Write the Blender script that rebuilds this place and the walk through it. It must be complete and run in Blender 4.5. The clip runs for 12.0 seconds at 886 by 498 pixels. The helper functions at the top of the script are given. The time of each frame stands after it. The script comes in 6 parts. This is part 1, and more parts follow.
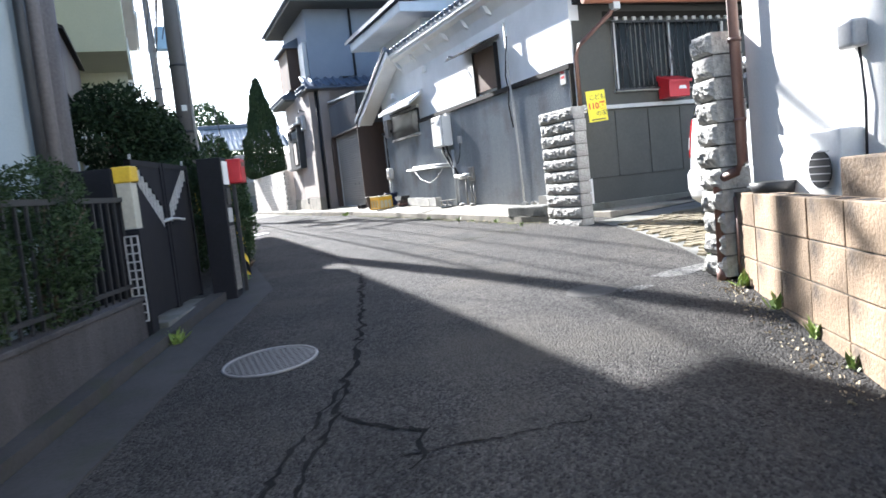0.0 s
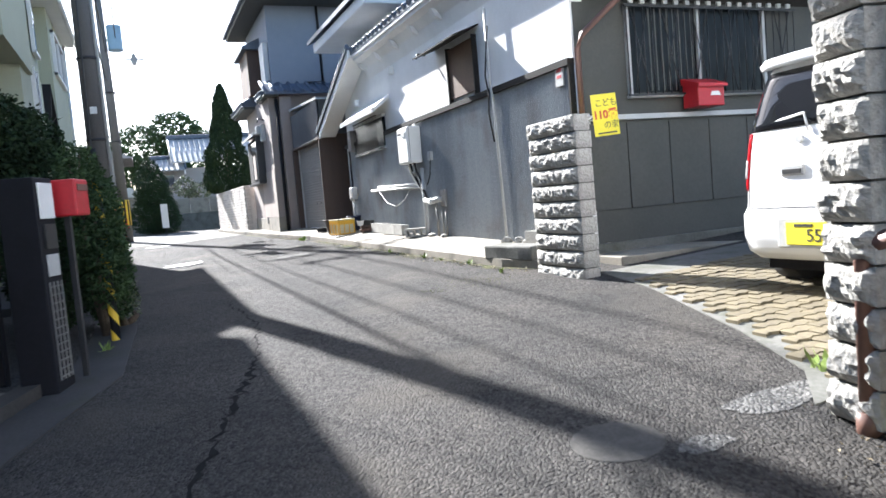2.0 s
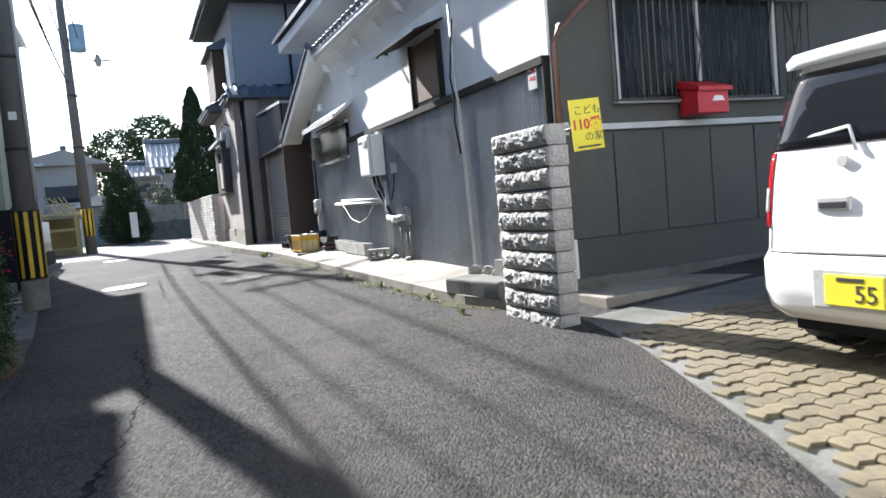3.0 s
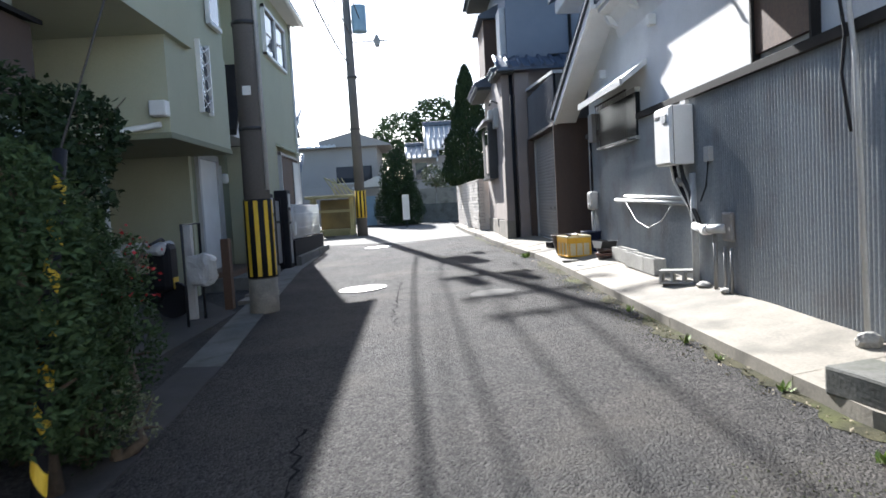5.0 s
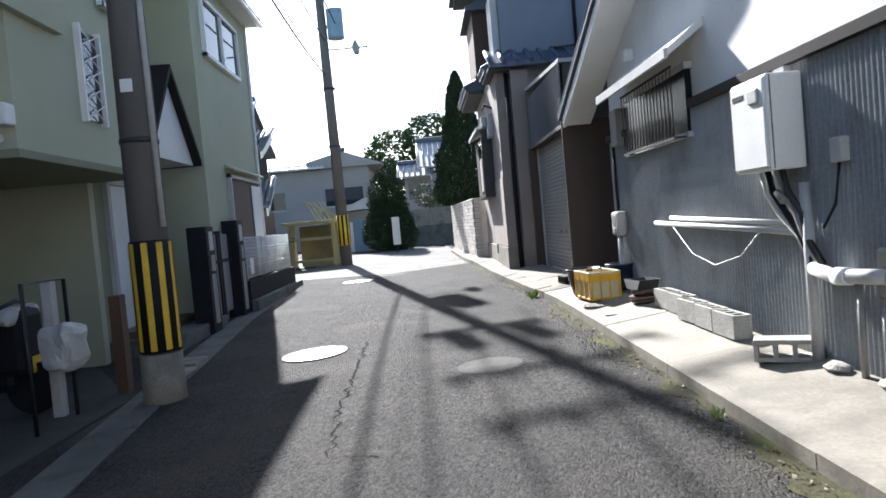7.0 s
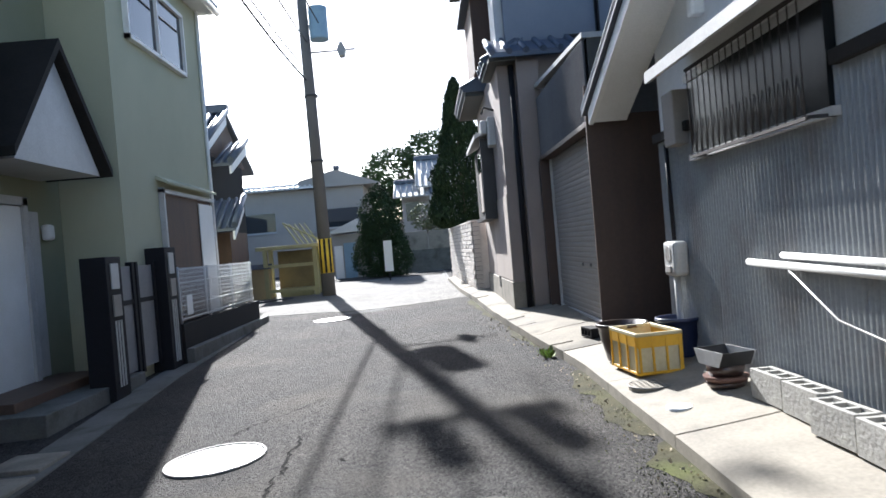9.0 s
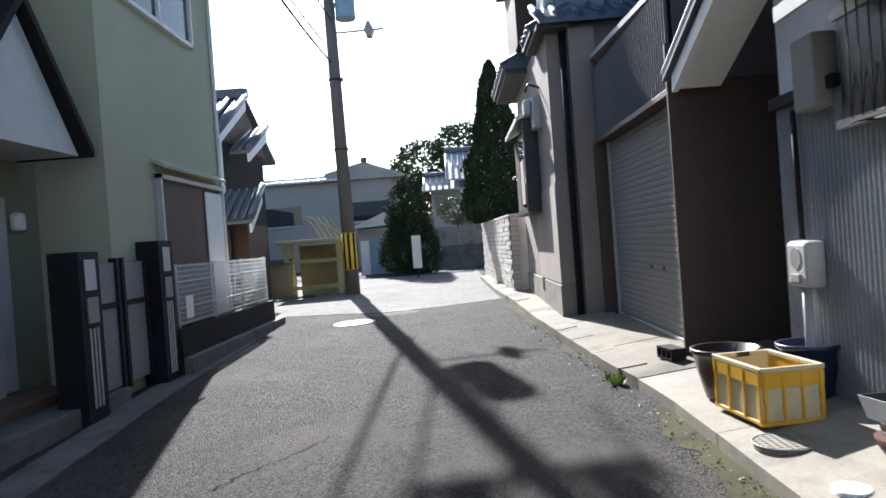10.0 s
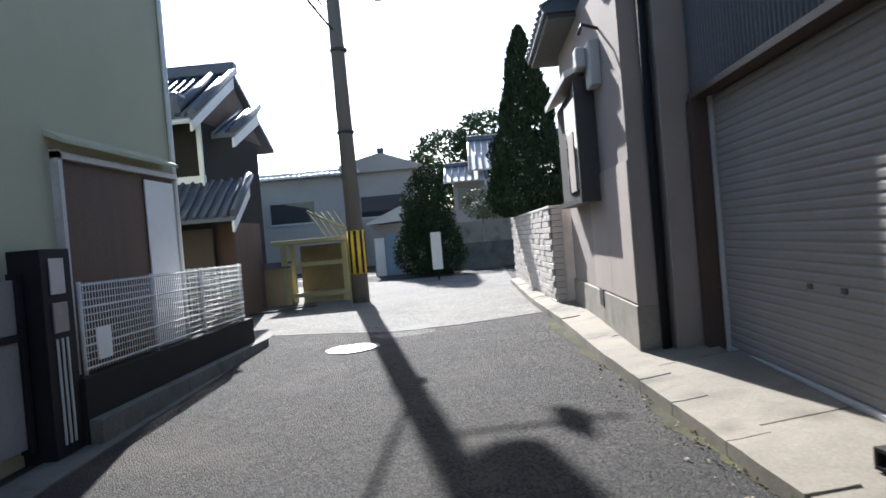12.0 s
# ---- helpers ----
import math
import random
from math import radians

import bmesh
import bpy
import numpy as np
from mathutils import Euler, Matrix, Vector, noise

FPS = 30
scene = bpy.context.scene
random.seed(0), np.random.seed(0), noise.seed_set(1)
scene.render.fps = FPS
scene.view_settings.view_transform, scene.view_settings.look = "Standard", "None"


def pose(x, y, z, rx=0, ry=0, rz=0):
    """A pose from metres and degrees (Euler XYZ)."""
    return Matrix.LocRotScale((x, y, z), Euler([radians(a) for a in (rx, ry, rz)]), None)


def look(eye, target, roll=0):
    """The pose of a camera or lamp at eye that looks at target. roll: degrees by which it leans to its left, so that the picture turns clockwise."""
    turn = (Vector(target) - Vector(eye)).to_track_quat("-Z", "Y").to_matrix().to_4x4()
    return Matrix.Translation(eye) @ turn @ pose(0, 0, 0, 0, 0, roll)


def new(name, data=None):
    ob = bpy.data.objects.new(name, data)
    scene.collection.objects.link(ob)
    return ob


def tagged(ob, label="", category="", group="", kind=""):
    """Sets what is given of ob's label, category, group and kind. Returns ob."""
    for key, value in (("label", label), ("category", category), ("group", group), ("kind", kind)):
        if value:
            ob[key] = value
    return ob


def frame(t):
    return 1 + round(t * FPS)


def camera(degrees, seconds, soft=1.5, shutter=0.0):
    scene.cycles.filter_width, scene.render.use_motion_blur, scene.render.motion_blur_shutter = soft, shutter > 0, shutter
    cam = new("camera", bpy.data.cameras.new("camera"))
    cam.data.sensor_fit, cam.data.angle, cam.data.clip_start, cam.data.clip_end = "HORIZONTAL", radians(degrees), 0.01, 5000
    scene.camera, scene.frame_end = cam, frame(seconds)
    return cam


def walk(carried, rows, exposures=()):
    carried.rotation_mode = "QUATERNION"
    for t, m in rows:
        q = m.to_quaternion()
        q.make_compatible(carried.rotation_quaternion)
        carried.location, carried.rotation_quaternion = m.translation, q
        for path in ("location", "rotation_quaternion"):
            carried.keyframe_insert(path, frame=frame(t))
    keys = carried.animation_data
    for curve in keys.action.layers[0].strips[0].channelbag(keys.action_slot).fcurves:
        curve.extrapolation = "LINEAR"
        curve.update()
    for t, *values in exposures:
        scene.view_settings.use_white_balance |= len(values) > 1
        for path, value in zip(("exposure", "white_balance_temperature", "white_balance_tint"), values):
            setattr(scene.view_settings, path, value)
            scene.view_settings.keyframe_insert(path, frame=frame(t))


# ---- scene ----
cam = camera(64.0, 12.0, 1.6, 0.3)
METRES, EYE, TILT, LEAN, TURN = 17.6, 1.5, 0.0, 0.0, -21.5
ROWS = [
    (0.0, 0.0, 0.0, 0.0, -0.53, -5.02, 6.07),
    (0.5, 0.0099, 0.0371, 0.0016, -0.92, -5.27, 5.22),
    (1.0, 0.0107, 0.0755, 0.0036, 3.69, -5.15, 4.96),
    (1.5, 0.0209, 0.1142, 0.0061, -2.42, -3.55, 4.48),
    (2.0, 0.0239, 0.1548, 0.0093, -1.49, -3.95, 5.0),
    (2.5, 0.0377, 0.1932, 0.0145, -2.49, -3.95, 4.87),
    (4.5, 0.0418, 0.3606, 0.03, 12.13, -2.69, 4.21),
    (5.0, 0.0271, 0.4028, 0.0321, 19.78, -3.58, 3.25),
    (5.5, 0.0242, 0.443, 0.0355, 18.66, -3.48, 3.91),
    (6.0, 0.0096, 0.4813, 0.0374, 19.69, -3.23, 3.17),
    (6.5, 0.0023, 0.5232, 0.0386, 18.92, -2.5, 5.32),
    (7.0, -0.0132, 0.5644, 0.0396, 19.87, -2.11, 5.14),
    (7.5, -0.0179, 0.6064, 0.0425, 19.62, -1.57, 5.52),
    (9.5, -0.0698, 0.761, 0.0448, 20.96, -0.23, 4.1),
    (10.0, -0.0911, 0.8, 0.0456, 22.5, -0.54, 4.25),
    (10.5, -0.104, 0.8407, 0.0465, 23.33, -0.42, 5.52),
    (11.0, -0.1232, 0.8783, 0.0474, 24.11, -0.85, 4.74),
    (11.5, -0.1342, 0.9192, 0.0484, 22.98, -0.78, 4.54),
    (12.0, -0.1551, 0.9558, 0.0506, 24.4, -0.84, 4.84),
]
walk(cam, [(t, pose(0, 0, EYE, TILT, LEAN, TURN) @ pose(METRES * x, METRES * y, METRES * z, 90 + pitch, roll, yaw)) for t, x, y, z, yaw, pitch, roll in ROWS],
     ((0.0, 2.38, 6020, 11), (1.5, 2.33, 6050, 11), (2.7, 1.9, 6100, 11), (4.4, 1.52, 6100, 11), (5.5, 1.9, 6050, 11), (6.5, 1.6, 6080, 11), (7.5, 1.7, 6050, 11), (9.5, 1.56, 6050, 11), (10.0, 1.48, 6080, 11), (12.0, 1.42, 6100, 11)))

# ---- light ----
SUN_WAY = Vector((-0.217, 0.976, 0.637)).normalized()      # towards the sun
world = bpy.data.worlds.new("world")
scene.world = world
world.use_nodes = True
wn = world.node_tree
sky = wn.nodes.new("ShaderNodeTexSky")
sky.sky_type, sky.sun_disc = "NISHITA", False
sky.sun_elevation, sky.sun_rotation = radians(32.5), radians(-12.5)
sky.air_density, sky.dust_density, sky.ozone_density = 1.0, 1.0, 1.5
back = wn.nodes["Background"]
back.inputs["Strength"].default_value = 0.088
wn.links.new(sky.outputs["Color"], back.inputs["Color"])
sun = new("sun", bpy.data.lights.new("sun", "SUN"))
sun.data.energy, sun.data.angle, sun.data.color = 5.0, radians(0.6), (1.0, 0.965, 0.91)
sun.matrix_world = look((0, 0, 30), Vector((0, 0, 30)) - SUN_WAY)

# ---- materials ----
def mat(name, base, rough=0.8, other=None, big=0.7, fine=30.0, bump=0.25, metal=0.0, spread=0.5, size=0.004,
        streak=None, vary=0.0, coat=0.0, spots=0.0, grime=None, gloss=0.5, stone=0.0):
    """A procedural surface: two colours mixed by a broad and a fine noise, with relief of the fine one. streak: stretch of the broad noise per axis."""
    m = bpy.data.materials.new(name)
    m.use_nodes = True
    nt, N, L = m.node_tree, m.node_tree.nodes, m.node_tree.links
    b = N["Principled BSDF"]
    other = other or tuple(c * 0.7 for c in base)
    tc = N.new("ShaderNodeTexCoord")
    mp = N.new("ShaderNodeMapping")
    mp.inputs["Scale"].default_value = streak or (1, 1, 1)
    L.new(tc.outputs["Object"], mp.inputs["Vector"])
    n1 = N.new("ShaderNodeTexNoise")
    n1.inputs["Scale"].default_value, n1.inputs["Detail"].default_value = big, 6.0
    n1.inputs["Roughness"].default_value = 0.65
    L.new(mp.outputs["Vector"], n1.inputs["Vector"])
    n2 = N.new("ShaderNodeTexNoise")
    n2.inputs["Scale"].default_value, n2.inputs["Detail"].default_value = fine, 4.0
    L.new(tc.outputs["Object"], n2.inputs["Vector"])
    add = N.new("ShaderNodeMath")
    add.operation = "MULTIPLY_ADD"
    L.new(n2.outputs["Fac"], add.inputs[0])
    add.inputs[1].default_value = 0.45
    L.new(n1.outputs["Fac"], add.inputs[2])
    ramp = N.new("ShaderNodeMapRange")
    ramp.inputs["From Min"].default_value, ramp.inputs["From Max"].default_value = 0.72 - 0.35 * spread, 0.72 + 0.35 * spread
    L.new(add.outputs[0], ramp.inputs["Value"])
    mix = N.new("ShaderNodeMix")
    mix.data_type = "RGBA"
    mix.inputs[6].default_value, mix.inputs[7].default_value = (*other, 1), (*base, 1)
    L.new(ramp.outputs["Result"], mix.inputs[0])
    col = mix.outputs[2]
    if spots:
        v = N.new("ShaderNodeTexVoronoi")
        v.inputs["Scale"].default_value = spots
        L.new(tc.outputs["Object"], v.inputs["Vector"])
        hsv = N.new("ShaderNodeHueSaturation")
        mr = N.new("ShaderNodeMapRange")
        L.new(v.outputs["Color"], mr.inputs["Value"])
        mr.inputs["To Min"].default_value, mr.inputs["To Max"].default_value = 0.15, 2.3
        L.new(mr.outputs["Result"], hsv.inputs["Value"])
        L.new(col, hsv.inputs["Color"])
        col = hsv.outputs["Color"]
    if grime:
        n3 = N.new("ShaderNodeTexNoise")
        n3.inputs["Scale"].default_value, n3.inputs["Detail"].default_value = grime[3], 8.0
        L.new(tc.outputs["Object"], n3.inputs["Vector"])
        r3 = N.new("ShaderNodeMapRange")
        r3.inputs["From Min"].default_value, r3.inputs["From Max"].default_value = 0.52, 0.72
        r3.inputs["To Max"].default_value = grime[4]
        L.new(n3.outputs["Fac"], r3.inputs["Value"])
        m3 = N.new("ShaderNodeMix")
        m3.data_type = "RGBA"
        L.new(r3.outputs["Result"], m3.inputs[0])
        L.new(col, m3.inputs[6])
        m3.inputs[7].default_value = (*grime[:3], 1)
        col = m3.outputs[2]
    if vary:
        info = N.new("ShaderNodeObjectInfo")
        geo = N.new("ShaderNodeNewGeometry")
        sm = N.new("ShaderNodeMath")
        sm.operation = "ADD"
        L.new(info.outputs["Random"], sm.inputs[0])
        L.new(geo.outputs["Random Per Island"], sm.inputs[1])
        mv = N.new("ShaderNodeMapRange")
        mv.inputs["From Max"].default_value = 2.0
        mv.inputs["To Min"].default_value, mv.inputs["To Max"].default_value = 1 - vary, 1 + vary
        L.new(sm.outputs[0], mv.inputs["Value"])
        hv = N.new("ShaderNodeHueSaturation")
        L.new(mv.outputs["Result"], hv.inputs["Value"])
        L.new(col, hv.inputs["Color"])
        col = hv.outputs["Color"]
    L.new(col, b.inputs["Base Color"])
    rr = N.new("ShaderNodeMapRange")
    L.new(n1.outputs["Fac"], rr.inputs["Value"])
    rr.inputs["To Min"].default_value, rr.inputs["To Max"].default_value = max(0.03, rough - 0.12), min(1, rough + 0.12)
    L.new(rr.outputs["Result"], b.inputs["Roughness"])
    b.inputs["Metallic"].default_value = metal
    b.inputs["Coat Weight"].default_value = coat
    b.inputs["Specular IOR Level"].default_value = gloss
    if bump:
        bp = N.new("ShaderNodeBump")
        bp.inputs["Strength"].default_value, bp.inputs["Distance"].default_value = bump, size
        if stone:
            inv = N.new("ShaderNodeMath")
            inv.operation = "MULTIPLY_ADD"
            L.new(v.outputs["Distance"], inv.inputs[0])
            inv.inputs[1].default_value = -stone
            L.new(n2.outputs["Fac"], inv.inputs[2])
            L.new(inv.outputs[0], bp.inputs["Height"])
        else:
            L.new(n2.outputs["Fac"], bp.inputs["Height"])
        L.new(bp.outputs["Normal"], b.inputs["Normal"])
    return m


def glass_mat(name, colour, rough=0.03):
    m = bpy.data.materials.new(name)
    m.use_nodes = True
    b = m.node_tree.nodes["Principled BSDF"]
    b.inputs["Base Color"].default_value = (*colour, 1)
    b.inputs["Roughness"].default_value = rough
    b.inputs["IOR"].default_value = 1.5
    b.inputs["Specular IOR Level"].default_value = 0.5
    return m


M_ASPHALT = mat("asphalt", (0.052, 0.0475, 0.043), 0.92, (0.025, 0.024, 0.0225), 0.9, 70.0, 0.9, spots=62.0, size=0.02, gloss=0.25, stone=1.0, grime=(0.082, 0.073, 0.060, 0.75, 0.8))
M_CONC = mat("concrete", (0.315, 0.283, 0.228), 0.85, (0.19, 0.17, 0.137), 1.3, 45.0, 0.5, grime=(0.10, 0.09, 0.07, 2.2, 0.75))
M_CONC_DARK = mat("concrete_mossy", (0.17, 0.165, 0.15), 0.9, (0.09, 0.09, 0.075), 1.6, 40.0, 0.5, grime=(0.05, 0.055, 0.03, 3.0, 0.7))
# darker, browner than M_CONC, for kerb stones and slabs past y 19.6
M_CONC_BROWN = mat("brown_concrete", (0.25, 0.22, 0.17), 0.9, (0.15, 0.132, 0.10), 1.1, 45.0, 0.6, grime=(0.075, 0.066, 0.05, 1.6, 0.85))
M_STONE = mat("split_stone", (0.41, 0.395, 0.36), 0.9, (0.22, 0.21, 0.19), 3.0, 38.0, 1.0, size=0.02, vary=0.15)
M_PLASTER = mat("white_plaster", (0.80, 0.80, 0.79), 0.8, (0.66, 0.66, 0.64), 0.9, 60.0, 0.15)
M_WALL_R = mat("white_render", (0.74, 0.735, 0.71), 0.85, (0.62, 0.61, 0.58), 0.8, 80.0, 0.3)
M_SIDING = mat("corrugated_steel", (0.37, 0.385, 0.39), 0.55, (0.23, 0.245, 0.26), 0.9, 35.0, 0.1, metal=0.08, gloss=0.3, streak=(1, 1, 0.12), grime=(0.16, 0.11, 0.075, 2.2, 0.35))
M_TRIM = mat("dark_trim", (0.030, 0.027, 0.025), 0.85, (0.018, 0.017, 0.016), 2.0, 50.0, 0.1, gloss=0.2)
M_SHUTTER = mat("steel_shutter", (0.28, 0.262, 0.245), 0.8, (0.23, 0.217, 0.203), 0.7, 30.0, 0.05, gloss=0.25)
M_BROWN = mat("brown_panel", (0.072, 0.043, 0.030), 0.55, (0.05, 0.03, 0.022), 1.2, 30.0, 0.1, streak=(3, 3, 0.3))
M_PINK = mat("taupe_render", (0.33, 0.275, 0.245), 0.9, (0.27, 0.225, 0.2), 0.8, 70.0, 0.5, size=0.006)
M_PINKPANEL = mat("taupe_panel", (0.42, 0.35, 0.30), 0.9, (0.36, 0.3, 0.26), 0.9, 70.0, 0.4)
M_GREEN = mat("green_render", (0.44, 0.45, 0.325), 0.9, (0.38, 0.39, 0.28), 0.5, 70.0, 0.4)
# the same green with the shade of recess and carport put into the colour
M_GREEN_SHADE = mat("shaded_green_render", (0.25, 0.26, 0.175), 0.9, (0.20, 0.212, 0.142), 0.5, 70.0, 0.4)
M_BLUEHOUSE = mat("blue_grey_render", (0.245, 0.26, 0.295), 0.85, (0.19, 0.205, 0.24), 0.6, 60.0, 0.3)
M_GREYWALL = mat("grey_panel", (0.082, 0.081, 0.072), 0.75, (0.058, 0.059, 0.052), 0.9, 30.0, 0.1)
M_TILE = mat("kawara_tile", (0.10, 0.12, 0.155), 0.5, (0.065, 0.078, 0.10), 1.5, 25.0, 0.1, vary=0.25)
# grey tile with the far roofs' sun glint put into a pale base
M_TILE_GLINT = mat("glinting_tile", (0.46, 0.45, 0.43), 0.45, (0.32, 0.315, 0.30), 1.5, 25.0, 0.1, vary=0.2)
M_TILE_BLUE = mat("blue_tile", (0.10, 0.125, 0.175), 0.4, (0.065, 0.085, 0.12), 1.5, 25.0, 0.1, vary=0.2, coat=0.2)
M_BLOCK = mat("warm_block", (0.33, 0.235, 0.15), 0.9, (0.18, 0.128, 0.084), 1.6, 45.0, 0.8, size=0.01, vary=0.2, grime=(0.05, 0.042, 0.035, 1.9, 0.9))
M_CBLOCK = mat("grey_block", (0.40, 0.39, 0.35), 0.9, (0.28, 0.27, 0.25), 2.5, 45.0, 0.7, size=0.01)
M_PAVER = mat("paver", (0.20, 0.165, 0.095), 0.9, (0.115, 0.095, 0.06), 3.0, 40.0, 0.6, vary=0.3, grime=(0.075, 0.068, 0.03, 1.6, 0.8))
M_POLE = mat("pole_concrete", (0.15, 0.14, 0.132), 0.85, (0.10, 0.094, 0.09), 1.0, 60.0, 0.4, streak=(1, 1, 0.2))
M_BLACK = mat("black_paint", (0.016, 0.016, 0.02), 0.65, (0.011, 0.011, 0.013), 2.0, 40.0, 0.1, gloss=0.2)
M_DARKMETAL = mat("dark_metal", (0.045, 0.045, 0.048), 0.5, (0.03, 0.03, 0.03), 3.0, 60.0, 0.1, metal=0.3)
M_YELLOW = mat("yellow_paint", (0.78, 0.52, 0.03), 0.6, (0.6, 0.38, 0.03), 3.0, 50.0, 0.15)
M_WHITE = mat("white_paint", (0.80, 0.80, 0.78), 0.5, (0.7, 0.7, 0.67), 1.5, 50.0, 0.1)
M_PVC = mat("grey_pvc", (0.50, 0.50, 0.49), 0.45, (0.38, 0.38, 0.37), 2.0, 40.0, 0.05)
M_COPPER = mat("brown_pipe", (0.17, 0.088, 0.065), 0.5, (0.12, 0.06, 0.045), 2.0, 40.0, 0.1)
M_RED = mat("red_paint", (0.52, 0.022, 0.03), 0.45, (0.38, 0.02, 0.025), 2.0, 40.0, 0.05)
M_LEAF_D = mat("dark_foliage", (0.034, 0.056, 0.024), 0.75, (0.018, 0.032, 0.016), 2.5, 12.0, 0.0, vary=0.5, gloss=0.12)
M_LEAF = mat("foliage", (0.046, 0.075, 0.028), 0.7, (0.024, 0.042, 0.018), 2.5, 12.0, 0.0, vary=0.5, gloss=0.15)
M_BARK = mat("bark", (0.12, 0.085, 0.055), 0.95, (0.06, 0.045, 0.03), 4.0, 40.0, 0.8, size=0.015)
# grimy concrete, its base also lowered for shade on near gutter and carport floor
M_GUTTER = mat("gutter_concrete", (0.056, 0.052, 0.049), 0.9, (0.03, 0.028, 0.026), 1.8, 40.0, 0.5, grime=(0.035, 0.038, 0.022, 3.0, 0.7))
M_DARKGLASS = glass_mat("dim_glass", (0.012, 0.014, 0.015), 0.25)
M_DARKGLASS.node_tree.nodes["Principled BSDF"].inputs["Specular IOR Level"].default_value = 0.15
M_IRON_DARK = mat("dark_iron", (0.085, 0.083, 0.082), 0.6, (0.055, 0.054, 0.053), 3.0, 60.0, 0.3, metal=0.2)
M_GLASS = glass_mat("window_glass", (0.03, 0.035, 0.04))
M_ROUGHCAST = mat("grey_roughcast", (0.10, 0.094, 0.094), 0.95, (0.05, 0.047, 0.047), 2.2, 60.0, 0.9, size=0.012, streak=(1, 1, 0.35), gloss=0.2)
M_WROUGHT = mat("wrought_iron", (0.05, 0.042, 0.038), 0.7, (0.03, 0.026, 0.024), 3.0, 60.0, 0.2, gloss=0.3)
M_WOOD = mat("weathered_wood", (0.13, 0.075, 0.045), 0.7, (0.07, 0.04, 0.028), 2.0, 40.0, 0.3, streak=(1, 1, 0.1))
M_OLIVE = mat("olive_paint", (0.36, 0.345, 0.19), 0.75, (0.27, 0.26, 0.15), 2.0, 40.0, 0.2)
M_TANWALL = mat("ochre_render", (0.42, 0.33, 0.18), 0.9, (0.33, 0.26, 0.15), 1.0, 50.0, 0.4)
M_BRICKW = mat("pale_brick", (0.62, 0.57, 0.52), 0.85, (0.48, 0.43, 0.39), 4.0, 50.0, 0.5, vary=0.2)
M_IRON = mat("cast_iron", (0.30, 0.29, 0.275), 0.5, (0.2, 0.195, 0.19), 3.0, 60.0, 0.3, metal=0.4)

# ---- building helpers ----
def part(name, bm, material, parent=None, label="", smooth=False):
    me = bpy.data.meshes.new(name)
    bm.normal_update()
    bm.to_mesh(me)
    bm.free()
    if smooth:
        for p in me.polygons:
            p.use_smooth = True
    me.materials.append(material)
    ob = new(name, me)
    if parent:
        ob.parent = parent
        ob.matrix_parent_inverse = parent.matrix_basis.inverted()
    if label:
        ob["label"] = label
    return ob


def thing(name, x=0, y=0, z=0, turn=0, label="", category="", group="", kind=""):
    ob = new(name)
    ob.matrix_basis = pose(x, y, z, 0, 0, turn)
    ob.empty_display_size = 0.1
    return tagged(ob, label, category, group, kind)


def box(bm, x0, x1, y0, y1, z0, z1, bev=0.0, m=None):
    r = bmesh.ops.create_cube(bm, size=1.0)
    vs = r["verts"]
    t = Matrix.Translation(((x0 + x1) / 2, (y0 + y1) / 2, (z0 + z1) / 2)) @ Matrix.Diagonal((abs(x1 - x0), abs(y1 - y0), abs(z1 - z0), 1))
    if m:
        t = m @ t
    bmesh.ops.transform(bm, matrix=t, verts=vs)
    if bev:
        es = list({e for v in vs for e in v.link_edges})
        bmesh.ops.bevel(bm, geom=es, offset=bev, segments=2, affect="EDGES", profile=0.5)
    return bm


def B(x0, x1, y0, y1, z0, z1, bev=0.0, m=None):
    return box(bmesh.new(), x0, x1, y0, y1, z0, z1, bev, m)


def tube(bm, pts, r, seg=10, r2=None):
    """A round bar along points, closed at both ends."""
    pts = [Vector(p) for p in pts]
    rings = []
    for i, p in enumerate(pts):
        d = (pts[min(i + 1, len(pts) - 1)] - pts[max(i - 1, 0)]).normalized()
        a = d.cross(Vector((0, 0, 1)) if abs(d.z) < 0.95 else Vector((1, 0, 0))).normalized()
        b = d.cross(a)
        rr = r if r2 is None else r + (r2 - r) * i / (len(pts) - 1)
        rings.append([bm.verts.new(p + (a * math.cos(2 * math.pi * k / seg) + b * math.sin(2 * math.pi * k / seg)) * rr) for k in range(seg)])
    for u, v in zip(rings, rings[1:]):
        for k in range(seg):
            bm.faces.new((u[k], u[(k + 1) % seg], v[(k + 1) % seg], v[k])).smooth = True
    bm.faces.new(rings[0][::-1])
    bm.faces.new(rings[-1])
    return bm


def T(pts, r, seg=10, r2=None):
    return tube(bmesh.new(), pts, r, seg, r2)


def prism(bm, outline, axis, a, b):
    """An outline of 2D points pushed from a to b along an axis: x takes (y, z), y takes (x, z), z takes (x, y)."""
    def at(p, k):
        return {"x": (k, p[0], p[1]), "y": (p[0], k, p[1]), "z": (p[0], p[1], k)}[axis]
    u = [bm.verts.new(at(p, a)) for p in outline]
    v = [bm.verts.new(at(p, b)) for p in outline]
    n = len(u)
    bm.faces.new(u)
    bm.faces.new(v[::-1])
    for k in range(n):
        bm.faces.new((u[k], v[k], v[(k + 1) % n], u[(k + 1) % n]))
    bmesh.ops.recalc_face_normals(bm, faces=bm.faces)
    return bm


def P(outline, axis, a, b):
    return prism(bmesh.new(), outline, axis, a, b)


def ground_z(x, y):
    """The height of the road, which climbs from the start and levels out."""
    x, y = max(-2.0, min(9.0, x)), max(-5.0, min(40.0, y))
    e = math.exp(-y / 5)
    return 0.3704 + 0.0773 * x + 0.0213 * y - 0.3982 * e - 0.0329 * x * e - 0.0020 * x * y


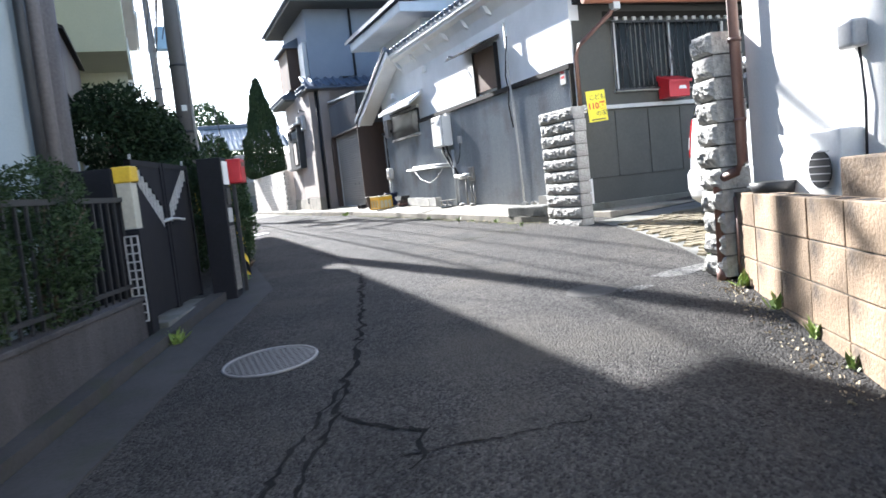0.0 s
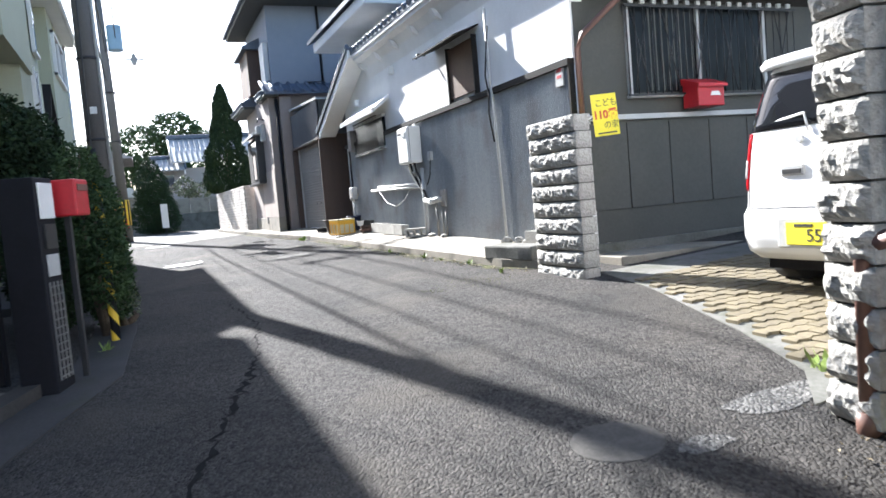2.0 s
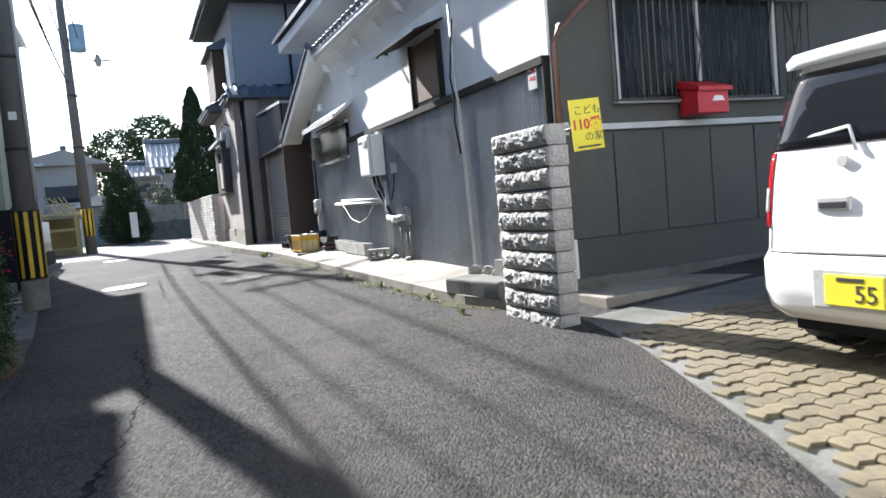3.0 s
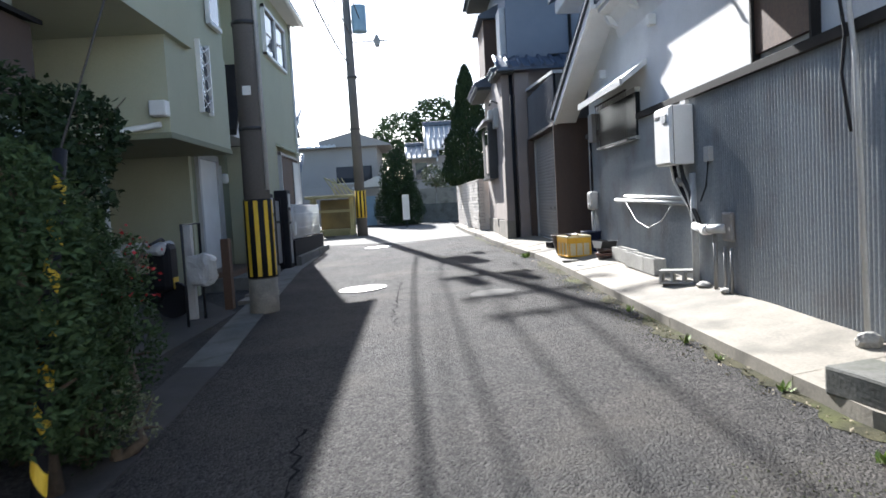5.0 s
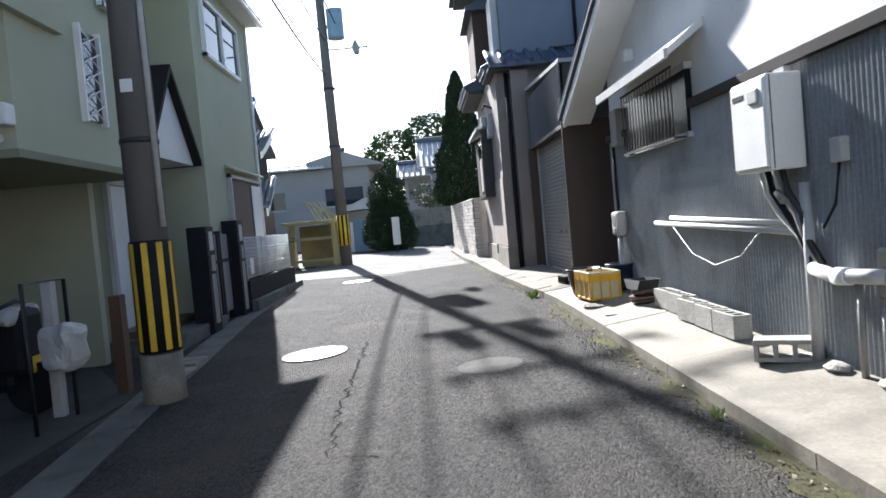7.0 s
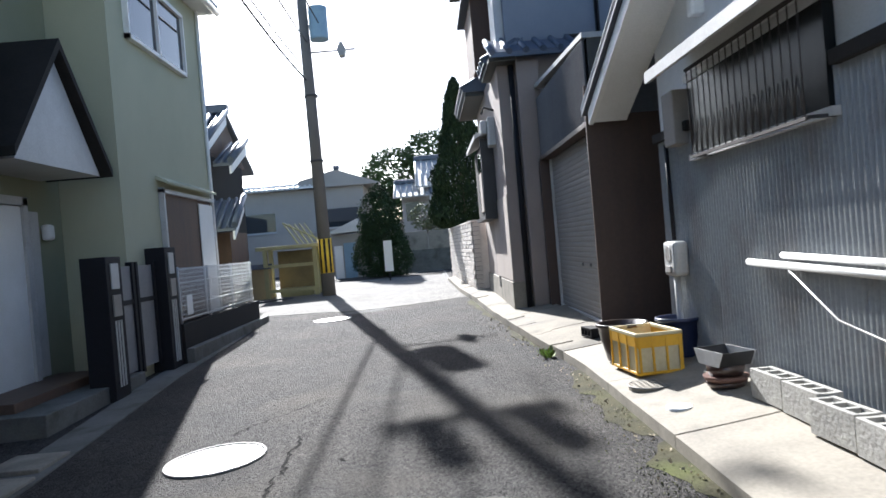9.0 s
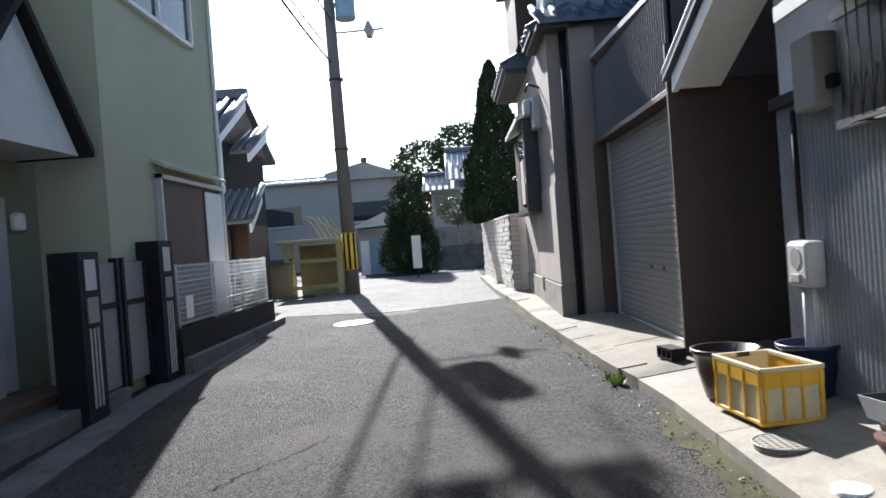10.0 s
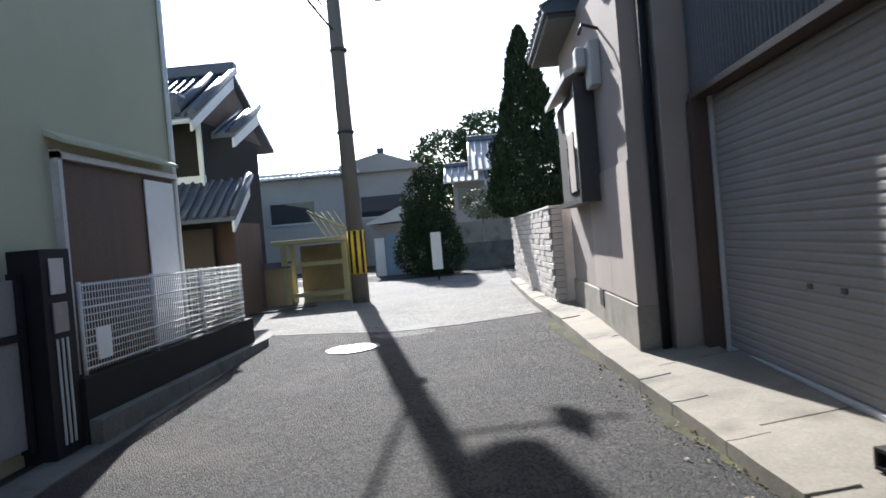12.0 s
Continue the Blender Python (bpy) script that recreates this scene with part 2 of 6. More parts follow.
def sheet(name, xs, ys, f, material, parent=None, label=""):
    """A heightfield over the grid of xs and ys."""
    verts = [(x, y, f(x, y)) for y in ys for x in xs]
    w = len(xs)
    faces = [(j * w + i, j * w + i + 1, (j + 1) * w + i + 1, (j + 1) * w + i) for j in range(len(ys) - 1) for i in range(w - 1)]
    me = bpy.data.meshes.new(name)
    me.from_pydata(verts, [], faces)
    for p in me.polygons:
        p.use_smooth = True
    me.materials.append(material)
    ob = new(name, me)
    if parent:
        ob.parent = parent
    if label:
        ob["label"] = label
    return ob


def strip(name, left, right, f, thick, material, parent=None, cuts=6):
    """A slab between two polylines with the same number of points, its top at f(x, y) and its sides thick deep."""
    bm = bmesh.new()
    rows = []
    for i in range(len(left) - 1):
        for k in range(cuts + (i == len(left) - 2)):
            s = k / cuts
            a = Vector(left[i]).lerp(Vector(left[i + 1]), s)
            b = Vector(right[i]).lerp(Vector(right[i + 1]), s)
            rows.append((a, b))
    tops, bots = [], []
    for a, b in rows:
        tops.append([bm.verts.new((p.x, p.y, f(p.x, p.y))) for p in (a, a.lerp(b, 0.33), a.lerp(b, 0.67), b)])
        bots.append([bm.verts.new((v.co.x, v.co.y, v.co.z - thick)) for v in tops[-1]])
    for i in range(len(rows) - 1):
        for k in range(3):
            bm.faces.new((tops[i][k], tops[i][k + 1], tops[i + 1][k + 1], tops[i + 1][k]))
        bm.faces.new((tops[i][0], tops[i + 1][0], bots[i + 1][0], bots[i][0]))
        bm.faces.new((tops[i][3], bots[i][3], bots[i + 1][3], tops[i + 1][3]))
    for i in (0, -1):
        for k in range(3):
            bm.faces.new((tops[i][k], bots[i][k], bots[i][k + 1], tops[i][k + 1]))
    bmesh.ops.recalc_face_normals(bm, faces=bm.faces)
    return part(name, bm, material, parent)


def corrugated(x, y0, y1, z0, z1, pitch, depth, back, steps=6, axis="y"):
    """A ribbed sheet in the plane x = const (or y = const), waves running along the other axis, with a flat back."""
    bm = bmesh.new()
    n = int((y1 - y0) / pitch * steps)
    front = []
    for i in range(n + 1):
        y = y0 + (y1 - y0) * i / n
        dx = depth * 0.5 * math.sin(2 * math.pi * (y - y0) / pitch)
        a, b = z0(y) if callable(z0) else z0, z1(y) if callable(z1) else z1
        if axis == "y":
            front.append((bm.verts.new((x + dx, y, a)), bm.verts.new((x + dx, y, b))))
        else:
            front.append((bm.verts.new((y, x + dx, a)), bm.verts.new((y, x + dx, b))))
    for u, v in zip(front, front[1:]):
        bm.faces.new((u[0], u[1], v[1], v[0])).smooth = True
    return bm


def leaf_cloud(bm, n, pick, size, rng, droop=0.0, long=1.6):
    """n small folded leaves; pick() gives each one's place."""
    for _ in range(n):
        c, s = Vector(pick()), size * rng.uniform(0.6, 1.4)
        d = Vector((rng.gauss(0, 1), rng.gauss(0, 1), rng.gauss(0, 0.7) - droop)).normalized()
        w = d.cross(Vector((rng.gauss(0, 1), rng.gauss(0, 1), rng.gauss(0, 1)))).normalized()
        u = d.cross(w) * s * 0.12
        a, b = bm.verts.new(c), bm.verts.new(c + d * s * long)
        l, r = bm.verts.new(c + d * s * long * 0.45 + w * s * 0.42 + u), bm.verts.new(c + d * s * long * 0.45 - w * s * 0.42 + u)
        bm.faces.new((a, l, b))
        bm.faces.new((a, b, r))
    return bm

# ---- ground ----
def steps(a, b, d):
    n = max(1, round((b - a) / d))
    return [a + (b - a) * i / n for i in range(n)]


gx = [-400, -120, -40, -15] + steps(-6, 9, 0.3) + [9, 14, 40, 120, 400]
gy = [-400, -120, -40, -15] + steps(-6, 45, 0.4) + [45, 60, 120, 400]
road = tagged(sheet("road", gx, gy, ground_z, M_ASPHALT), "worn dark grey asphalt lane climbing between houses", "road", kind="structure")

KERB = [(5.46, 9.2), (5.24, 10.0), (5.18, 12.5), (5.15, 17.0), (5.14, 19.0), (5.02, 20.2), (4.91, 21.7), (4.78, 23.7), (4.69, 26.3), (4.48, 29.8), (4.34, 34.6)]


def kerb_x(y):
    for (xa, ya), (xb, yb) in zip(KERB, KERB[1:]):
        if y <= yb:
            return xa + (xb - xa) * (y - ya) / (yb - ya)
    return KERB[-1][0]


def apron_z(x, y):
    k = kerb_x(y)
    return ground_z(k, y) + 0.09 + 0.13 * max(0.0, x - k)


# raised slabs along the right, each cast on its own with a joint between
apron = thing("pavement", 5.6, 14, 0.9, label="raised pale concrete apron with a worn edge beside the houses", category="pavement", kind="structure")
cuts_y = [9.2, 10.6, 12.6, 14.6, 16.4, 17.95, 19.55, 19.95, 21.0, 22.9, 24.6, 26.4, 28.2, 30.0, 31.8, 34.6]
for a, b in zip(cuts_y, cuts_y[1:]):
    mid = [a + 0.006, (a + b) / 2, b - 0.006]
    s = strip("slab", [(kerb_x(y), y) for y in mid], [(6.35 if b < 23.2 else 5.7, y) for y in mid],
              lambda x, y, q=random.uniform(-0.008, 0.008): apron_z(x, y) + q + 0.006 * noise.noise((x * 1.5, y * 1.5, 0)), 0.35, M_CONC if b < 19.6 else M_CONC_BROWN, apron, 4)

random.seed(4)
y = 19.98
while y < 33.5:
    b = y + random.uniform(0.75, 1.15)
    mid = [y + 0.006, (y + b) / 2, b - 0.006]
    strip("kerb_stone", [(kerb_x(q) - 0.02, q) for q in mid], [(kerb_x(q) + 0.24, q) for q in mid],
          lambda x, y, q=random.uniform(0.008, 0.022): apron_z(x, y) + q + 0.008 * noise.noise((x * 4, y * 4, 1)), 0.3, M_CONC_BROWN, apron, 4)
    y = b

# gutters on the left: a flat concrete run beside a low kerb
LEFT = [(-2.2, 0.0), (-0.57, 3.73), (0.25, 5.95), (1.12, 8.3), (1.22, 10.5), (1.1, 13.0), (0.75, 16.9), (0.38, 21.6), (0.28, 25.5), (-0.05, 28.9)]
gut_in = [(x - 0.42, y + 0.14) for x, y in LEFT]
# near run has shade put into its colour; the sunlit far run stays paler
tagged(strip("gutter", gut_in[:6], LEFT[:6], lambda x, y: ground_z(x, y) + 0.012, 0.2, M_GUTTER), "stained concrete gutter strip along the asphalt, darkened as shaded", "gutter", kind="structure")
tagged(strip("gutter", gut_in[5:], LEFT[5:], lambda x, y: ground_z(x, y) + 0.012, 0.2, M_CONC_DARK), "weathered concrete gutter strip beside the fence", "gutter", kind="structure")
tagged(strip("kerb", [(x - 0.6, y + 0.2) for x, y in LEFT[:4]], [(x - 0.43, y + 0.145) for x, y in LEFT[:4]], lambda x, y: ground_z(x, y) + 0.1, 0.3, M_GUTTER),
       "low mossy concrete kerb beside the gutter", "kerb", kind="structure")

# interlocking pavers in the parking place
bay_floor = thing("parking_paving", 6.0, 6.6, 0.7, label="worn ochre zigzag pavers in the parking place", category="paving", kind="structure")
EDGE = [(4.2, 4.75), (4.55, 5.1), (4.88, 5.85), (5.1, 6.5), (5.42, 7.4), (5.62, 8.4)]
strip("bedding", [(x, y) for x, y in EDGE], [(9.5, y) for x, y in EDGE], lambda x, y: ground_z(x, y) + 0.008, 0.1, M_CONC_DARK, bay_floor)

# ---- house with corrugated steel siding ----
house_r = thing("house", 6.0, 14.0, 1.0, label="white plastered house with grey corrugated steel siding and tiled roof", category="house")
part("wall", B(6.03, 6.2, 9.23, 18.75, 0.7, 4.9), M_PLASTER, house_r)
part("wall", B(6.2, 11.5, 18.6, 18.75, 0.7, 4.2), M_PLASTER, house_r)
part("rear_wall", B(11.35, 11.5, 9.4, 18.6, 0.7, 5.3), M_PLASTER, house_r)
part("rear_roof", P([(9.2, 6.6), (9.2, 6.66), (12.2, 5.1), (12.2, 5.04)], "y", 8.85, 16.85), M_TILE, house_r)
part("siding", corrugated(6.0, 9.25, 18.75, lambda y: apron_z(6.0, y) - 0.02, 3.08, 0.05, 0.018, 0, 8), M_SIDING, house_r, "grey corrugated steel sheets with rust stains")
part("trim", B(5.945, 6.04, 9.22, 15.85, 3.05, 3.13, 0.004), M_TRIM, house_r)
part("trim", B(5.945, 6.04, 17.91, 18.76, 3.05, 3.13, 0.004), M_TRIM, house_r)
part("trim", B(5.955, 6.03, 9.215, 9.25, 0.9, 3.07, 0.004), M_TRIM, house_r)
# eave: plaster cove, board and a row of round tile ends
part("cove", P([(5.74, 4.74), (5.74, 4.68), (5.86, 4.63), (5.96, 4.5), (6.03, 4.3), (6.03, 4.74)], "y", 8.95, 16.75), M_PLASTER, house_r)
part("eave_board", B(5.70, 6.1, 8.9, 16.8, 4.74, 4.80, 0.005), M_WHITE, house_r)
roof = part("roof", P([(5.69, 4.80), (5.69, 4.86), (9.2, 6.66), (9.2, 6.6)], "y", 8.85, 16.85), M_TILE, house_r, "dark grey pantile roof")
for i in range(32):
    y = 8.95 + i * 0.25
    bm = T([(5.67, y, 4.86), (5.72, y, 4.885), (6.6, y, 5.36)], 0.055, 8)
    part("roof_tile", bm, M_TILE, roof)
for i in range(8):
    y = 9.6 + i * 1.0
    part("bracket", P([(5.80, 4.62), (5.86, 4.5), (6.03, 4.42), (6.03, 4.56)], "y", y, y + 0.1), M_PLASTER, house_r)
# the lower roof that slopes away at the far end, with its white verge board and soffit
part("verge", P([(16.7, 4.74), (19.82, 3.44), (19.82, 3.58), (16.7, 4.90)], "x", 5.62, 5.67), M_WHITE, house_r)
part("soffit", P([(16.7, 4.76), (19.80, 3.46), (19.80, 3.50), (16.7, 4.80)], "x", 5.67, 6.03), M_PLASTER, house_r)
part("lower_roof", P([(16.72, 4.90), (19.95, 3.56), (19.95, 3.62), (16.72, 4.97)], "x", 5.58, 7.4), M_TILE, house_r)
part("verge_cap", T([(5.62, 16.7, 4.98), (5.62, 19.95, 3.64)], 0.05, 8), M_TILE, house_r)
for y, z in ((15.2, 4.18), (17.6, 3.95)):
    part("vent_hood", B(5.93, 6.04, y - 0.06, y + 0.06, z - 0.07, z + 0.07, 0.02), M_WHITE, house_r)
part("lamp_bracket", T([(6.04, 13.55, 4.1), (5.9, 13.55, 4.12), (5.86, 13.55, 4.04)], 0.018, 8), M_DARKMETAL, house_r)
# upper storey set back, with its eave corner
part("upper_wall", B(6.7, 11, 16.9, 20.4, 4.2, 6.3), M_PLASTER, house_r)
part("upper_eave", B(5.95, 7.2, 16.3, 20.9, 5.75, 6.0, 0.03), M_PLASTER, house_r)
part("upper_roof", P([(5.85, 6.0), (5.85, 6.1), (8.9, 7.5), (12.0, 6.1), (12.0, 6.0), (8.9, 7.4)], "y", 16.1, 21.1), M_TILE, house_r)
# window with the brown sliding board and its sheet hood
win = part("window", B(5.985, 6.028, 11.62, 12.54, 3.2, 3.95), M_WOOD, house_r, "brown boarded window")
for y in (11.6, 12.53):
    part("frame", B(5.955, 6.03, y, y + 0.03, 3.13, 3.98), M_TRIM, win)
part("hood", P([(6.03, 4.08), (5.62, 3.93), (5.62, 3.95), (6.03, 4.1)], "y", 11.5, 13.1), M_TRIM, house_r)
# kitchen window with twisted iron bars, under a white canopy
win = part("window", B(5.965, 6.028, 15.9, 17.85, 2.83, 3.45), M_DARKGLASS, house_r)
part("frame", B(5.95, 6.03, 15.86, 17.9, 3.42, 3.48), M_PVC, win)
part("frame", B(5.95, 6.03, 15.86, 17.9, 2.79, 2.84), M_PVC, win)
part("canopy", P([(6.03, 3.72), (5.68, 3.47), (5.68, 3.54), (6.03, 3.8)], "y", 15.55, 17.95), M_WHITE, house_r)
part("canopy_edge", B(5.66, 5.69, 15.53, 17.97, 3.46, 3.55), M_PVC, house_r)
part("box", B(5.88, 6.03, 17.98, 18.25, 2.95, 3.4, 0.01), M_SHUTTER, house_r)
grille = part("grille", B(5.83, 5.85, 15.9, 17.55, 2.78, 2.80), M_WROUGHT, house_r, "dark iron window grille with zigzag bars")
part("rail", B(5.83, 5.85, 15.9, 17.55, 3.44, 3.46), M_WROUGHT, grille)
for i in range(17):
    y = 15.92 + i * 0.1006
    part("bar", T([(5.84, y, 2.8), (5.84, y, 3.45)], 0.0045, 6), M_WROUGHT, grille)
    if i < 16:
        part("zigzag", T([(5.838, y, 2.8), (5.838, y + 0.050, 3.04), (5.838, y + 0.101, 2.8)], 0.004, 6), M_WROUGHT, grille)
for y in (15.9, 17.54):
    part("stay", B(5.84, 6.0, y - 0.008, y + 0.008, 2.785, 2.805), M_DARKMETAL, grille)
# pipes on the siding
part("drain_pipe", T([(5.93, 11.1, 4.2), (5.93, 11.1, 3.2), (5.94, 11.06, 2.9), (5.95, 11.0, apron_z(5.9, 11.0))], 0.019, 10), M_PVC, house_r, "thin grey drain pipe")
part("cable", T([(5.93, 11.05, 3.95), (5.90, 11.16, 3.3), (5.91, 11.12, 3.05), (5.93, 11.2, 2.8), (5.95, 11.14, 2.4)], 0.012, 6), M_BLACK, house_r)
part("name_plate", B(5.965, 5.985, 9.36, 9.52, 2.85, 3.09, 0.003), M_PVC, house_r, "small pale notice plate with red marks")
for z in (3.01, 2.94):
    part("mark", B(5.962, 5.966, 9.39, 9.49, z, z + 0.035), M_RED, house_r)

# ---- wall beside the parking place, with a barred window ----
bay = thing("bay_wall", 7.5, 9.23, 0.9, label="dark grey panelled wall with a barred window and a pale band", category="wall", kind="structure")
part("wall", B(6.03, 11.5, 9.235, 9.4, 0.5, 4.3), M_GREYWALL, bay)
for i in range(6):
    part("panel", B(6.08 + i * 0.62, 6.08 + i * 0.62 + 0.605, 9.215, 9.235, 1.38, 2.38, 0.003), M_GREYWALL, bay)
part("upper_panel", B(6.06, 6.62, 9.22, 9.235, 2.5, 3.75), M_GREYWALL, bay)
part("upper_panel", B(6.62, 11.4, 9.222, 9.235, 3.78, 3.88), M_TRIM, bay)
part("band", B(6.05, 11.4, 9.18, 9.235, 2.41, 2.47, 0.004), M_PVC, bay)
part("plinth", B(6.04, 11.4, 9.15, 9.235, 0.5, 1.0, 0.01), M_CONC_DARK, bay)
part("threshold", B(6.0, 9.5, 8.55, 9.15, 0.5, 0.9, 0.015), M_CONC, bay)
part("eave", B(6.1, 11.0, 8.75, 9.235, 3.98, 4.06, 0.004), M_TRIM, bay)
part("roof", P([(8.6, 4.06), (8.6, 4.14), (10.5, 5.1), (10.5, 5.02)], "x", 6.0, 11.0), M_TILE, bay)
part("roof_gutter", T([(5.95, 8.72, 3.92), (9.6, 8.72, 3.95)], 0.06, 10), mat("copper_gutter", (0.36, 0.15, 0.085), 0.5, (0.26, 0.11, 0.07), 2.0, 30.0, 0.1), bay, "rust-red roof gutter")
part("drain_pipe", T([(6.5, 8.74, 3.88), (6.45, 8.8, 3.74), (6.08, 9.1, 3.36), (6.03, 9.13, 3.2), (6.03, 9.13, 0.8)], 0.035, 10), M_COPPER, bay, "brown drain pipe")
part("gutter_outlet", B(6.44, 6.56, 8.68, 8.8, 3.78, 3.9, 0.01), M_PVC, bay)
win = part("window", B(6.78, 8.9, 9.225, 9.24, 2.72, 3.72), M_DARKGLASS, bay)
for x in (6.76, 7.81, 8.88):
    part("frame", B(x, x + 0.045, 9.19, 9.235, 2.68, 3.74), M_PVC, win)
part("sill", B(6.74, 8.95, 9.15, 9.235, 2.655, 2.69), M_PVC, win)
part("curtain", corrugated(9.228, 7.05, 7.75, 2.74, 3.7, 0.09, 0.008, 0, 6, "x"), M_CONC_DARK, win)
bars = part("grille", B(6.7, 9.4, 9.12, 9.14, 3.69, 3.715), M_DARKMETAL, bay, "black iron grille with crossed bars")
part("rail", B(6.7, 9.4, 9.12, 9.14, 2.67, 2.69), M_DARKMETAL, bars)
for i in range(23):
    x = 6.72 + i * 0.12
    part("bar", T([(x, 9.13, 2.68), (x, 9.13, 3.70)], 0.007, 6), M_DARKMETAL, bars)
for i in range(6):
    x = 6.78 + i * 0.45
    part("cross_bar", T([(x, 9.125, 2.7), (x + 0.24, 9.125, 3.69)], 0.007, 6), M_DARKMETAL, bars)
    part("cross_bar", T([(x + 0.24, 9.135, 2.7), (x, 9.135, 3.69)], 0.007, 6), M_DARKMETAL, bars)
for i in range(16):
    part("clip", B(6.75 + i * 0.165, 6.81 + i * 0.165, 9.1, 9.13, 3.72, 3.77), M_PVC, bars)

# ---- garage with shutter ----
M_CLAD = mat("dark_cladding", (0.15, 0.145, 0.15), 0.6, (0.10, 0.098, 0.10), 1.0, 30.0, 0.1, metal=0.1, streak=(1, 1, 0.2))
garage = thing("garage", 5.8, 21.5, 1.1, label="garage with a grey steel roller shutter under ribbed cladding", category="garage")
shut = bmesh.new()
nsl = 34
zb = apron_z(5.66, 21.3) - 0.03
rows_v = []
for i in range(nsl * 4 + 1):
    z = zb + (3.46 - zb) * i / (nsl * 4)
    dx = (0.004, -0.0045, -0.005, -0.0045)[i % 4]
    rows_v.append((shut.verts.new((5.80 + dx, 20.07, z)), shut.verts.new((5.80 + dx, 23.1, z))))
for u, v in zip(rows_v, rows_v[1:]):
    shut.faces.new((u[0], u[1], v[1], v[0]))
part("shutter", shut, M_SHUTTER, garage, "grey slatted steel roller shutter")
part("bottom_bar", B(5.77, 5.82, 20.07, 23.1, zb - 0.02, zb + 0.07, 0.005), M_PVC, garage)
for y in (21.0, 21.45):
    part("shutter_lock", B(5.785, 5.796, y, y + 0.07, 1.85, 1.89, 0.004), M_DARKMETAL, garage)
part("guide_rail", B(5.76, 5.84, 23.1, 23.14, zb - 0.1, 3.5, 0.004), M_PVC, garage, "pale shutter guide rail")
part("guide_rail", B(5.66, 5.80, 20.02, 20.06, zb - 0.1, 3.46, 0.004), M_SHUTTER, garage)
part("side_panel", B(5.63, 7.6, 19.985, 20.02, 1.0, 3.9), M_BROWN, garage, "dark brown sheet panel")
part("lintel", B(5.64, 5.8, 20.02, 23.3, 3.46, 3.52, 0.005), M_BROWN, garage)
part("cladding", corrugated(5.68, 20.02, 23.3, 3.52, 4.45, 0.075, 0.03, 0, 6), M_CLAD, garage, "ribbed grey metal cladding")
part("cladding_back", B(5.72, 8.8, 20.02, 23.3, 3.5, 4.44), M_GREYWALL, garage)
part("cap", P([(20.0, 4.44), (23.35, 4.62), (23.35, 4.68), (20.0, 4.50)], "x", 5.66, 8.8), M_PVC, garage)
part("post", B(5.62, 5.8, 23.16, 23.3, 1.0, 3.46), M_BROWN, garage)
part("post", B(5.4, 5.75, 23.36, 23.58, 1.0, 5.08, 0.01), M_PINK, garage)
part("pipe", T([(5.33, 23.5, 5.05), (5.33, 23.5, 1.1)], 0.045, 10), M_BLACK, garage, "black drain pipe")
part("side_wall", B(5.85, 8.6, 22.95, 23.1, 0.9, 3.5), M_GREYWALL, garage)
part("rear_wall", B(8.6, 8.8, 20.02, 23.0, 0.9, 4.44), M_GREYWALL, garage)

# ---- taupe house ----
taupe = thing("taupe_house", 6.0, 25.5, 1.1, label="taupe rendered house with a barred window and blue roof tiles", category="house")
part("wall", B(5.12, 9, 23.6, 28.1, 1.55, 5.2), M_PINK, taupe)
part("foundation", B(5.09, 9, 23.58, 28.1, 0.8, 1.58, 0.008), M_CONC, taupe)
part("vent", B(5.08, 5.10, 25.4, 25.65, 1.4, 1.6), M_TRIM, taupe)
for y0, y1 in ((23.62, 24.85), (24.86, 26.0)):
    part("render_panel", B(5.105, 5.12, y0, y1, 1.6, 3.0), M_PINKPANEL, taupe)
win = part("window", B(4.93, 5.15, 25.2, 27.3, 2.75, 4.12, 0.01), M_TRIM, taupe, "dark framed window box with shutter case")
part("glass", B(4.915, 4.93, 25.3, 26.4, 2.85, 4.02), M_GLASS, win)
part("screen", B(4.905, 4.93, 25.7, 26.2, 2.85, 3.6), M_PINKPANEL, win)
part("frame", B(4.88, 5.15, 25.14, 25.2, 2.7, 4.16), M_DARKMETAL, win)
part("frame", B(4.88, 5.15, 25.14, 27.35, 2.68, 2.75), M_DARKMETAL, win)
part("window_hood", P([(4.78, 4.15), (5.15, 4.33), (5.15, 4.40), (4.78, 4.23)], "y", 25.1, 27.5), M_PVC, taupe)
part("hood_end", B(5.0, 5.15, 24.6, 24.95, 3.95, 4.45, 0.02), M_PVC, taupe, "white pipe box")
part("hood_end", B(4.88, 5.0, 24.75, 25.0, 4.18, 4.42, 0.03), M_PVC, taupe)
part("eave", B(4.97, 5.4, 23.3, 24.75, 5.08, 5.15, 0.01), M_GREYWALL, taupe)
lower = part("lower_roof", P([(4.93, 5.15), (4.93, 5.21), (5.6, 5.55), (5.6, 5.49)], "y", 23.7, 24.8), M_TILE_BLUE, taupe)
for i in range(4):
    y = 23.8 + i * 0.28
    part("roof_tile", T([(4.90, y, 5.23), (5.5, y, 5.53)], 0.055, 8), M_TILE, lower)
part("front_roof", P([(23.2, 5.12), (23.2, 5.2), (24.2, 5.66), (24.2, 5.58)], "x", 5.0, 9.5), M_TILE_BLUE, taupe)
for i in range(17):
    x = 5.02 + i * 0.27
    part("roof_tile", T([(x, 23.17, 5.2), (x, 24.1, 5.63)], 0.05, 8), M_TILE_BLUE, lower)
part("upper_wall", B(5.35, 9.5, 23.95, 28.0, 5.2, 7.9), M_BLUEHOUSE, taupe, "blue-grey upper storey")
part("upper_pipe", T([(6.9, 23.91, 7.9), (6.9, 23.91, 5.6), (6.4, 23.91, 5.55)], 0.04, 8), M_DARKMETAL, taupe)
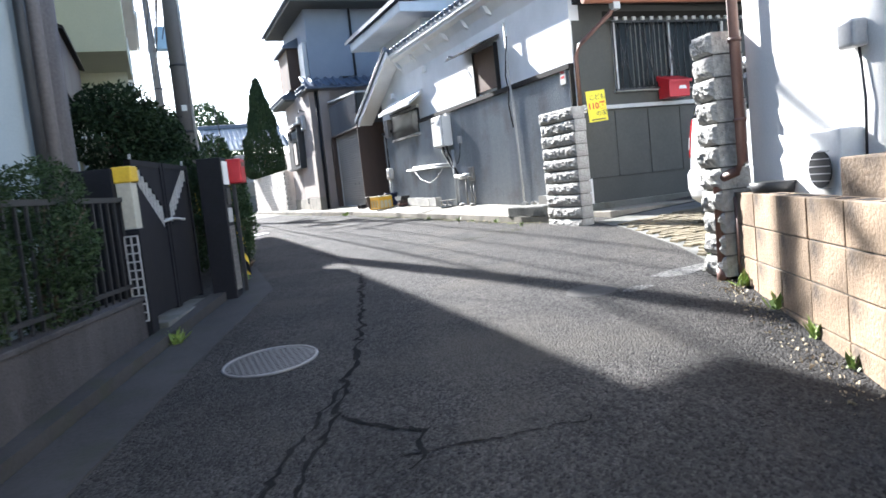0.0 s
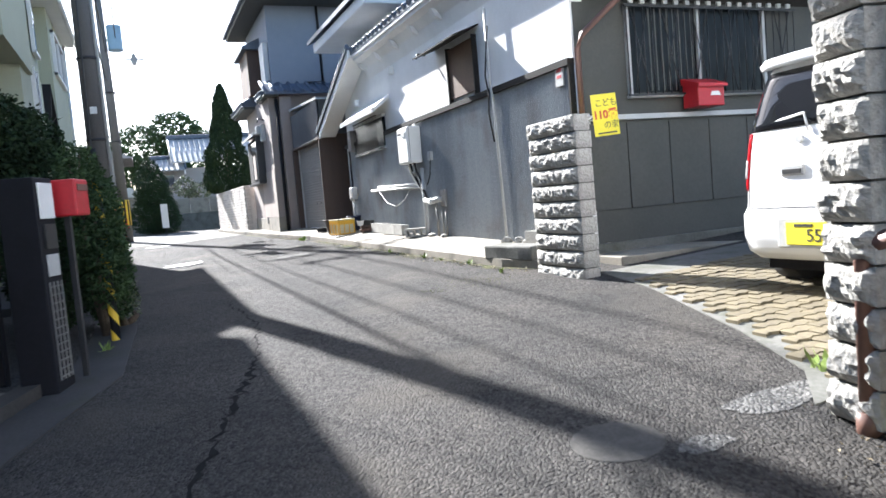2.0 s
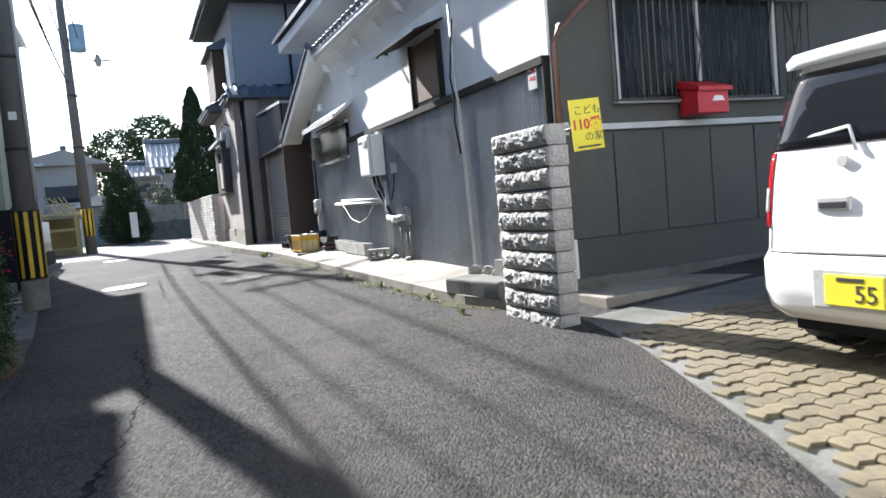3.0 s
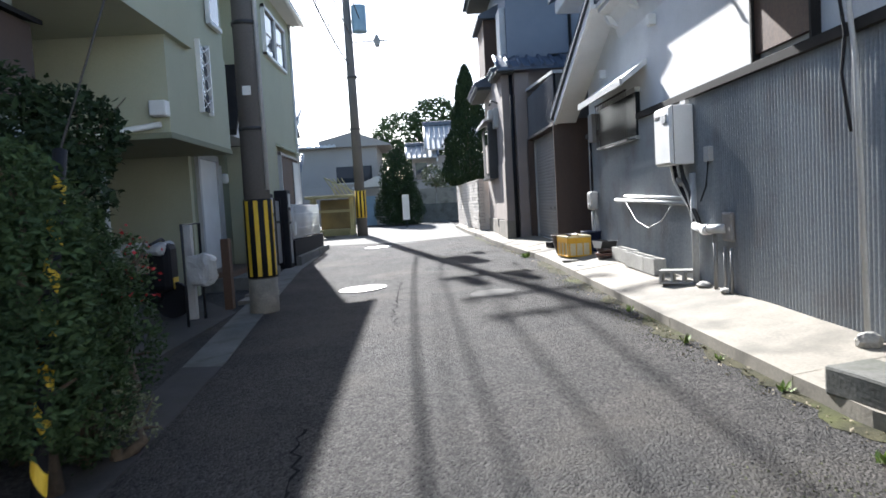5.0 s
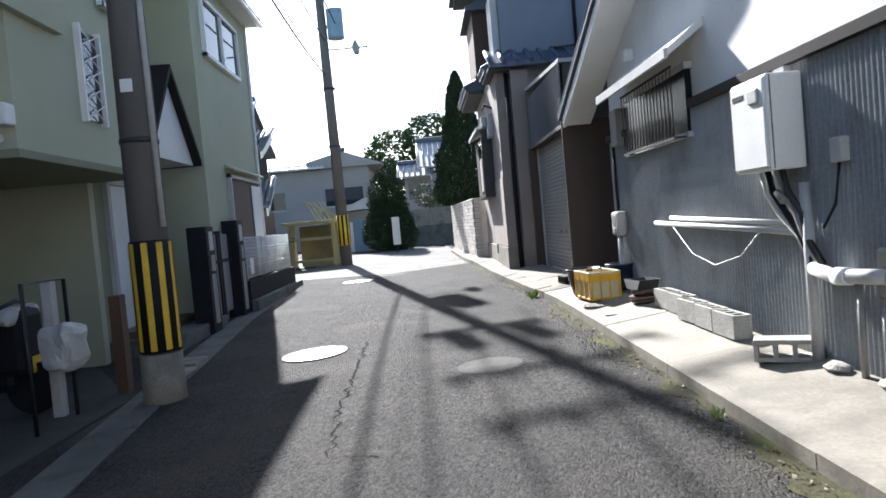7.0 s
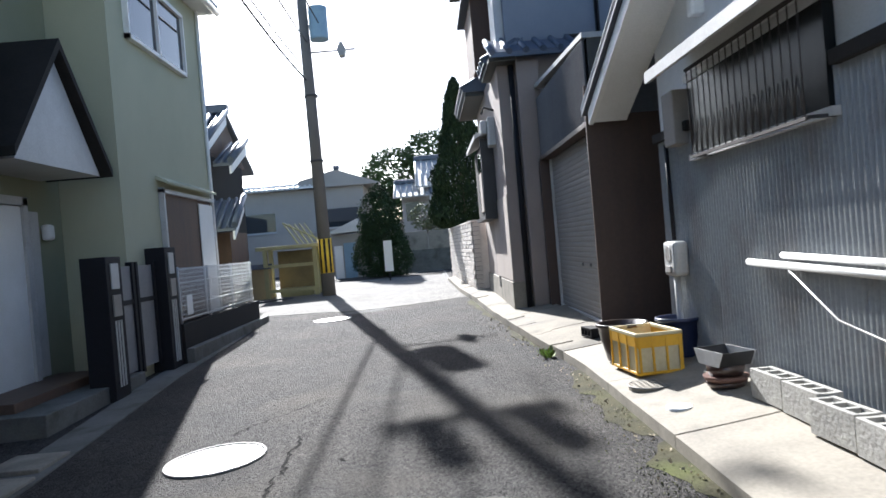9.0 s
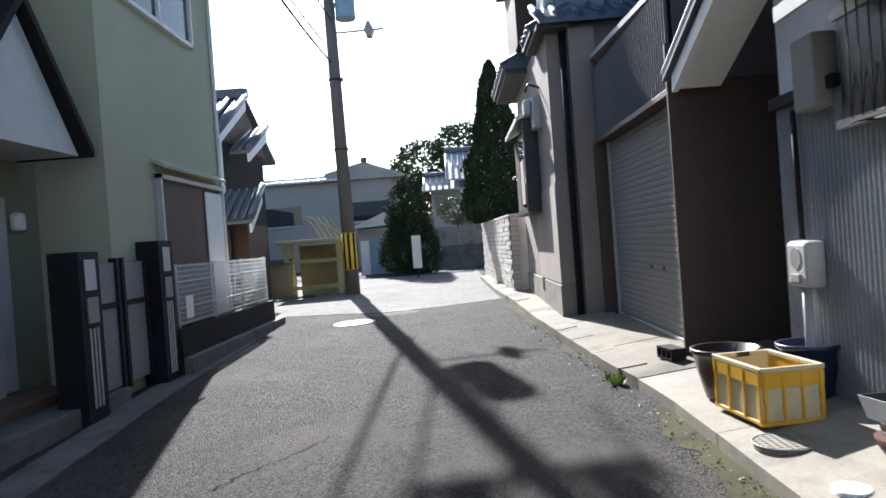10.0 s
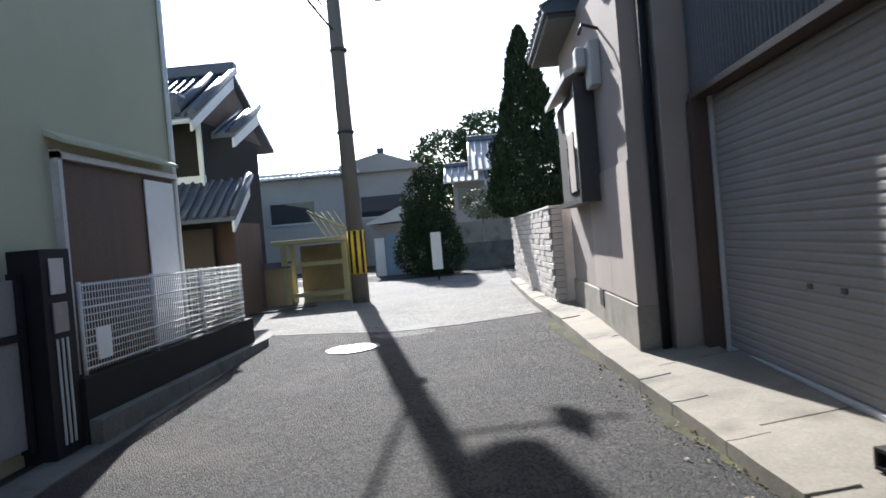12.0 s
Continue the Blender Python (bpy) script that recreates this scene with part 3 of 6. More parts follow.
part("shutter_box", B(5.2, 5.35, 24.1, 24.8, 5.6, 6.8, 0.01), M_PVC, taupe)
part("side_eave", B(4.75, 5.35, 26.0, 28.75, 5.12, 5.2, 0.01), M_GREYWALL, taupe)
side = part("side_roof", P([(4.7, 5.2), (4.7, 5.27), (5.36, 5.62), (5.36, 5.2)], "y", 25.95, 28.8), M_TILE, taupe, "small pale tiled roof over the side window")
for i in range(11):
    y = 26.02 + i * 0.27
    part("roof_tile", T([(4.67, y, 5.28), (5.34, y, 5.63)], 0.05, 8), M_TILE, side)
part("upper_eave", B(4.75, 10, 23.0, 28.6, 7.85, 7.98, 0.02), M_GREYWALL, taupe)
part("upper_roof", P([(4.65, 7.98), (4.65, 8.08), (7.4, 9.3), (10.2, 8.08), (10.2, 7.98)], "y", 22.85, 28.8), M_TILE_BLUE, taupe)
part("upper_bay", B(4.95, 5.35, 25.6, 27.4, 5.5, 6.9, 0.01), M_WOOD, taupe)
part("bay_roof", P([(4.8, 6.9), (4.8, 6.98), (5.35, 7.25), (5.35, 6.9)], "y", 25.4, 27.6), M_TILE, taupe)
part("lamp", T([(5.15, 24.6, 4.55), (4.95, 24.6, 4.62), (4.9, 24.55, 4.5)], 0.02, 8), M_DARKMETAL, taupe)

# ---- white house on the right ----
wm = pose(4.33, 4.25, 0, 0, 0, -18)
white = thing("white_house", 5.5, 2.5, 0.4, label="white rendered house behind a low block wall", category="house")
part("wall", B(0, 0.2, -7.5, 0, 0.2, 6.5, m=wm), M_WALL_R, white)
part("wall", B(0.2, 4.5, -0.2, 0, 0.2, 6.5, m=wm), M_WALL_R, white)
part("wall", B(4.3, 4.5, -7.5, -0.2, 0.2, 6.5, m=wm), M_WALL_R, white)
part("wall", B(0.2, 4.3, -7.5, -7.3, 0.2, 6.5, m=wm), M_WALL_R, white)
roof = part("roof", P([(-0.1, 6.5), (-0.1, 6.58), (2.25, 7.6), (4.7, 6.58), (4.7, 6.5)], "y", -7.8, 0.15), M_TILE, white, "dark grey tiled gable roof")
roof.data.transform(wm)
part("vent_hood", B(-0.1, 0, -1.42, -1.26, 2.05, 2.21, 0.02, m=wm), M_PVC, white)
part("cable", T([wm @ Vector((-0.02, -1.35, 2.06)), wm @ Vector((-0.03, -1.4, 1.75)), wm @ Vector((-0.02, -1.37, 1.4))], 0.009, 6), M_DARKMETAL, white)
part("drain_pipe", T([(4.18, 4.2, 6.2), (4.18, 4.2, 1.45), (4.16, 4.25, 1.38), (4.13, 4.36, 1.34), (4.12, 4.41, 1.26), (4.12, 4.42, 0.5)], 0.04, 12), M_COPPER, white, "brown drain pipe with an elbow")
for z in (2.35, 1.75):
    part("pipe_clamp", T([(4.18, 4.2, z), (4.18, 4.2, z + 0.03)], 0.05, 12), M_COPPER, white)
part("pipe_socket", T([(4.12, 4.42, 0.50), (4.12, 4.42, 0.62)], 0.05, 12), M_COPPER, white)
part("pipe_stub", T([(4.2, 4.29, 0.45), (4.2, 4.29, 1.18)], 0.035, 12), M_COPPER, white)

# ---- low wall, fence and gate of the first garden ----
lm = pose(-0.96, 4.39, 0, 0, 0, -18.5)      # along the garden's front: y runs with the wall, x towards the road


def LB(x0, x1, y0, y1, z0, z1, bev=0.0):
    return B(x0, x1, y0, y1, z0, z1, bev, m=lm)


def LT(pts, r, seg=8):
    return T([lm @ Vector(p) for p in pts], r, seg)


garden = thing("garden_wall", -0.6, 5.0, 0.3, -18.5, "low mossy rendered garden wall under an iron fence", "wall", kind="structure")
part("wall", LB(-0.16, 0.0, -6, 2.42, -0.3, 0.80, 0.012), M_ROUGHCAST, garden)
part("coping", LB(-0.18, 0.02, -6, 2.42, 0.80, 0.84, 0.008), M_ROUGHCAST, garden)
fence = thing("iron_fence", -0.6, 5.0, 0.8, -18.5, "dark iron bar fence on a low garden wall", "fence")
part("rail", LB(-0.10, -0.06, -6, 2.4, 1.66, 1.70), M_DARKMETAL, fence)
part("rail", LB(-0.10, -0.06, -6, 2.4, 0.92, 0.95), M_DARKMETAL, fence)
for i in range(60):
    y = -5.9 + i * 0.14
    part("bar", LB(-0.09, -0.07, y, y + 0.02, 0.84, 1.66), M_DARKMETAL, fence)
part("fence_post", LB(-0.12, -0.04, 0.1, 0.18, 0.84, 1.74), M_WOOD, fence)

gate = thing("garden_gate", 0.0, 7.5, 0.5, -18.5, "closed dark metal double gate with V-shaped slatted openings", "gate")
part("sill", LB(-0.6, 0.12, 2.56, 4.1, 0.2, 0.56, 0.01), M_CONC_DARK, gate)
for y0, y1, flip in ((2.56, 3.38, 1), (3.41, 4.24, -1)):
    # panel with a slanted opening: lower sheet, outer triangle, and slats between
    mid = y1 if flip > 0 else y0
    out = y0 if flip > 0 else y1
    leaf = part("gate_leaf", P([(y0, 0.60), (y1, 0.60), (mid, 1.33), (out, 1.92)] if flip > 0 else [(y0, 0.60), (y1, 0.60), (out, 1.92), (mid, 1.33)], "x", -0.06, -0.03), M_BLACK, gate)
    leaf.data.transform(lm)
    tri = part("gate_leaf", P([(mid, 1.55), (mid, 2.0), (out + flip * 0.16, 2.0)], "x", -0.06, -0.03), M_BLACK, gate)
    tri.data.transform(lm)
    part("top_rail", LB(-0.065, -0.02, y0, y1, 1.98, 2.03), M_BLACK, gate)
    part("stile", LB(-0.07, -0.015, min(out, out + flip * 0.05), max(out, out + flip * 0.05), 0.58, 2.03), M_BLACK, gate)
    part("stile", LB(-0.07, -0.015, min(mid, mid - flip * 0.05), max(mid, mid - flip * 0.05), 0.58, 2.03), M_BLACK, gate)
    for k in range(9):
        s = 0.1 + k * 0.1
        y = out + (mid - out) * s
        zl = 1.92 - 0.59 * s
        part("slat", LB(-0.055, -0.035, y - 0.008, y + 0.008, zl - 0.02, zl + 0.22), M_PVC, gate)
    part("handle", LT([(-0.03, mid - flip * 0.05, 1.47), (0.03, mid - flip * 0.05, 1.47), (0.03, mid - flip * 0.32, 1.45)], 0.014), M_PVC, gate, "pale lever handle")


def lattice(parent, y, x0, x1, z0, z1, nx, nz, material):
    for i in range(nx + 1):
        x = x0 + (x1 - x0) * i / nx
        part("lattice_bar", LB(x - 0.006, x + 0.006, y, y + 0.012, z0, z1), material, parent)
    for k in range(nz + 1):
        z = z0 + (z1 - z0) * k / nz
        part("lattice_bar", LB(x0, x1, y + 0.002, y + 0.014, z - 0.006, z + 0.006), material, parent)


post = thing("gate_post", -0.15, 6.75, 0.4, -18.5, "black gate post with a lattice, pale panel and yellow cap", "gate post")
part("post", LB(-0.42, -0.10, 2.3, 2.54, 0.3, 1.95, 0.008), M_BLACK, post)
part("panel", LB(-0.10, 0.03, 2.38, 2.52, 1.42, 1.83, 0.006), mat("cream_panel", (0.55, 0.52, 0.42), 0.6), post, "cream panel")
part("cap", LB(-0.12, 0.05, 2.36, 2.54, 1.82, 1.96, 0.015), M_YELLOW, post, "bright yellow cap box")
part("base", LB(-0.10, 0.05, 2.37, 2.53, 0.3, 1.42, 0.006), M_BLACK, post)
lattice(post, 2.352, -0.08, 0.03, 0.62, 1.36, 2, 10, M_PVC)
post = thing("gate_post", 0.6, 9.1, 0.5, -18.5, "black gate post with an intercom and lattice", "gate post")
part("post", LB(0.13, 0.39, 4.08, 4.36, 0.3, 2.08, 0.008), M_BLACK, post)
part("intercom", LB(0.39, 0.405, 4.12, 4.33, 1.78, 2.04, 0.004), M_WHITE, post)
part("name_plate", LB(0.39, 0.404, 4.14, 4.31, 1.36, 1.52, 0.004), M_PVC, post)
part("letter_slot", LB(0.39, 0.41, 4.14, 4.31, 1.56, 1.74, 0.004), M_DARKMETAL, post)
for i in range(4):
    part("lattice_bar", LB(0.39, 0.404, 4.13 + i * 0.06, 4.137 + i * 0.06, 0.6, 1.32), M_IRON, post)
for k in range(12):
    part("lattice_bar", LB(0.392, 0.402, 4.13, 4.32, 0.62 + k * 0.06, 0.627 + k * 0.06), M_IRON, post)
mail = thing("mailbox", 0.8, 9.6, 1.6, -18.5, "red metal letter box on a post beside the gate", "mailbox")
part("box", LB(0.29, 0.53, 4.42, 4.66, 1.79, 2.07, 0.015), M_RED, mail)
part("flap", LB(0.53, 0.54, 4.45, 4.63, 1.98, 2.03, 0.003), M_COPPER, mail)
part("post", LB(0.38, 0.42, 4.52, 4.56, 0.3, 1.79), M_DARKMETAL, mail)

# guy wire guard with spiral stripes
guard = thing("guy_wire_guard", 1.04, 9.86, 0.5, label="black and yellow striped guard on a pole's guy wire", category="wire guard")
ga, gb = Vector((1.04, 9.86, 0.45)), Vector((0.98, 10.6, 2.5))
part("tube", T([ga, gb], 0.04, 12), M_BLACK, guard)
for i in range(8):
    s = 0.04 + i * 0.12
    bm = bmesh.new()
    prev = None
    for k in range(13):
        a = k * math.pi * 2 / 12
        d = (gb - ga).normalized()
        e1 = d.cross(Vector((1, 0, 0))).normalized()
        e2 = d.cross(e1)
        c = ga.lerp(gb, s) + (e1 * math.cos(a) + e2 * math.sin(a)) * 0.043 + d * (0.07 * math.sin(a))
        q = (bm.verts.new(c), bm.verts.new(c + d * 0.11))
        if prev:
            bm.faces.new((prev[0], q[0], q[1], prev[1]))
        prev = q
    part("stripe", bm, M_YELLOW, guard)
part("wire", T([gb, (0.81, 16.0, 9.5)], 0.008, 6), M_DARKMETAL, guard)

# ---- first house ----
first = thing("grey_house", -3.5, 3.5, 0.2, -18.5, "pale blue-grey rendered house with dark pipes", "house")
M_PALE = mat("pale_blue_render", (0.40, 0.45, 0.46), 0.85, (0.33, 0.38, 0.39), 0.7, 60.0, 0.3)
M_GREYPOST = mat("weathered_post", (0.17, 0.155, 0.15), 0.9, (0.10, 0.09, 0.088), 1.2, 40.0, 0.5, streak=(4, 4, 0.4))
part("wall", LB(-6, -0.66, -8, 2.3, -0.3, 6.6), M_PALE, first)
part("corner_post", LB(-1.0, -0.62, 2.3, 2.45, -0.3, 6.4, 0.01), M_GREYPOST, first)
part("pipe", LT([(-0.58, 2.2, 6.4), (-0.58, 2.2, 0.3)], 0.045), M_DARKMETAL, first)
part("pipe", LT([(-0.56, 2.38, 6.4), (-0.56, 2.38, 0.3)], 0.06), M_GREYPOST, first)
part("pillar", T([(-1.0, 9.35, 0.3), (-1.0, 9.35, 3.0), (-0.99, 9.36, 7.2)], 0.22, 18), M_GREYPOST, first, "thick weathered grey-brown post")
part("side_wall", B(-5, -1.16, 9.3, 14.2, 0.3, 7.2), M_PALE, first)
bay_win = part("window", B(-1.16, -0.93, 11.2, 14.1, 3.35, 4.2, 0.01), M_BROWN, first, "dark brown window box")
part("hood", P([(-1.16, 4.3), (-0.86, 4.2), (-0.86, 4.25), (-1.16, 4.38)], "y", 11.1, 14.2), M_TRIM, bay_win)
part("pipe", T([(-1.12, 9.75, 2.8), (-1.12, 9.75, 0.4)], 0.03, 8), M_PVC, first)
part("window", LB(-0.67, -0.63, -2.6, -0.8, 1.6, 3.0), M_GLASS, first)
part("eave", LB(-6.2, -0.3, -8.2, 2.8, 6.6, 6.75, 0.02), M_PVC, first)


# ---- shrubs ----
def shrub(name, label, blobs, n, size, material, seed, category="shrub", trunk=None, droop=0.0, long=1.6, kind="", group=""):
    """A plant whose crown fills a few overlapping lumps, denser towards their skins; blobs: centre and radii."""
    rng = random.Random(seed)
    base = trunk or (blobs[0][0], blobs[0][1], blobs[0][2] - blobs[0][5])
    ob = thing(name, *base, label=label, category=category, kind=kind, group=group)
    limbs = bmesh.new()
    for bx, by, bz, rx, ry, rz in blobs:
        tube(limbs, [base, ((base[0] + bx) / 2 + rng.uniform(-0.1, 0.1), (base[1] + by) / 2 + rng.uniform(-0.1, 0.1), (base[2] + bz) / 2), (bx, by, bz)], 0.05, 6, 0.015)
        for _ in range(4):
            tube(limbs, [(bx, by, bz - rz * 0.3), (bx + rng.uniform(-1, 1) * rx * 0.8, by + rng.uniform(-1, 1) * ry * 0.8, bz + rng.uniform(-0.5, 0.9) * rz)], 0.015, 5, 0.005)
    part("limb", limbs, M_BARK, ob)
    weights = [b[3] * b[4] + b[4] * b[5] + b[3] * b[5] for b in blobs]

    def pick():
        b = rng.choices(blobs, weights)[0]
        while True:
            d = Vector((rng.gauss(0, 1), rng.gauss(0, 1), rng.gauss(0, 1))).normalized()
            r = rng.uniform(0.55, 1.0) ** 0.5 * (1 + 0.22 * noise.noise(d * 2.3 + Vector((b[0] * 3, b[1], seed))))
            if noise.noise(d * 3.1 + Vector((seed, b[2], b[0]))) > -0.38:
                return (b[0] + d.x * b[3] * r, b[1] + d.y * b[4] * r, b[2] + d.z * b[5] * r)
    part("crown", leaf_cloud(bmesh.new(), n, pick, size, rng, droop, long), material, ob)
    return ob


def at(x, y, z):
    v = lm @ Vector((x, y, z))
    return v.x, v.y, v.z


for i, (y, h) in enumerate(((-3.4, 1.7), (-2.2, 1.7), (-0.9, 1.72), (0.2, 1.75), (1.3, 1.72))):
    c = at(-0.28, y, 1.2)
    shrub("hedge_shrub", "feathery dark green conifer shrub pushing through an iron fence", [(*c, 0.33, 0.62, 0.5), (c[0] + 0.05, c[1] + 0.2, h, 0.3, 0.5, 0.3), (c[0] + 0.12, c[1] - 0.2, 1.35, 0.3, 0.4, 0.32)],
          13000, 0.017, M_LEAF, 11 + i, trunk=at(-0.3, y, 0.3), long=2.4, group="garden hedge")
shrub("garden_tree", "dense dark green broadleaf tree behind the gate", [(-0.45, 11.4, 2.7, 0.62, 0.7, 0.6), (0.0, 11.6, 2.75, 0.5, 0.7, 0.5), (-0.4, 11.3, 3.1, 0.55, 0.6, 0.36), (0.25, 12.4, 2.8, 0.35, 0.5, 0.4), (-0.1, 11.5, 2.2, 0.55, 0.6, 0.4), (0.4, 11.7, 2.3, 0.35, 0.5, 0.4)],
      16000, 0.045, M_LEAF_D, 31, "tree", trunk=(-0.55, 11.3, 0.5))
for i, (x, y, r, h) in enumerate(((0.95, 10.3, 0.27, 1.75), (0.9, 10.75, 0.32, 1.5), (0.4, 10.9, 0.42, 1.5), (0.25, 11.6, 0.38, 1.4), (0.1, 12.3, 0.34, 1.2))):
    shrub("hedge_shrub", "soft dark green roadside shrub beside the gutter", [(x, y, h, r, 0.5, 0.6), (x - 0.1, y + 0.1, h + 0.45, r * 0.8, 0.4, 0.35), (x + 0.08, y - 0.15, h - 0.45, r * 0.8, 0.4, 0.4)],
          9000, 0.026, M_LEAF, 41 + i, trunk=(x, y, 0.5), long=2.0, group="roadside hedge")
M_PALELEAF = mat("pale_foliage", (0.16, 0.18, 0.09), 0.6, (0.09, 0.10, 0.05), 2.5, 12.0, 0.0, vary=0.5)
shrub("flower_shrub", "small pale-leaved shrub at the road's edge", [(1.12, 10.7, 0.95, 0.16, 0.2, 0.22), (1.14, 10.95, 0.8, 0.14, 0.2, 0.18)], 700, 0.02, M_PALELEAF, 51, trunk=(1.1, 10.75, 0.6))
shrub("flower_shrub", "leafy shrub with red blossoms at the end of the hedge", [(0.95, 11.3, 1.3, 0.25, 0.35, 0.5), (1.0, 11.25, 1.75, 0.2, 0.22, 0.25)], 2600, 0.024, M_LEAF, 52, trunk=(0.95, 11.3, 0.6))
rng = random.Random(5)
blossoms = bmesh.new()
leaf_cloud(blossoms, 60, lambda: (1.08 + rng.uniform(-0.14, 0.16), 11.2 + rng.uniform(-0.2, 0.2), rng.uniform(1.55, 2.05)), 0.03, rng, long=1.0)
tagged(part("blossoms", blossoms, M_RED), "red blossoms on a shrub", "flowers", kind="stuff")

# ---- green house ----
green = thing("green_house", -3.0, 20.0, 0.8, label="two-storey pale green rendered house", category="house")
part("wall", B(-7, -0.2, 21.6, 25.52, 0.7, 7.0), M_GREEN, green)
# recess wall carries its shade as a darker green
part("wall", B(-7, -1.0, 18.9, 21.6, 0.7, 7.0), M_GREEN_SHADE, green, "recessed green wall, darkened in colour as shaded")
part("balcony", B(-3.0, -0.2, 15.95, 18.9, 3.22, 4.74), M_GREEN, green)
part("upper_floor", B(-7, -0.22, 16.9, 18.9, 4.7, 7.0), M_GREEN, green)
part("upper_floor", B(-7, -0.12, 13.98, 16.88, 4.5, 7.0), M_GREEN, green)
part("bay_edge", B(-7.0, -0.18, 15.92, 18.92, 3.14, 3.225, 0.01), M_GREEN_SHADE, green)
part("carport_wall", B(-7, -2.6, 14.6, 19.0, 0.6, 3.14), M_GREEN_SHADE, green)
part("carport_wall", B(-2.6, -0.9, 18.75, 18.9, 0.6, 3.14), M_GREEN, green)
part("rear_wall", B(-7, -3.2, 12.0, 15.95, 0.6, 7.0), M_GREEN_SHADE, green)
part("eave", B(-7.2, 0.12, 19.75, 25.75, 7.0, 7.12, 0.02), M_WHITE, green)
part("roof_gutter", T([(0.14, 21.1, 7.04), (0.14, 25.8, 7.04)], 0.06, 8), M_WHITE, green)
part("roof", P([(0.15, 7.12), (0.15, 7.2), (-3.4, 8.7), (-7.3, 7.2), (-7.3, 7.12)], "y", 19.7, 25.85), M_TILE, green)
part("eave", B(-7.2, -0.15, 13.3, 18.8, 7.0, 7.12, 0.02), M_WHITE, green)
# slab added out of view, outlined to cast the stepped shadow on the lane
part("unseen_shadow_slab", P([(-7.2, 9.5), (1.3, 9.5), (0.62, 13.28), (-7.2, 13.28)], "z", 7.0, 7.12), M_WHITE, green)
part("roof", P([(-0.12, 7.12), (-0.12, 7.2), (-3.4, 8.8), (-7.3, 7.2), (-7.3, 7.12)], "y", 13.3, 18.85), M_TILE, green)
# lattice window of the bay
win = part("window", B(-0.21, -0.18, 17.3, 17.75, 3.7, 4.7), M_GLASS, green, "narrow window with a white diamond lattice")
for y in (17.27, 17.75):
    part("frame", B(-0.2, -0.13, y, y + 0.04, 3.66, 4.74), M_WHITE, win)
for i in range(5):
    z = 3.7 + i * 0.2
    part("lattice_bar", T([(-0.14, 17.3, z), (-0.14, 17.75, z + 0.2)], 0.008, 6), M_WHITE, win)
    part("lattice_bar", T([(-0.14, 17.75, z), (-0.14, 17.3, z + 0.2)], 0.008, 6), M_WHITE, win)
win = part("window", B(-0.21, -0.17, 18.0, 18.6, 5.2, 6.3), M_GLASS, green)
part("frame", B(-0.2, -0.13, 17.95, 18.65, 5.14, 5.2), M_WHITE, win)
part("frame", B(-0.2, -0.13, 17.95, 18.0, 5.14, 6.35), M_WHITE, win)
part("gutter_pipe", T([(-0.3, 15.88, 3.32), (-1.9, 15.86, 3.12), (-1.95, 15.84, 2.9), (-1.95, 15.84, 0.7)], 0.04, 8), M_WHITE, green, "white drain pipe")
part("leader_head", B(-0.4, -0.18, 15.76, 15.94, 3.42, 3.62, 0.02), M_WHITE, green)
part("carport_post", T([(-1.2, 16.1, 0.6), (-1.2, 16.1, 3.14)], 0.05, 8), M_PVC, green)
# upper window at the far end
win = part("window", B(-0.21, -0.17, 22.2, 24.5, 5.6, 6.55), M_GLASS, green, "white framed upper window")
for z0, z1 in ((5.54, 5.6), (6.55, 6.62)):
    part("frame", B(-0.2, -0.12, 22.15, 24.55, z0, z1), M_WHITE, win)
for y in (22.15, 23.3, 24.5):
    part("frame", B(-0.2, -0.12, y, y + 0.05, 5.54, 6.62), M_WHITE, win)
# ground floor window with brown screen, white sheet and its hood
win = part("window", B(-0.21, -0.18, 22.98, 25.42, 1.25, 3.42), M_WOOD, green, "large window covered by a brown screen")
part("sheet", B(-0.17, -0.155, 24.65, 25.4, 1.25, 3.36), M_WHITE, win, "white sheet")
part("frame", B(-0.2, -0.12, 22.92, 22.98, 1.2, 3.5), M_PVC, win)
part("frame", B(-0.2, -0.12, 22.92, 25.45, 3.42, 3.48), M_PVC, win)
part("hood", P([(-0.2, 3.62), (-0.02, 3.54), (-0.02, 3.58), (-0.2, 3.68)], "y", 22.85, 25.3), M_GREEN, green)
part("corner_pipe", T([(-0.17, 25.5, 7.0), (-0.17, 25.5, 1.0)], 0.035, 8), M_WHITE, green)
# recessed entrance: white door, lamp, gabled canopy
door = part("door", B(-1.0, -0.96, 19.5, 20.6, 1.05, 3.15, 0.01), M_WHITE, green, "white panelled front door")
part("door_frame", B(-1.0, -0.93, 20.6, 20.7, 1.0, 3.25), M_PVC, door)
part("door_frame", B(-1.0, -0.93, 19.4, 19.5, 1.0, 3.25), M_PVC, door)
part("door_frame", B(-1.0, -0.93, 19.4, 20.7, 3.16, 3.26), M_PVC, door)
part("side_lattice", B(-1.0, -0.95, 20.75, 20.95, 1.1, 3.1, 0.01), M_PVC, green)
part("door_light", B(-1.0, -0.88, 21.05, 21.2, 2.75, 2.95, 0.04), M_WHITE, green)
part("canopy", P([(19.3, 3.5), (21.15, 3.5), (20.2, 4.75)], "x", -1.0, -0.25), M_PVC, green, "white gabled porch canopy")
for y0, y1 in ((19.15, 20.2), (21.3, 20.2)):
    part("canopy_roof", P([(y0, 3.5), (y0, 3.6), (y1, 4.95), (y1, 4.83)], "x", -1.0, -0.15), M_TRIM, green)
part("porch_step", B(-1.0, 0.0, 19.0, 21.4, 0.5, 0.98, 0.01), M_CONC_DARK, green)
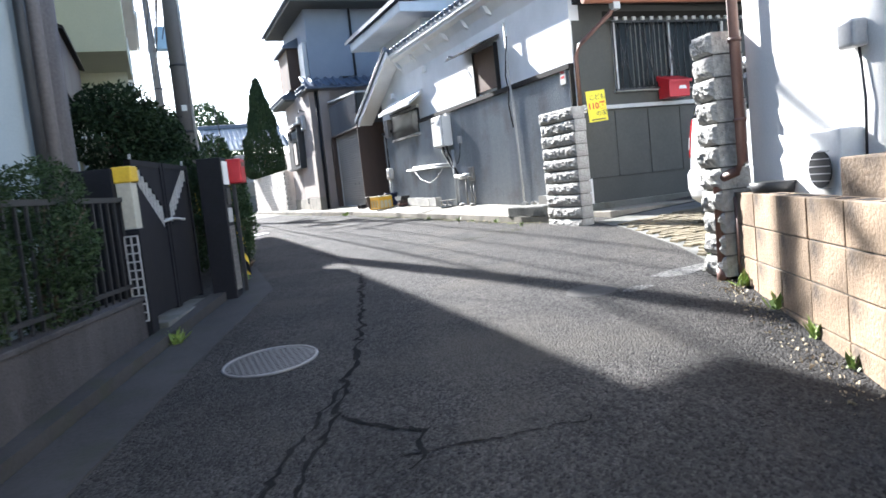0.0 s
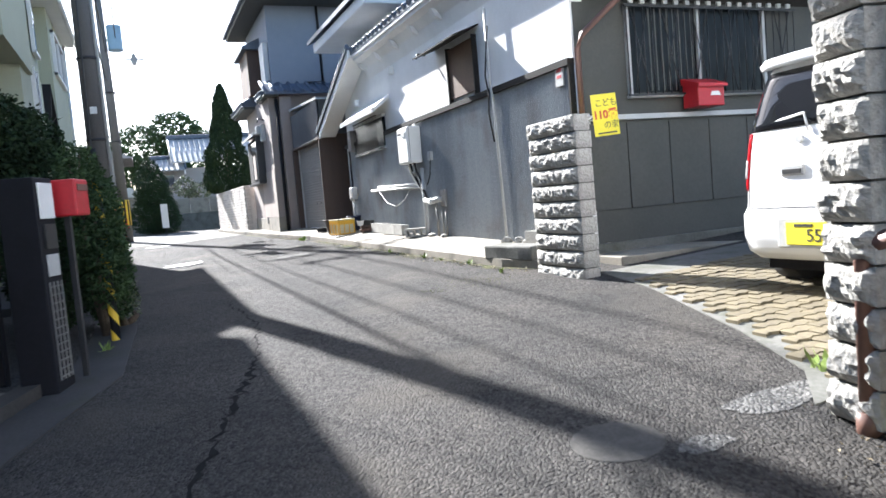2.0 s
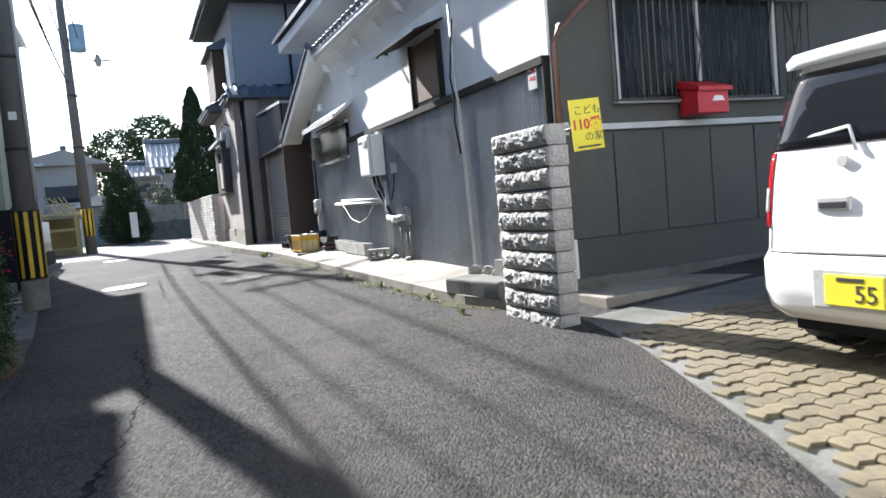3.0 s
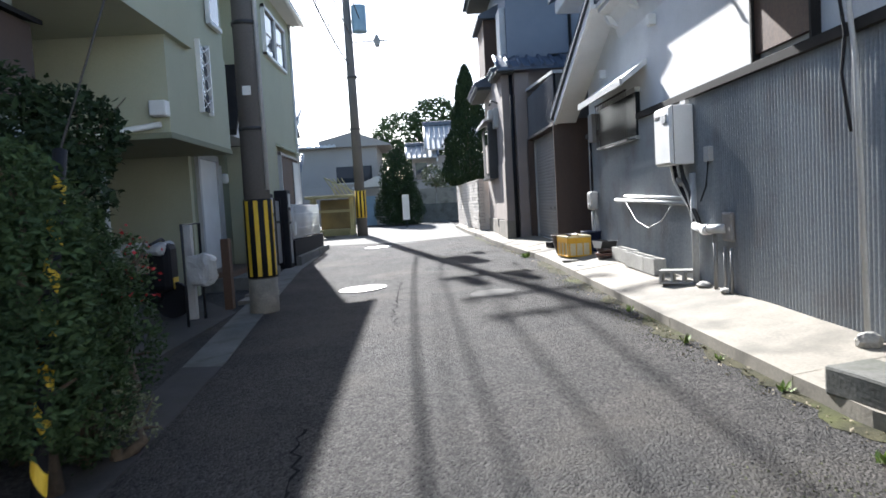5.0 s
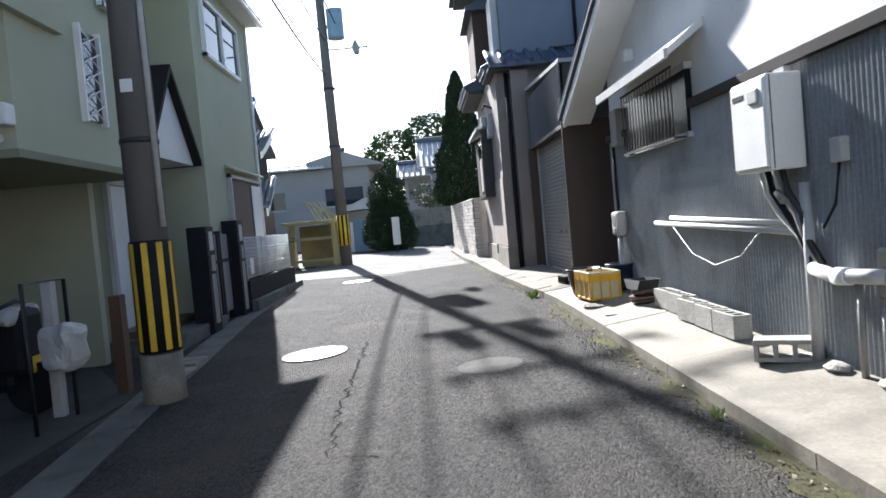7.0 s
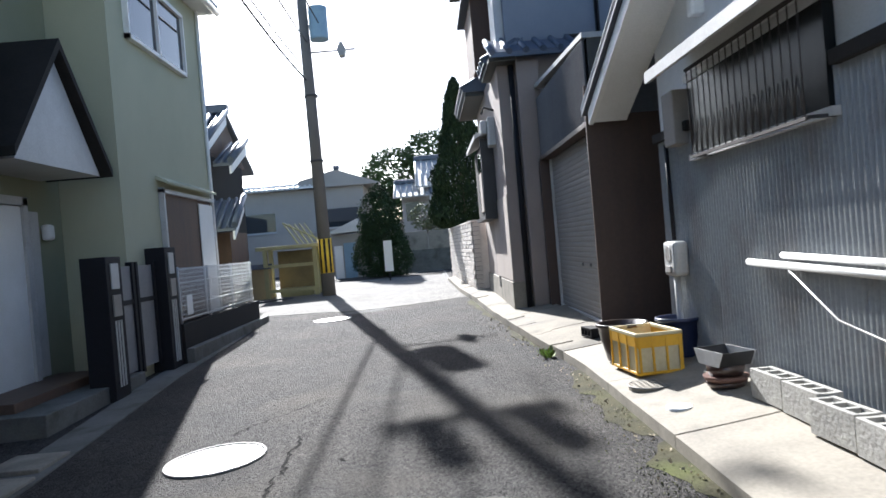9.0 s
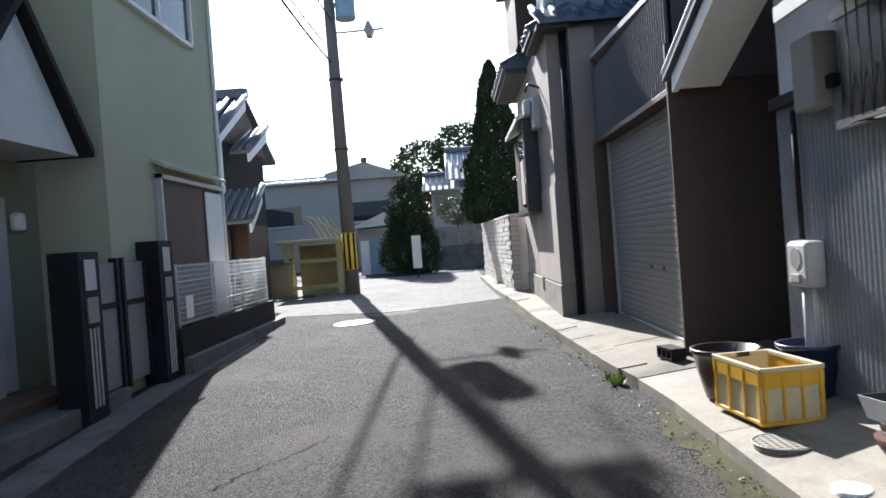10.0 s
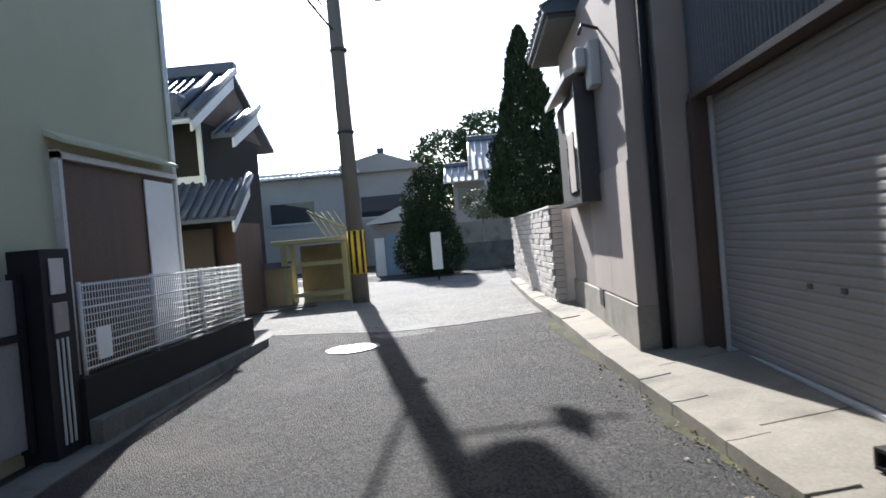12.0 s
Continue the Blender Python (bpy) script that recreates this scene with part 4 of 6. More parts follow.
part("porch_step", B(-1.0, -0.4, 19.2, 21.2, 0.9, 1.08, 0.01), mat("brown_step_tile", (0.16, 0.10, 0.07), 0.6, fine=20.0), green)

# yard floor under the carport and slabs across the gutter
# floor tone includes the carport's shade
tagged(part("yard_floor", B(-6, 0.35, 13.4, 19.0, 0.2, 0.72), M_GUTTER), "concrete floor of the carport, darkened as shaded", "floor", kind="structure")
for i, (x, y) in enumerate(((0.42, 17.1), (0.36, 17.75))):
    slab = thing("gutter_cover", x, y, 0.8, 4, "pale concrete slab over the gutter", "slab", "gutter covers")
    part("slab", B(x - 0.22, x + 0.24, y, y + 0.5, 0.55, ground_z(x, y) + 0.055, 0.01), M_CONC, slab)

# black gate posts, gate and mesh fence of the green house
for k, (y0, y1, top) in enumerate(((20.35, 20.75, 2.47), (22.2, 22.62, 2.58))):
    p1 = thing("gate_post", 0.0, y0, 0.8, label="black gate post with a pale plate and slats", category="gate post", group="black gate posts")
    part("post", B(-0.22, 0.08, y0, y1, 0.6, top, 0.008), M_BLACK, p1)
    part("plate", B(0.08, 0.095, y0 + 0.1, y0 + 0.3, top - 0.38, top - 0.08, 0.004), M_PVC, p1, "pale name plate")
    part("letter_slot", B(0.08, 0.1, y0 + 0.1, y0 + 0.3, top - 0.7, top - 0.45, 0.004), M_IRON, p1)
    for i in range(3):
        part("slat", B(0.08, 0.094, y0 + 0.12 + i * 0.07, y0 + 0.14 + i * 0.07, 0.95, top - 0.75), M_PVC, p1)
M_GATEGREY = mat("grey_gate_panel", (0.24, 0.24, 0.245), 0.6, (0.18, 0.18, 0.185), 1.0, 30.0, 0.1)
gate2 = thing("house_gate", 0.0, 21.5, 0.8, label="closed grey metal gate with dark stiles", category="gate")
for y0, y1 in ((20.8, 21.45), (21.5, 22.15)):
    leaf = part("gate_leaf", B(-0.12, -0.08, y0, y1, 1.0, 2.35, 0.004), M_GATEGREY, gate2)
    for y in (y0, y1 - 0.07):
        part("stile", B(-0.14, -0.05, y, y + 0.07, 0.95, 2.4, 0.004), M_BLACK, leaf)
    part("rail", B(-0.135, -0.06, y0, y1, 1.86, 1.92), M_BLACK, leaf)
low = thing("low_wall", 0.0, 25.0, 0.8, label="low dark concrete wall under a white mesh fence", category="wall", kind="structure")
part("wall", P([(-0.06, 22.62), (0.12, 22.62), (0.12, 27.2), (-0.06, 27.2)], "z", 0.7, 1.44), M_TRIM, low)
part("footing", B(0.12, 0.24, 22.62, 27.5, 0.6, 1.08, 0.01), M_CONC_DARK, low)
part("wall", B(-2.6, -0.06, 27.05, 27.2, 0.7, 1.44), M_TRIM, low)
mesh = thing("mesh_fence", 0.02, 25.0, 1.44, label="white welded wire mesh fence on a low wall", category="fence")
for i in range(4):
    y = 22.8 + i * 1.4
    part("post", T([(0.03, y, 1.4), (0.03, y, 2.28)], 0.022, 8), M_WHITE, mesh)
for k in range(12):
    z = 1.5 + k * 0.068
    part("wire", T([(0.055, 22.75, z), (0.055, 27.05, z)], 0.006 if k not in (0, 3, 8, 11) else 0.011, 6), M_WHITE, mesh)
for i in range(86):
    y = 22.76 + i * 0.05
    part("wire", T([(0.062, y, 1.47), (0.062, y, 2.27)], 0.004, 4), M_WHITE, mesh)
for i in range(20):
    x = -0.05 - i * 0.1
    part("wire", T([(x, 27.08, 1.47), (x, 27.08, 2.27)], 0.005, 4), M_WHITE, mesh)
for k in range(12):
    z = 1.5 + k * 0.068
    part("wire", T([(0.05, 27.07, z), (-2.0, 27.07, z)], 0.006, 4), M_WHITE, mesh)
part("notice", B(0.07, 0.08, 22.95, 23.2, 1.55, 1.85, 0.003), M_WHITE, mesh, "small white notice")

# things in the carport
scooter = thing("scooter", -0.5, 15.2, 0.72, label="dark motor scooter under a silver cover", category="scooter")
for x in (-1.15, 0.0):
    part("wheel", T([(x, 15.15, 0.97), (x, 15.25, 0.97)], 0.25, 18), M_BLACK, scooter)
part("body", B(-1.1, -0.1, 15.05, 15.35, 0.95, 1.35, 0.08), M_BLACK, scooter)
part("seat", B(-1.2, -0.5, 15.05, 15.35, 1.35, 1.5, 0.06), M_DARKMETAL, scooter)
part("front_cover", B(-0.25, 0.05, 15.0, 15.4, 1.1, 1.75, 0.08), M_BLACK, scooter)
part("handlebar", T([(-0.15, 14.9, 1.75), (-0.1, 15.2, 1.82), (-0.15, 15.5, 1.75)], 0.02, 8), M_DARKMETAL, scooter)
part("tail_box", B(-1.3, -0.95, 15.0, 15.4, 1.5, 1.8, 0.06), M_RED, scooter)
part("number_plate", B(0.05, 0.06, 15.1, 15.3, 1.12, 1.28, 0.004), M_YELLOW, scooter)
cover = bmesh.new()
box(cover, -0.75, 0.0, 14.95, 15.45, 1.6, 1.76, 0.06)
bmesh.ops.subdivide_edges(cover, edges=cover.edges[:], cuts=2, use_grid_fill=True)
for v in cover.verts:
    v.co += Vector(noise.noise_vector(v.co * 6)) * 0.05
part("cover", cover, M_PVC, scooter, "crumpled silver cover")
scooter.matrix_basis = pose(-0.45, 1.05, 0) @ scooter.matrix_basis
bike = thing("bicycle", 0.3, 14.75, 0.72, label="old bicycle with pale wheels parked by the gutter", category="bicycle")
for y in (14.45, 15.5):
    pts = [(0.35, y + 0.32 * math.cos(a * math.pi / 14), 1.05 + 0.32 * math.sin(a * math.pi / 14)) for a in range(29)]
    part("wheel", T(pts, 0.016, 6), M_IRON, bike)
part("frame", T([(0.35, 14.45, 1.05), (0.35, 14.62, 1.55), (0.35, 15.15, 1.35), (0.35, 15.5, 1.05)], 0.018, 6), M_DARKMETAL, bike)
part("frame", T([(0.35, 14.62, 1.5), (0.35, 14.98, 1.0), (0.35, 15.5, 1.05)], 0.018, 6), M_DARKMETAL, bike)
part("seat_post", T([(0.35, 14.98, 1.0), (0.35, 15.17, 1.5)], 0.016, 6), M_DARKMETAL, bike)
part("saddle", B(0.28, 0.42, 15.05, 15.3, 1.5, 1.56, 0.02), M_BLACK, bike)
part("handlebar", T([(0.1, 14.75, 1.7), (0.2, 14.62, 1.68), (0.5, 14.62, 1.68), (0.6, 14.75, 1.7)], 0.014, 6), M_IRON, bike)
bike.matrix_basis = pose(-0.33, 14.25, 0, 0, 0, 52) @ pose(-0.35, -14.45, 0) @ bike.matrix_basis
yard = thing("yard_gate", 0.0, 15.9, 0.7, label="thin dark metal frame gate by the carport", category="gate")
part("frame", T([(0.05, 15.3, 0.7), (0.05, 15.3, 2.0), (0.05, 16.0, 2.0), (0.05, 16.0, 0.7)], 0.02, 8), M_DARKMETAL, yard)
part("post", B(0.1, 0.22, 16.75, 16.9, 0.6, 1.75, 0.008), M_WOOD, yard)
part("post", B(-0.15, -0.05, 15.95, 16.05, 0.6, 2.0, 0.008), M_PVC, yard)
bag = bmesh.new()
box(bag, 0.0, 0.3, 15.55, 15.9, 1.2, 1.6, 0.08)
bmesh.ops.subdivide_edges(bag, edges=bag.edges[:], cuts=2, use_grid_fill=True)
for v in bag.verts:
    v.co += Vector(noise.noise_vector(v.co * 7)) * 0.05
tagged(part("cloth_cover", bag, M_PVC), "pale grey cloth hung on the yard gate", "cloth")

# ---- poles and wires ----
pole_1 = thing("utility_pole", 0.81, 16.18, 0.7, label="dark concrete utility pole with a yellow and black guard", category="pole", group="utility poles")
part("pole", T([(0.81, 16.18, 0.5), (0.81, 16.18, 12.0)], 0.185, 24, 0.125), M_POLE, pole_1)
part("base", T([(0.81, 16.18, 0.5), (0.81, 16.18, 1.2)], 0.2, 24, 0.195), M_CONC, pole_1, "pale worn concrete foot")
sl = part("guard_sheet", T([(0.81, 16.18, 1.22), (0.81, 16.18, 2.28)], 0.196, 24, 0.19), M_BLACK, pole_1, "black and yellow guard")
for i in range(9):
    a0 = -3.05 + i * 0.698
    bm = bmesh.new()
    prev = None
    for k in range(5):
        a = a0 + k * 0.075
        q = [bm.verts.new((0.81 + 0.199 * math.cos(a), 16.18 + 0.199 * math.sin(a), z)) for z in (1.24, 2.26)]
        if prev:
            bm.faces.new((prev[0], q[0], q[1], prev[1]))
        prev = q
    part("stripe", bm, M_YELLOW, sl)
part("number_plate", B(0.76, 0.87, 15.985, 16.0, 3.66, 3.78, 0.003), M_WHITE, pole_1)
part("cable_pipe", T([(0.98, 16.1, 2.4), (0.96, 16.1, 8.5)], 0.03, 8), M_PVC, pole_1)
for z in (3.2, 4.6, 6.2):
    part("band", T([(0.81, 16.18, z), (0.81, 16.18, z + 0.05)], 0.18, 20), M_DARKMETAL, pole_1)
part("cross_arm", B(0.0, 1.65, 16.05, 16.14, 9.9, 9.99), M_IRON, pole_1)

pole_2 = thing("utility_pole", 0.79, 33.0, 1.0, label="concrete utility pole with a transformer, lamp arm and striped guard", category="pole", group="utility poles")
part("pole", T([(0.79, 33.0, 0.8), (0.66, 33.0, 14.0)], 0.2, 24, 0.11), M_POLE, pole_2)
sl = part("guard_sheet", T([(0.79, 33.0, 1.75), (0.78, 33.0, 2.75)], 0.207, 24), M_YELLOW, pole_2, "yellow and black guard")
for i in range(9):
    a0 = -3.1 + i * 0.7
    bm = bmesh.new()
    prev = None
    for k in range(5):
        a = a0 + k * 0.08
        q = [bm.verts.new((0.785 + 0.212 * math.cos(a), 33.0 + 0.212 * math.sin(a), z)) for z in (1.76, 2.74)]
        if prev:
            bm.faces.new((prev[0], q[0], q[1], prev[1]))
        prev = q
    part("stripe", bm, M_BLACK, sl)
M_TRANS = mat("blue_grey_steel", (0.22, 0.33, 0.42), 0.45, (0.17, 0.27, 0.35), 2.0, 30.0, 0.05)
part("transformer", T([(1.14, 33.0, 8.55), (1.14, 33.0, 8.62), (1.14, 33.0, 9.45), (1.14, 33.0, 9.5)], 0.27, 20), M_TRANS, pole_2, "blue-grey cylindrical transformer")
part("hanger", B(0.7, 1.0, 32.95, 33.05, 8.9, 9.0), M_IRON, pole_2)
part("lamp_arm", T([(0.72, 33.0, 8.2), (2.15, 33.0, 8.22)], 0.028, 8), M_IRON, pole_2)
part("street_lamp", P([(1.62, 8.2), (1.72, 8.42), (1.78, 8.42), (1.88, 8.2), (1.82, 8.02), (1.68, 8.02)], "y", 32.85, 33.15), M_IRON, pole_2, "street lamp on an arm")
for z in (5.0, 6.9):
    part("band", T([(0.75, 33.0, z), (0.75, 33.0, z + 0.06)], 0.2, 20), M_DARKMETAL, pole_2)

for z, x0, x1 in ((13.1, -0.5, 1.7), (12.2, -0.4, 1.6), (10.7, -0.1, 1.4)):
    part("cross_arm", B(x0, x1, 32.86, 32.95, z, z + 0.09), M_IRON, pole_2)
    for k in range(5):
        x = x0 + 0.08 + (x1 - x0 - 0.16) * k / 4
        part("insulator", T([(x, 32.9, z + 0.09), (x, 32.9, z + 0.16), (x, 32.9, z + 0.3)], 0.07, 12, 0.04), M_WHITE, pole_2)
for x in (0.25, 1.05):
    part("fuse_box", T([(x, 32.9, 10.75), (x, 32.9, 11.45)], 0.17, 16), M_TRANS, pole_2, "grey cylindrical switch")

# overhead wires, one span ahead, one over the lane, one behind
def wire(a, b, sag, r):
    a, b = Vector(a), Vector(b)
    w = T([a.lerp(b, k / 16) - Vector((0, 0, sag * 4 * (k / 16) * (1 - k / 16))) for k in range(17)], r, 6)
    return tagged(part("overhead_wire", w, M_BLACK), "black overhead wire between utility poles", "wire", "overhead wires")


for xo, z1, z2, s, r in ((-0.7, 10.0, 10.3, 0.35, 0.010), (0.75, 10.0, 10.3, 0.4, 0.010), (0.05, 8.6, 8.5, 0.3, 0.02), (-0.05, 7.6, 7.4, 0.35, 0.024), (0.45, 9.2, 9.0, 0.35, 0.02), (-0.25, 8.1, 8.0, 0.3, 0.018), (0.9, 9.6, 9.9, 0.3, 0.018)):
    wire((0.81 + xo, 16.1, z1), (0.72 + xo, 32.95, z2), s, r)
    wire((0.81 + xo, 16.1, z1), (-2.6 + xo, -12.0, z1 - 1.0), s * 1.5, r)
for xo, z in ((1.2, 8.1), (1.9, 8.4), (2.6, 8.9)):
    wire((1.6 + xo, -14.0, z), (0.9, 16.1, z), 0.5, 0.02)

# ---- traditional house with tiled roofs ----
old = thing("tiled_house", -3.0, 31.5, 1.0, label="old dark timber house with two tiers of grey tiled roofs", category="house")
part("wall", B(-8, -1.85, 31.0, 34.6, 0.9, 5.3), M_TRIM, old)
part("board_cladding", B(-8, -1.82, 30.95, 31.0, 0.9, 3.0), M_BROWN, old)
for x in (-2.9, -1.95):
    part("corner_post", B(x, x + 0.09, 30.9, 30.97, 3.85, 5.2), M_WHITE, old)


def tiled_slope(parent, x0, x1, y_eave, y_ridge, z_eave, z_ridge, pitch=0.2, tile=M_TILE):
    r = part("roof_slope", P([(y_eave, z_eave - 0.08), (y_eave, z_eave), (y_ridge, z_ridge), (y_ridge, z_ridge - 0.08)], "x", x0, x1), tile, parent)
    n = int((x1 - x0) / pitch)
    for i in range(n + 1):
        x = x0 + 0.06 + i * pitch
        if x < x1:
            part("roof_tile", T([(x, y_eave - 0.03, z_eave + 0.02), (x, y_ridge, z_ridge + 0.02)], 0.045, 8), tile, r)
    part("verge_cap", T([(x1, y_eave - 0.05, z_eave + 0.06), (x1, y_ridge, z_ridge + 0.07)], 0.085, 8), M_TILE, r)
    part("barge_board", P([(y_eave, z_eave - 0.3), (y_eave, z_eave - 0.1), (y_ridge, z_ridge - 0.1), (y_ridge, z_ridge - 0.35)], "x", x1 - 0.07, x1 - 0.02), M_WHITE, r)


tiled_slope(old, -8.2, -1.75, 30.3, 33.0, 5.2, 6.65)
part("rear_slope", P([(33.0, 6.65), (33.0, 6.57), (35.8, 5.1), (35.8, 5.2)], "x", -8.2, -1.75), M_TILE, old)
part("ridge", B(-8.2, -1.7, 32.85, 33.15, 6.62, 6.9, 0.05), M_TILE, old)
part("ridge_end", B(-2.35, -2.05, 30.4, 30.9, 5.4, 5.75, 0.1), M_TILE, old)
part("descending_ridge", T([(-2.1, 30.35, 5.35), (-2.1, 32.5, 6.5)], 0.1, 8), M_TILE, old)
tiled_slope(old, -1.75, -1.25, 31.2, 33.0, 4.95, 5.75)
tiled_slope(old, -8.2, -0.95, 29.9, 31.0, 3.15, 3.95)
part("gable_wall", P([(31.0, 5.2), (35.0, 5.2), (33.0, 6.5)], "x", -2.0, -1.85), M_WOOD, old)
part("eave_gutter", T([(-8, 30.25, 5.08), (-1.8, 30.25, 5.1)], 0.05, 8), M_WHITE, old)
part("porch", B(-1.85, -1.45, 31.2, 33.0, 0.9, 3.1), M_WOOD, old)
part("wall_band", B(-8, -1.85, 30.96, 31.0, 3.95, 4.1), M_WHITE, old)

# ochre wall, shelter rack
owall = thing("ochre_wall", -1.8, 33.8, 0.9, label="ochre rendered garden wall with a dark tiled coping", category="wall", kind="structure")
part("wall", B(-4.5, -1.05, 33.75, 33.95, 0.7, 2.0), M_TANWALL, owall)
part("coping", P([(33.65, 2.0), (33.85, 2.15), (34.05, 2.0)], "x", -4.5, -1.0), M_TILE, owall)
# ochre board darkened in colour for the shade inside the shelter
M_SHELTERBACK = mat("shaded_ochre_board", (0.20, 0.165, 0.085), 0.85, (0.12, 0.10, 0.055), 1.5, 40.0, 0.3)
rack = thing("timber_shelter", -0.3, 34.0, 1.0, label="olive painted open timber shelter with shelves", category="shelter")
for x in (-1.22, 0.28):
    for y in (33.7, 34.5):
        part("post", B(x, x + 0.12, y, y + 0.12, 0.8, 2.55), M_OLIVE, rack)
part("roof_board", B(-1.4, 0.6, 33.6, 34.8, 2.55, 2.66, 0.01), M_OLIVE, rack)
for z in (1.25, 2.0):
    part("shelf_rail", B(-1.15, 0.4, 33.71, 33.78, z, z + 0.1), M_OLIVE, rack)
part("back_board", B(-0.95, 0.4, 34.55, 34.6, 0.9, 2.5), M_SHELTERBACK, rack)
part("crate_stack", B(-0.8, 0.2, 33.95, 34.4, 1.0, 1.35, 0.02), M_OLIVE, rack)
for k in range(5):
    part("ladder_rail", T([(-0.35 + k * 0.16, 35.0, 2.7 + 0.0), (-0.75 + k * 0.16, 35.0, 3.35)], 0.025, 6), M_OLIVE, rack)
part("ladder_rail", T([(0.5, 35.0, 2.7), (-0.8, 35.0, 3.4)], 0.03, 6), M_OLIVE, rack)
barrier = thing("low_rail", -1.3, 32.9, 1.0, label="thin dark rail lying along the road's edge", category="rail")
part("rail", T([(-1.9, 31.4, 1.08), (-0.2, 32.6, 1.12)], 0.02, 6), M_DARKMETAL, barrier)

# ---- far end of the lane ----
M_FARWALL = mat("pale_grey_render", (0.36, 0.335, 0.305), 0.9, (0.30, 0.28, 0.255), 0.4, 40.0, 0.2)
M_METALROOF = mat("pale_metal_roof", (0.55, 0.56, 0.57), 0.4, (0.45, 0.46, 0.47), 0.8, 20.0, 0.05, metal=0.3)
hall = thing("grey_building", -4.0, 56, 1.2, label="long grey two-storey building with a pale ribbed roof edge", category="building")
part("wall", B(-14, 0.2, 55, 62, 0.9, 6.3), M_FARWALL, hall)
part("roof", P([(54.4, 6.3), (54.4, 6.42), (58.5, 7.1), (62.6, 6.42), (62.6, 6.3)], "x", -14.5, -2.5), M_METALROOF, hall)
for i in range(40):
    part("roof_rib", T([(-14.3 + i * 0.3, 54.36, 6.44), (-14.3 + i * 0.3, 58.3, 7.12)], 0.06, 6), M_METALROOF, hall)
part("gable", P([(-3.6, 6.3), (1.2, 6.3), (1.2, 6.36), (-1.3, 7.3), (-3.6, 6.75)], "y", 54.6, 62), M_FARWALL, hall)
part("finial", B(-1.45, -1.1, 54.5, 54.9, 7.25, 7.55, 0.08), M_TILE, hall)
for x0 in (-7.6, -2.6):
    w = part("window", B(x0, x0 + 2.4, 54.95, 55.0, 3.9, 5.0), M_GLASS, hall)
    part("frame", B(x0 - 0.06, x0 + 2.46, 54.9, 54.96, 3.8, 3.9), M_PVC, w)
part("lower_annex", B(-12, -2.6, 52.5, 55, 0.9, 3.6), M_FARWALL, hall)
shed = thing("small_shed", 0.3, 42.5, 1.1, label="small grey shed with a bright metal roof", category="shed")
part("wall", B(-0.2, 1.6, 42.2, 44.0, 0.9, 3.05), M_FARWALL, shed)
part("roof", P([(-0.35, 3.1), (-0.35, 3.16), (0.9, 3.68), (2.0, 3.3), (2.0, 3.2)], "y", 41.9, 44.2), M_METALROOF, shed)
part("door", B(0.25, 0.75, 42.15, 42.2, 1.0, 2.7), M_TRANS, shed)
part("door", B(-0.15, 0.2, 42.15, 42.2, 1.0, 2.6), M_WHITE, shed)
bwall = thing("garden_wall_far", 4.0, 43.0, 1.0, label="weathered grey garden wall with pale upper panels", category="wall", kind="structure")
part("wall", B(1.0, 8, 43.0, 43.2, 0.8, 2.15), M_CONC_DARK, bwall)
for i in range(4):
    part("panel", B(2.85 + i * 1.0, 3.82 + i * 1.0, 43.0, 43.15, 2.15, 2.95, 0.01), M_CONC, bwall)
house4 = thing("tiled_house", 5.0, 51, 1.2, label="pale house with grey tiled roofs, coloured bright for sun glint, behind a wall", category="house")
part("wall", B(2.6, 8, 50.4, 55, 0.9, 5.1), M_FARWALL, house4)
part("window", B(2.8, 3.5, 50.36, 50.4, 3.7, 4.7), M_GLASS, house4)
tiled_slope(house4, 2.2, 4.2, 49.6, 51.5, 5.0, 5.85, 0.32, M_TILE_GLINT)
tiled_slope(house4, 3.4, 9.0, 49.9, 53.5, 5.5, 7.3, 0.32, M_TILE_GLINT)
part("ridge", B(3.4, 9.0, 53.3, 53.7, 7.25, 7.55, 0.06), M_TILE, house4)
part("ridge", B(2.2, 3.4, 51.3, 51.7, 5.8, 6.05, 0.06), M_TILE, house4)
sign = thing("notice_board", 2.2, 37.5, 1.1, label="small white notice board on a post", category="sign")
part("post", T([(2.35, 37.6, 1.0), (2.35, 37.6, 2.6)], 0.03, 8), M_DARKMETAL, sign)
part("board", B(2.2, 2.5, 37.52, 37.56, 1.5, 2.6, 0.006), M_WHITE, sign)
# houses that close the lane beyond what is seen
tagged(part("backdrop", B(-60, -9, 40, 70, 0.5, 5.5), M_FARWALL), "row of pale houses far off", "backdrop", kind="structure")
tagged(part("backdrop", B(9, 60, 44, 70, 0.5, 5.0), M_FARWALL), "row of pale houses far off", "backdrop", kind="structure")
tagged(part("backdrop", B(-40, 40, -32, -26, -1, 5.0), M_FARWALL), "row of pale houses far off", "backdrop", kind="structure")
tagged(part("backdrop", B(-9, 8, 66, 72, 0.5, 4.5), M_FARWALL), "row of pale houses far off", "backdrop", kind="structure")

shrub("round_tree", "round dark conifer at the end of the lane", [(2.05, 40, 2.4, 1.0, 0.9, 1.2), (1.95, 40, 3.7, 0.8, 0.8, 0.9), (2.5, 40, 2.0, 0.7, 0.7, 0.9), (1.5, 39.9, 2.1, 0.7, 0.7, 0.9), (2.0, 40, 4.4, 0.4, 0.4, 0.5), (2.0, 40, 3.1, 0.9, 0.85, 0.9)], 34000, 0.045, M_LEAF_D, 61, "tree", trunk=(2.0, 40, 1.0))
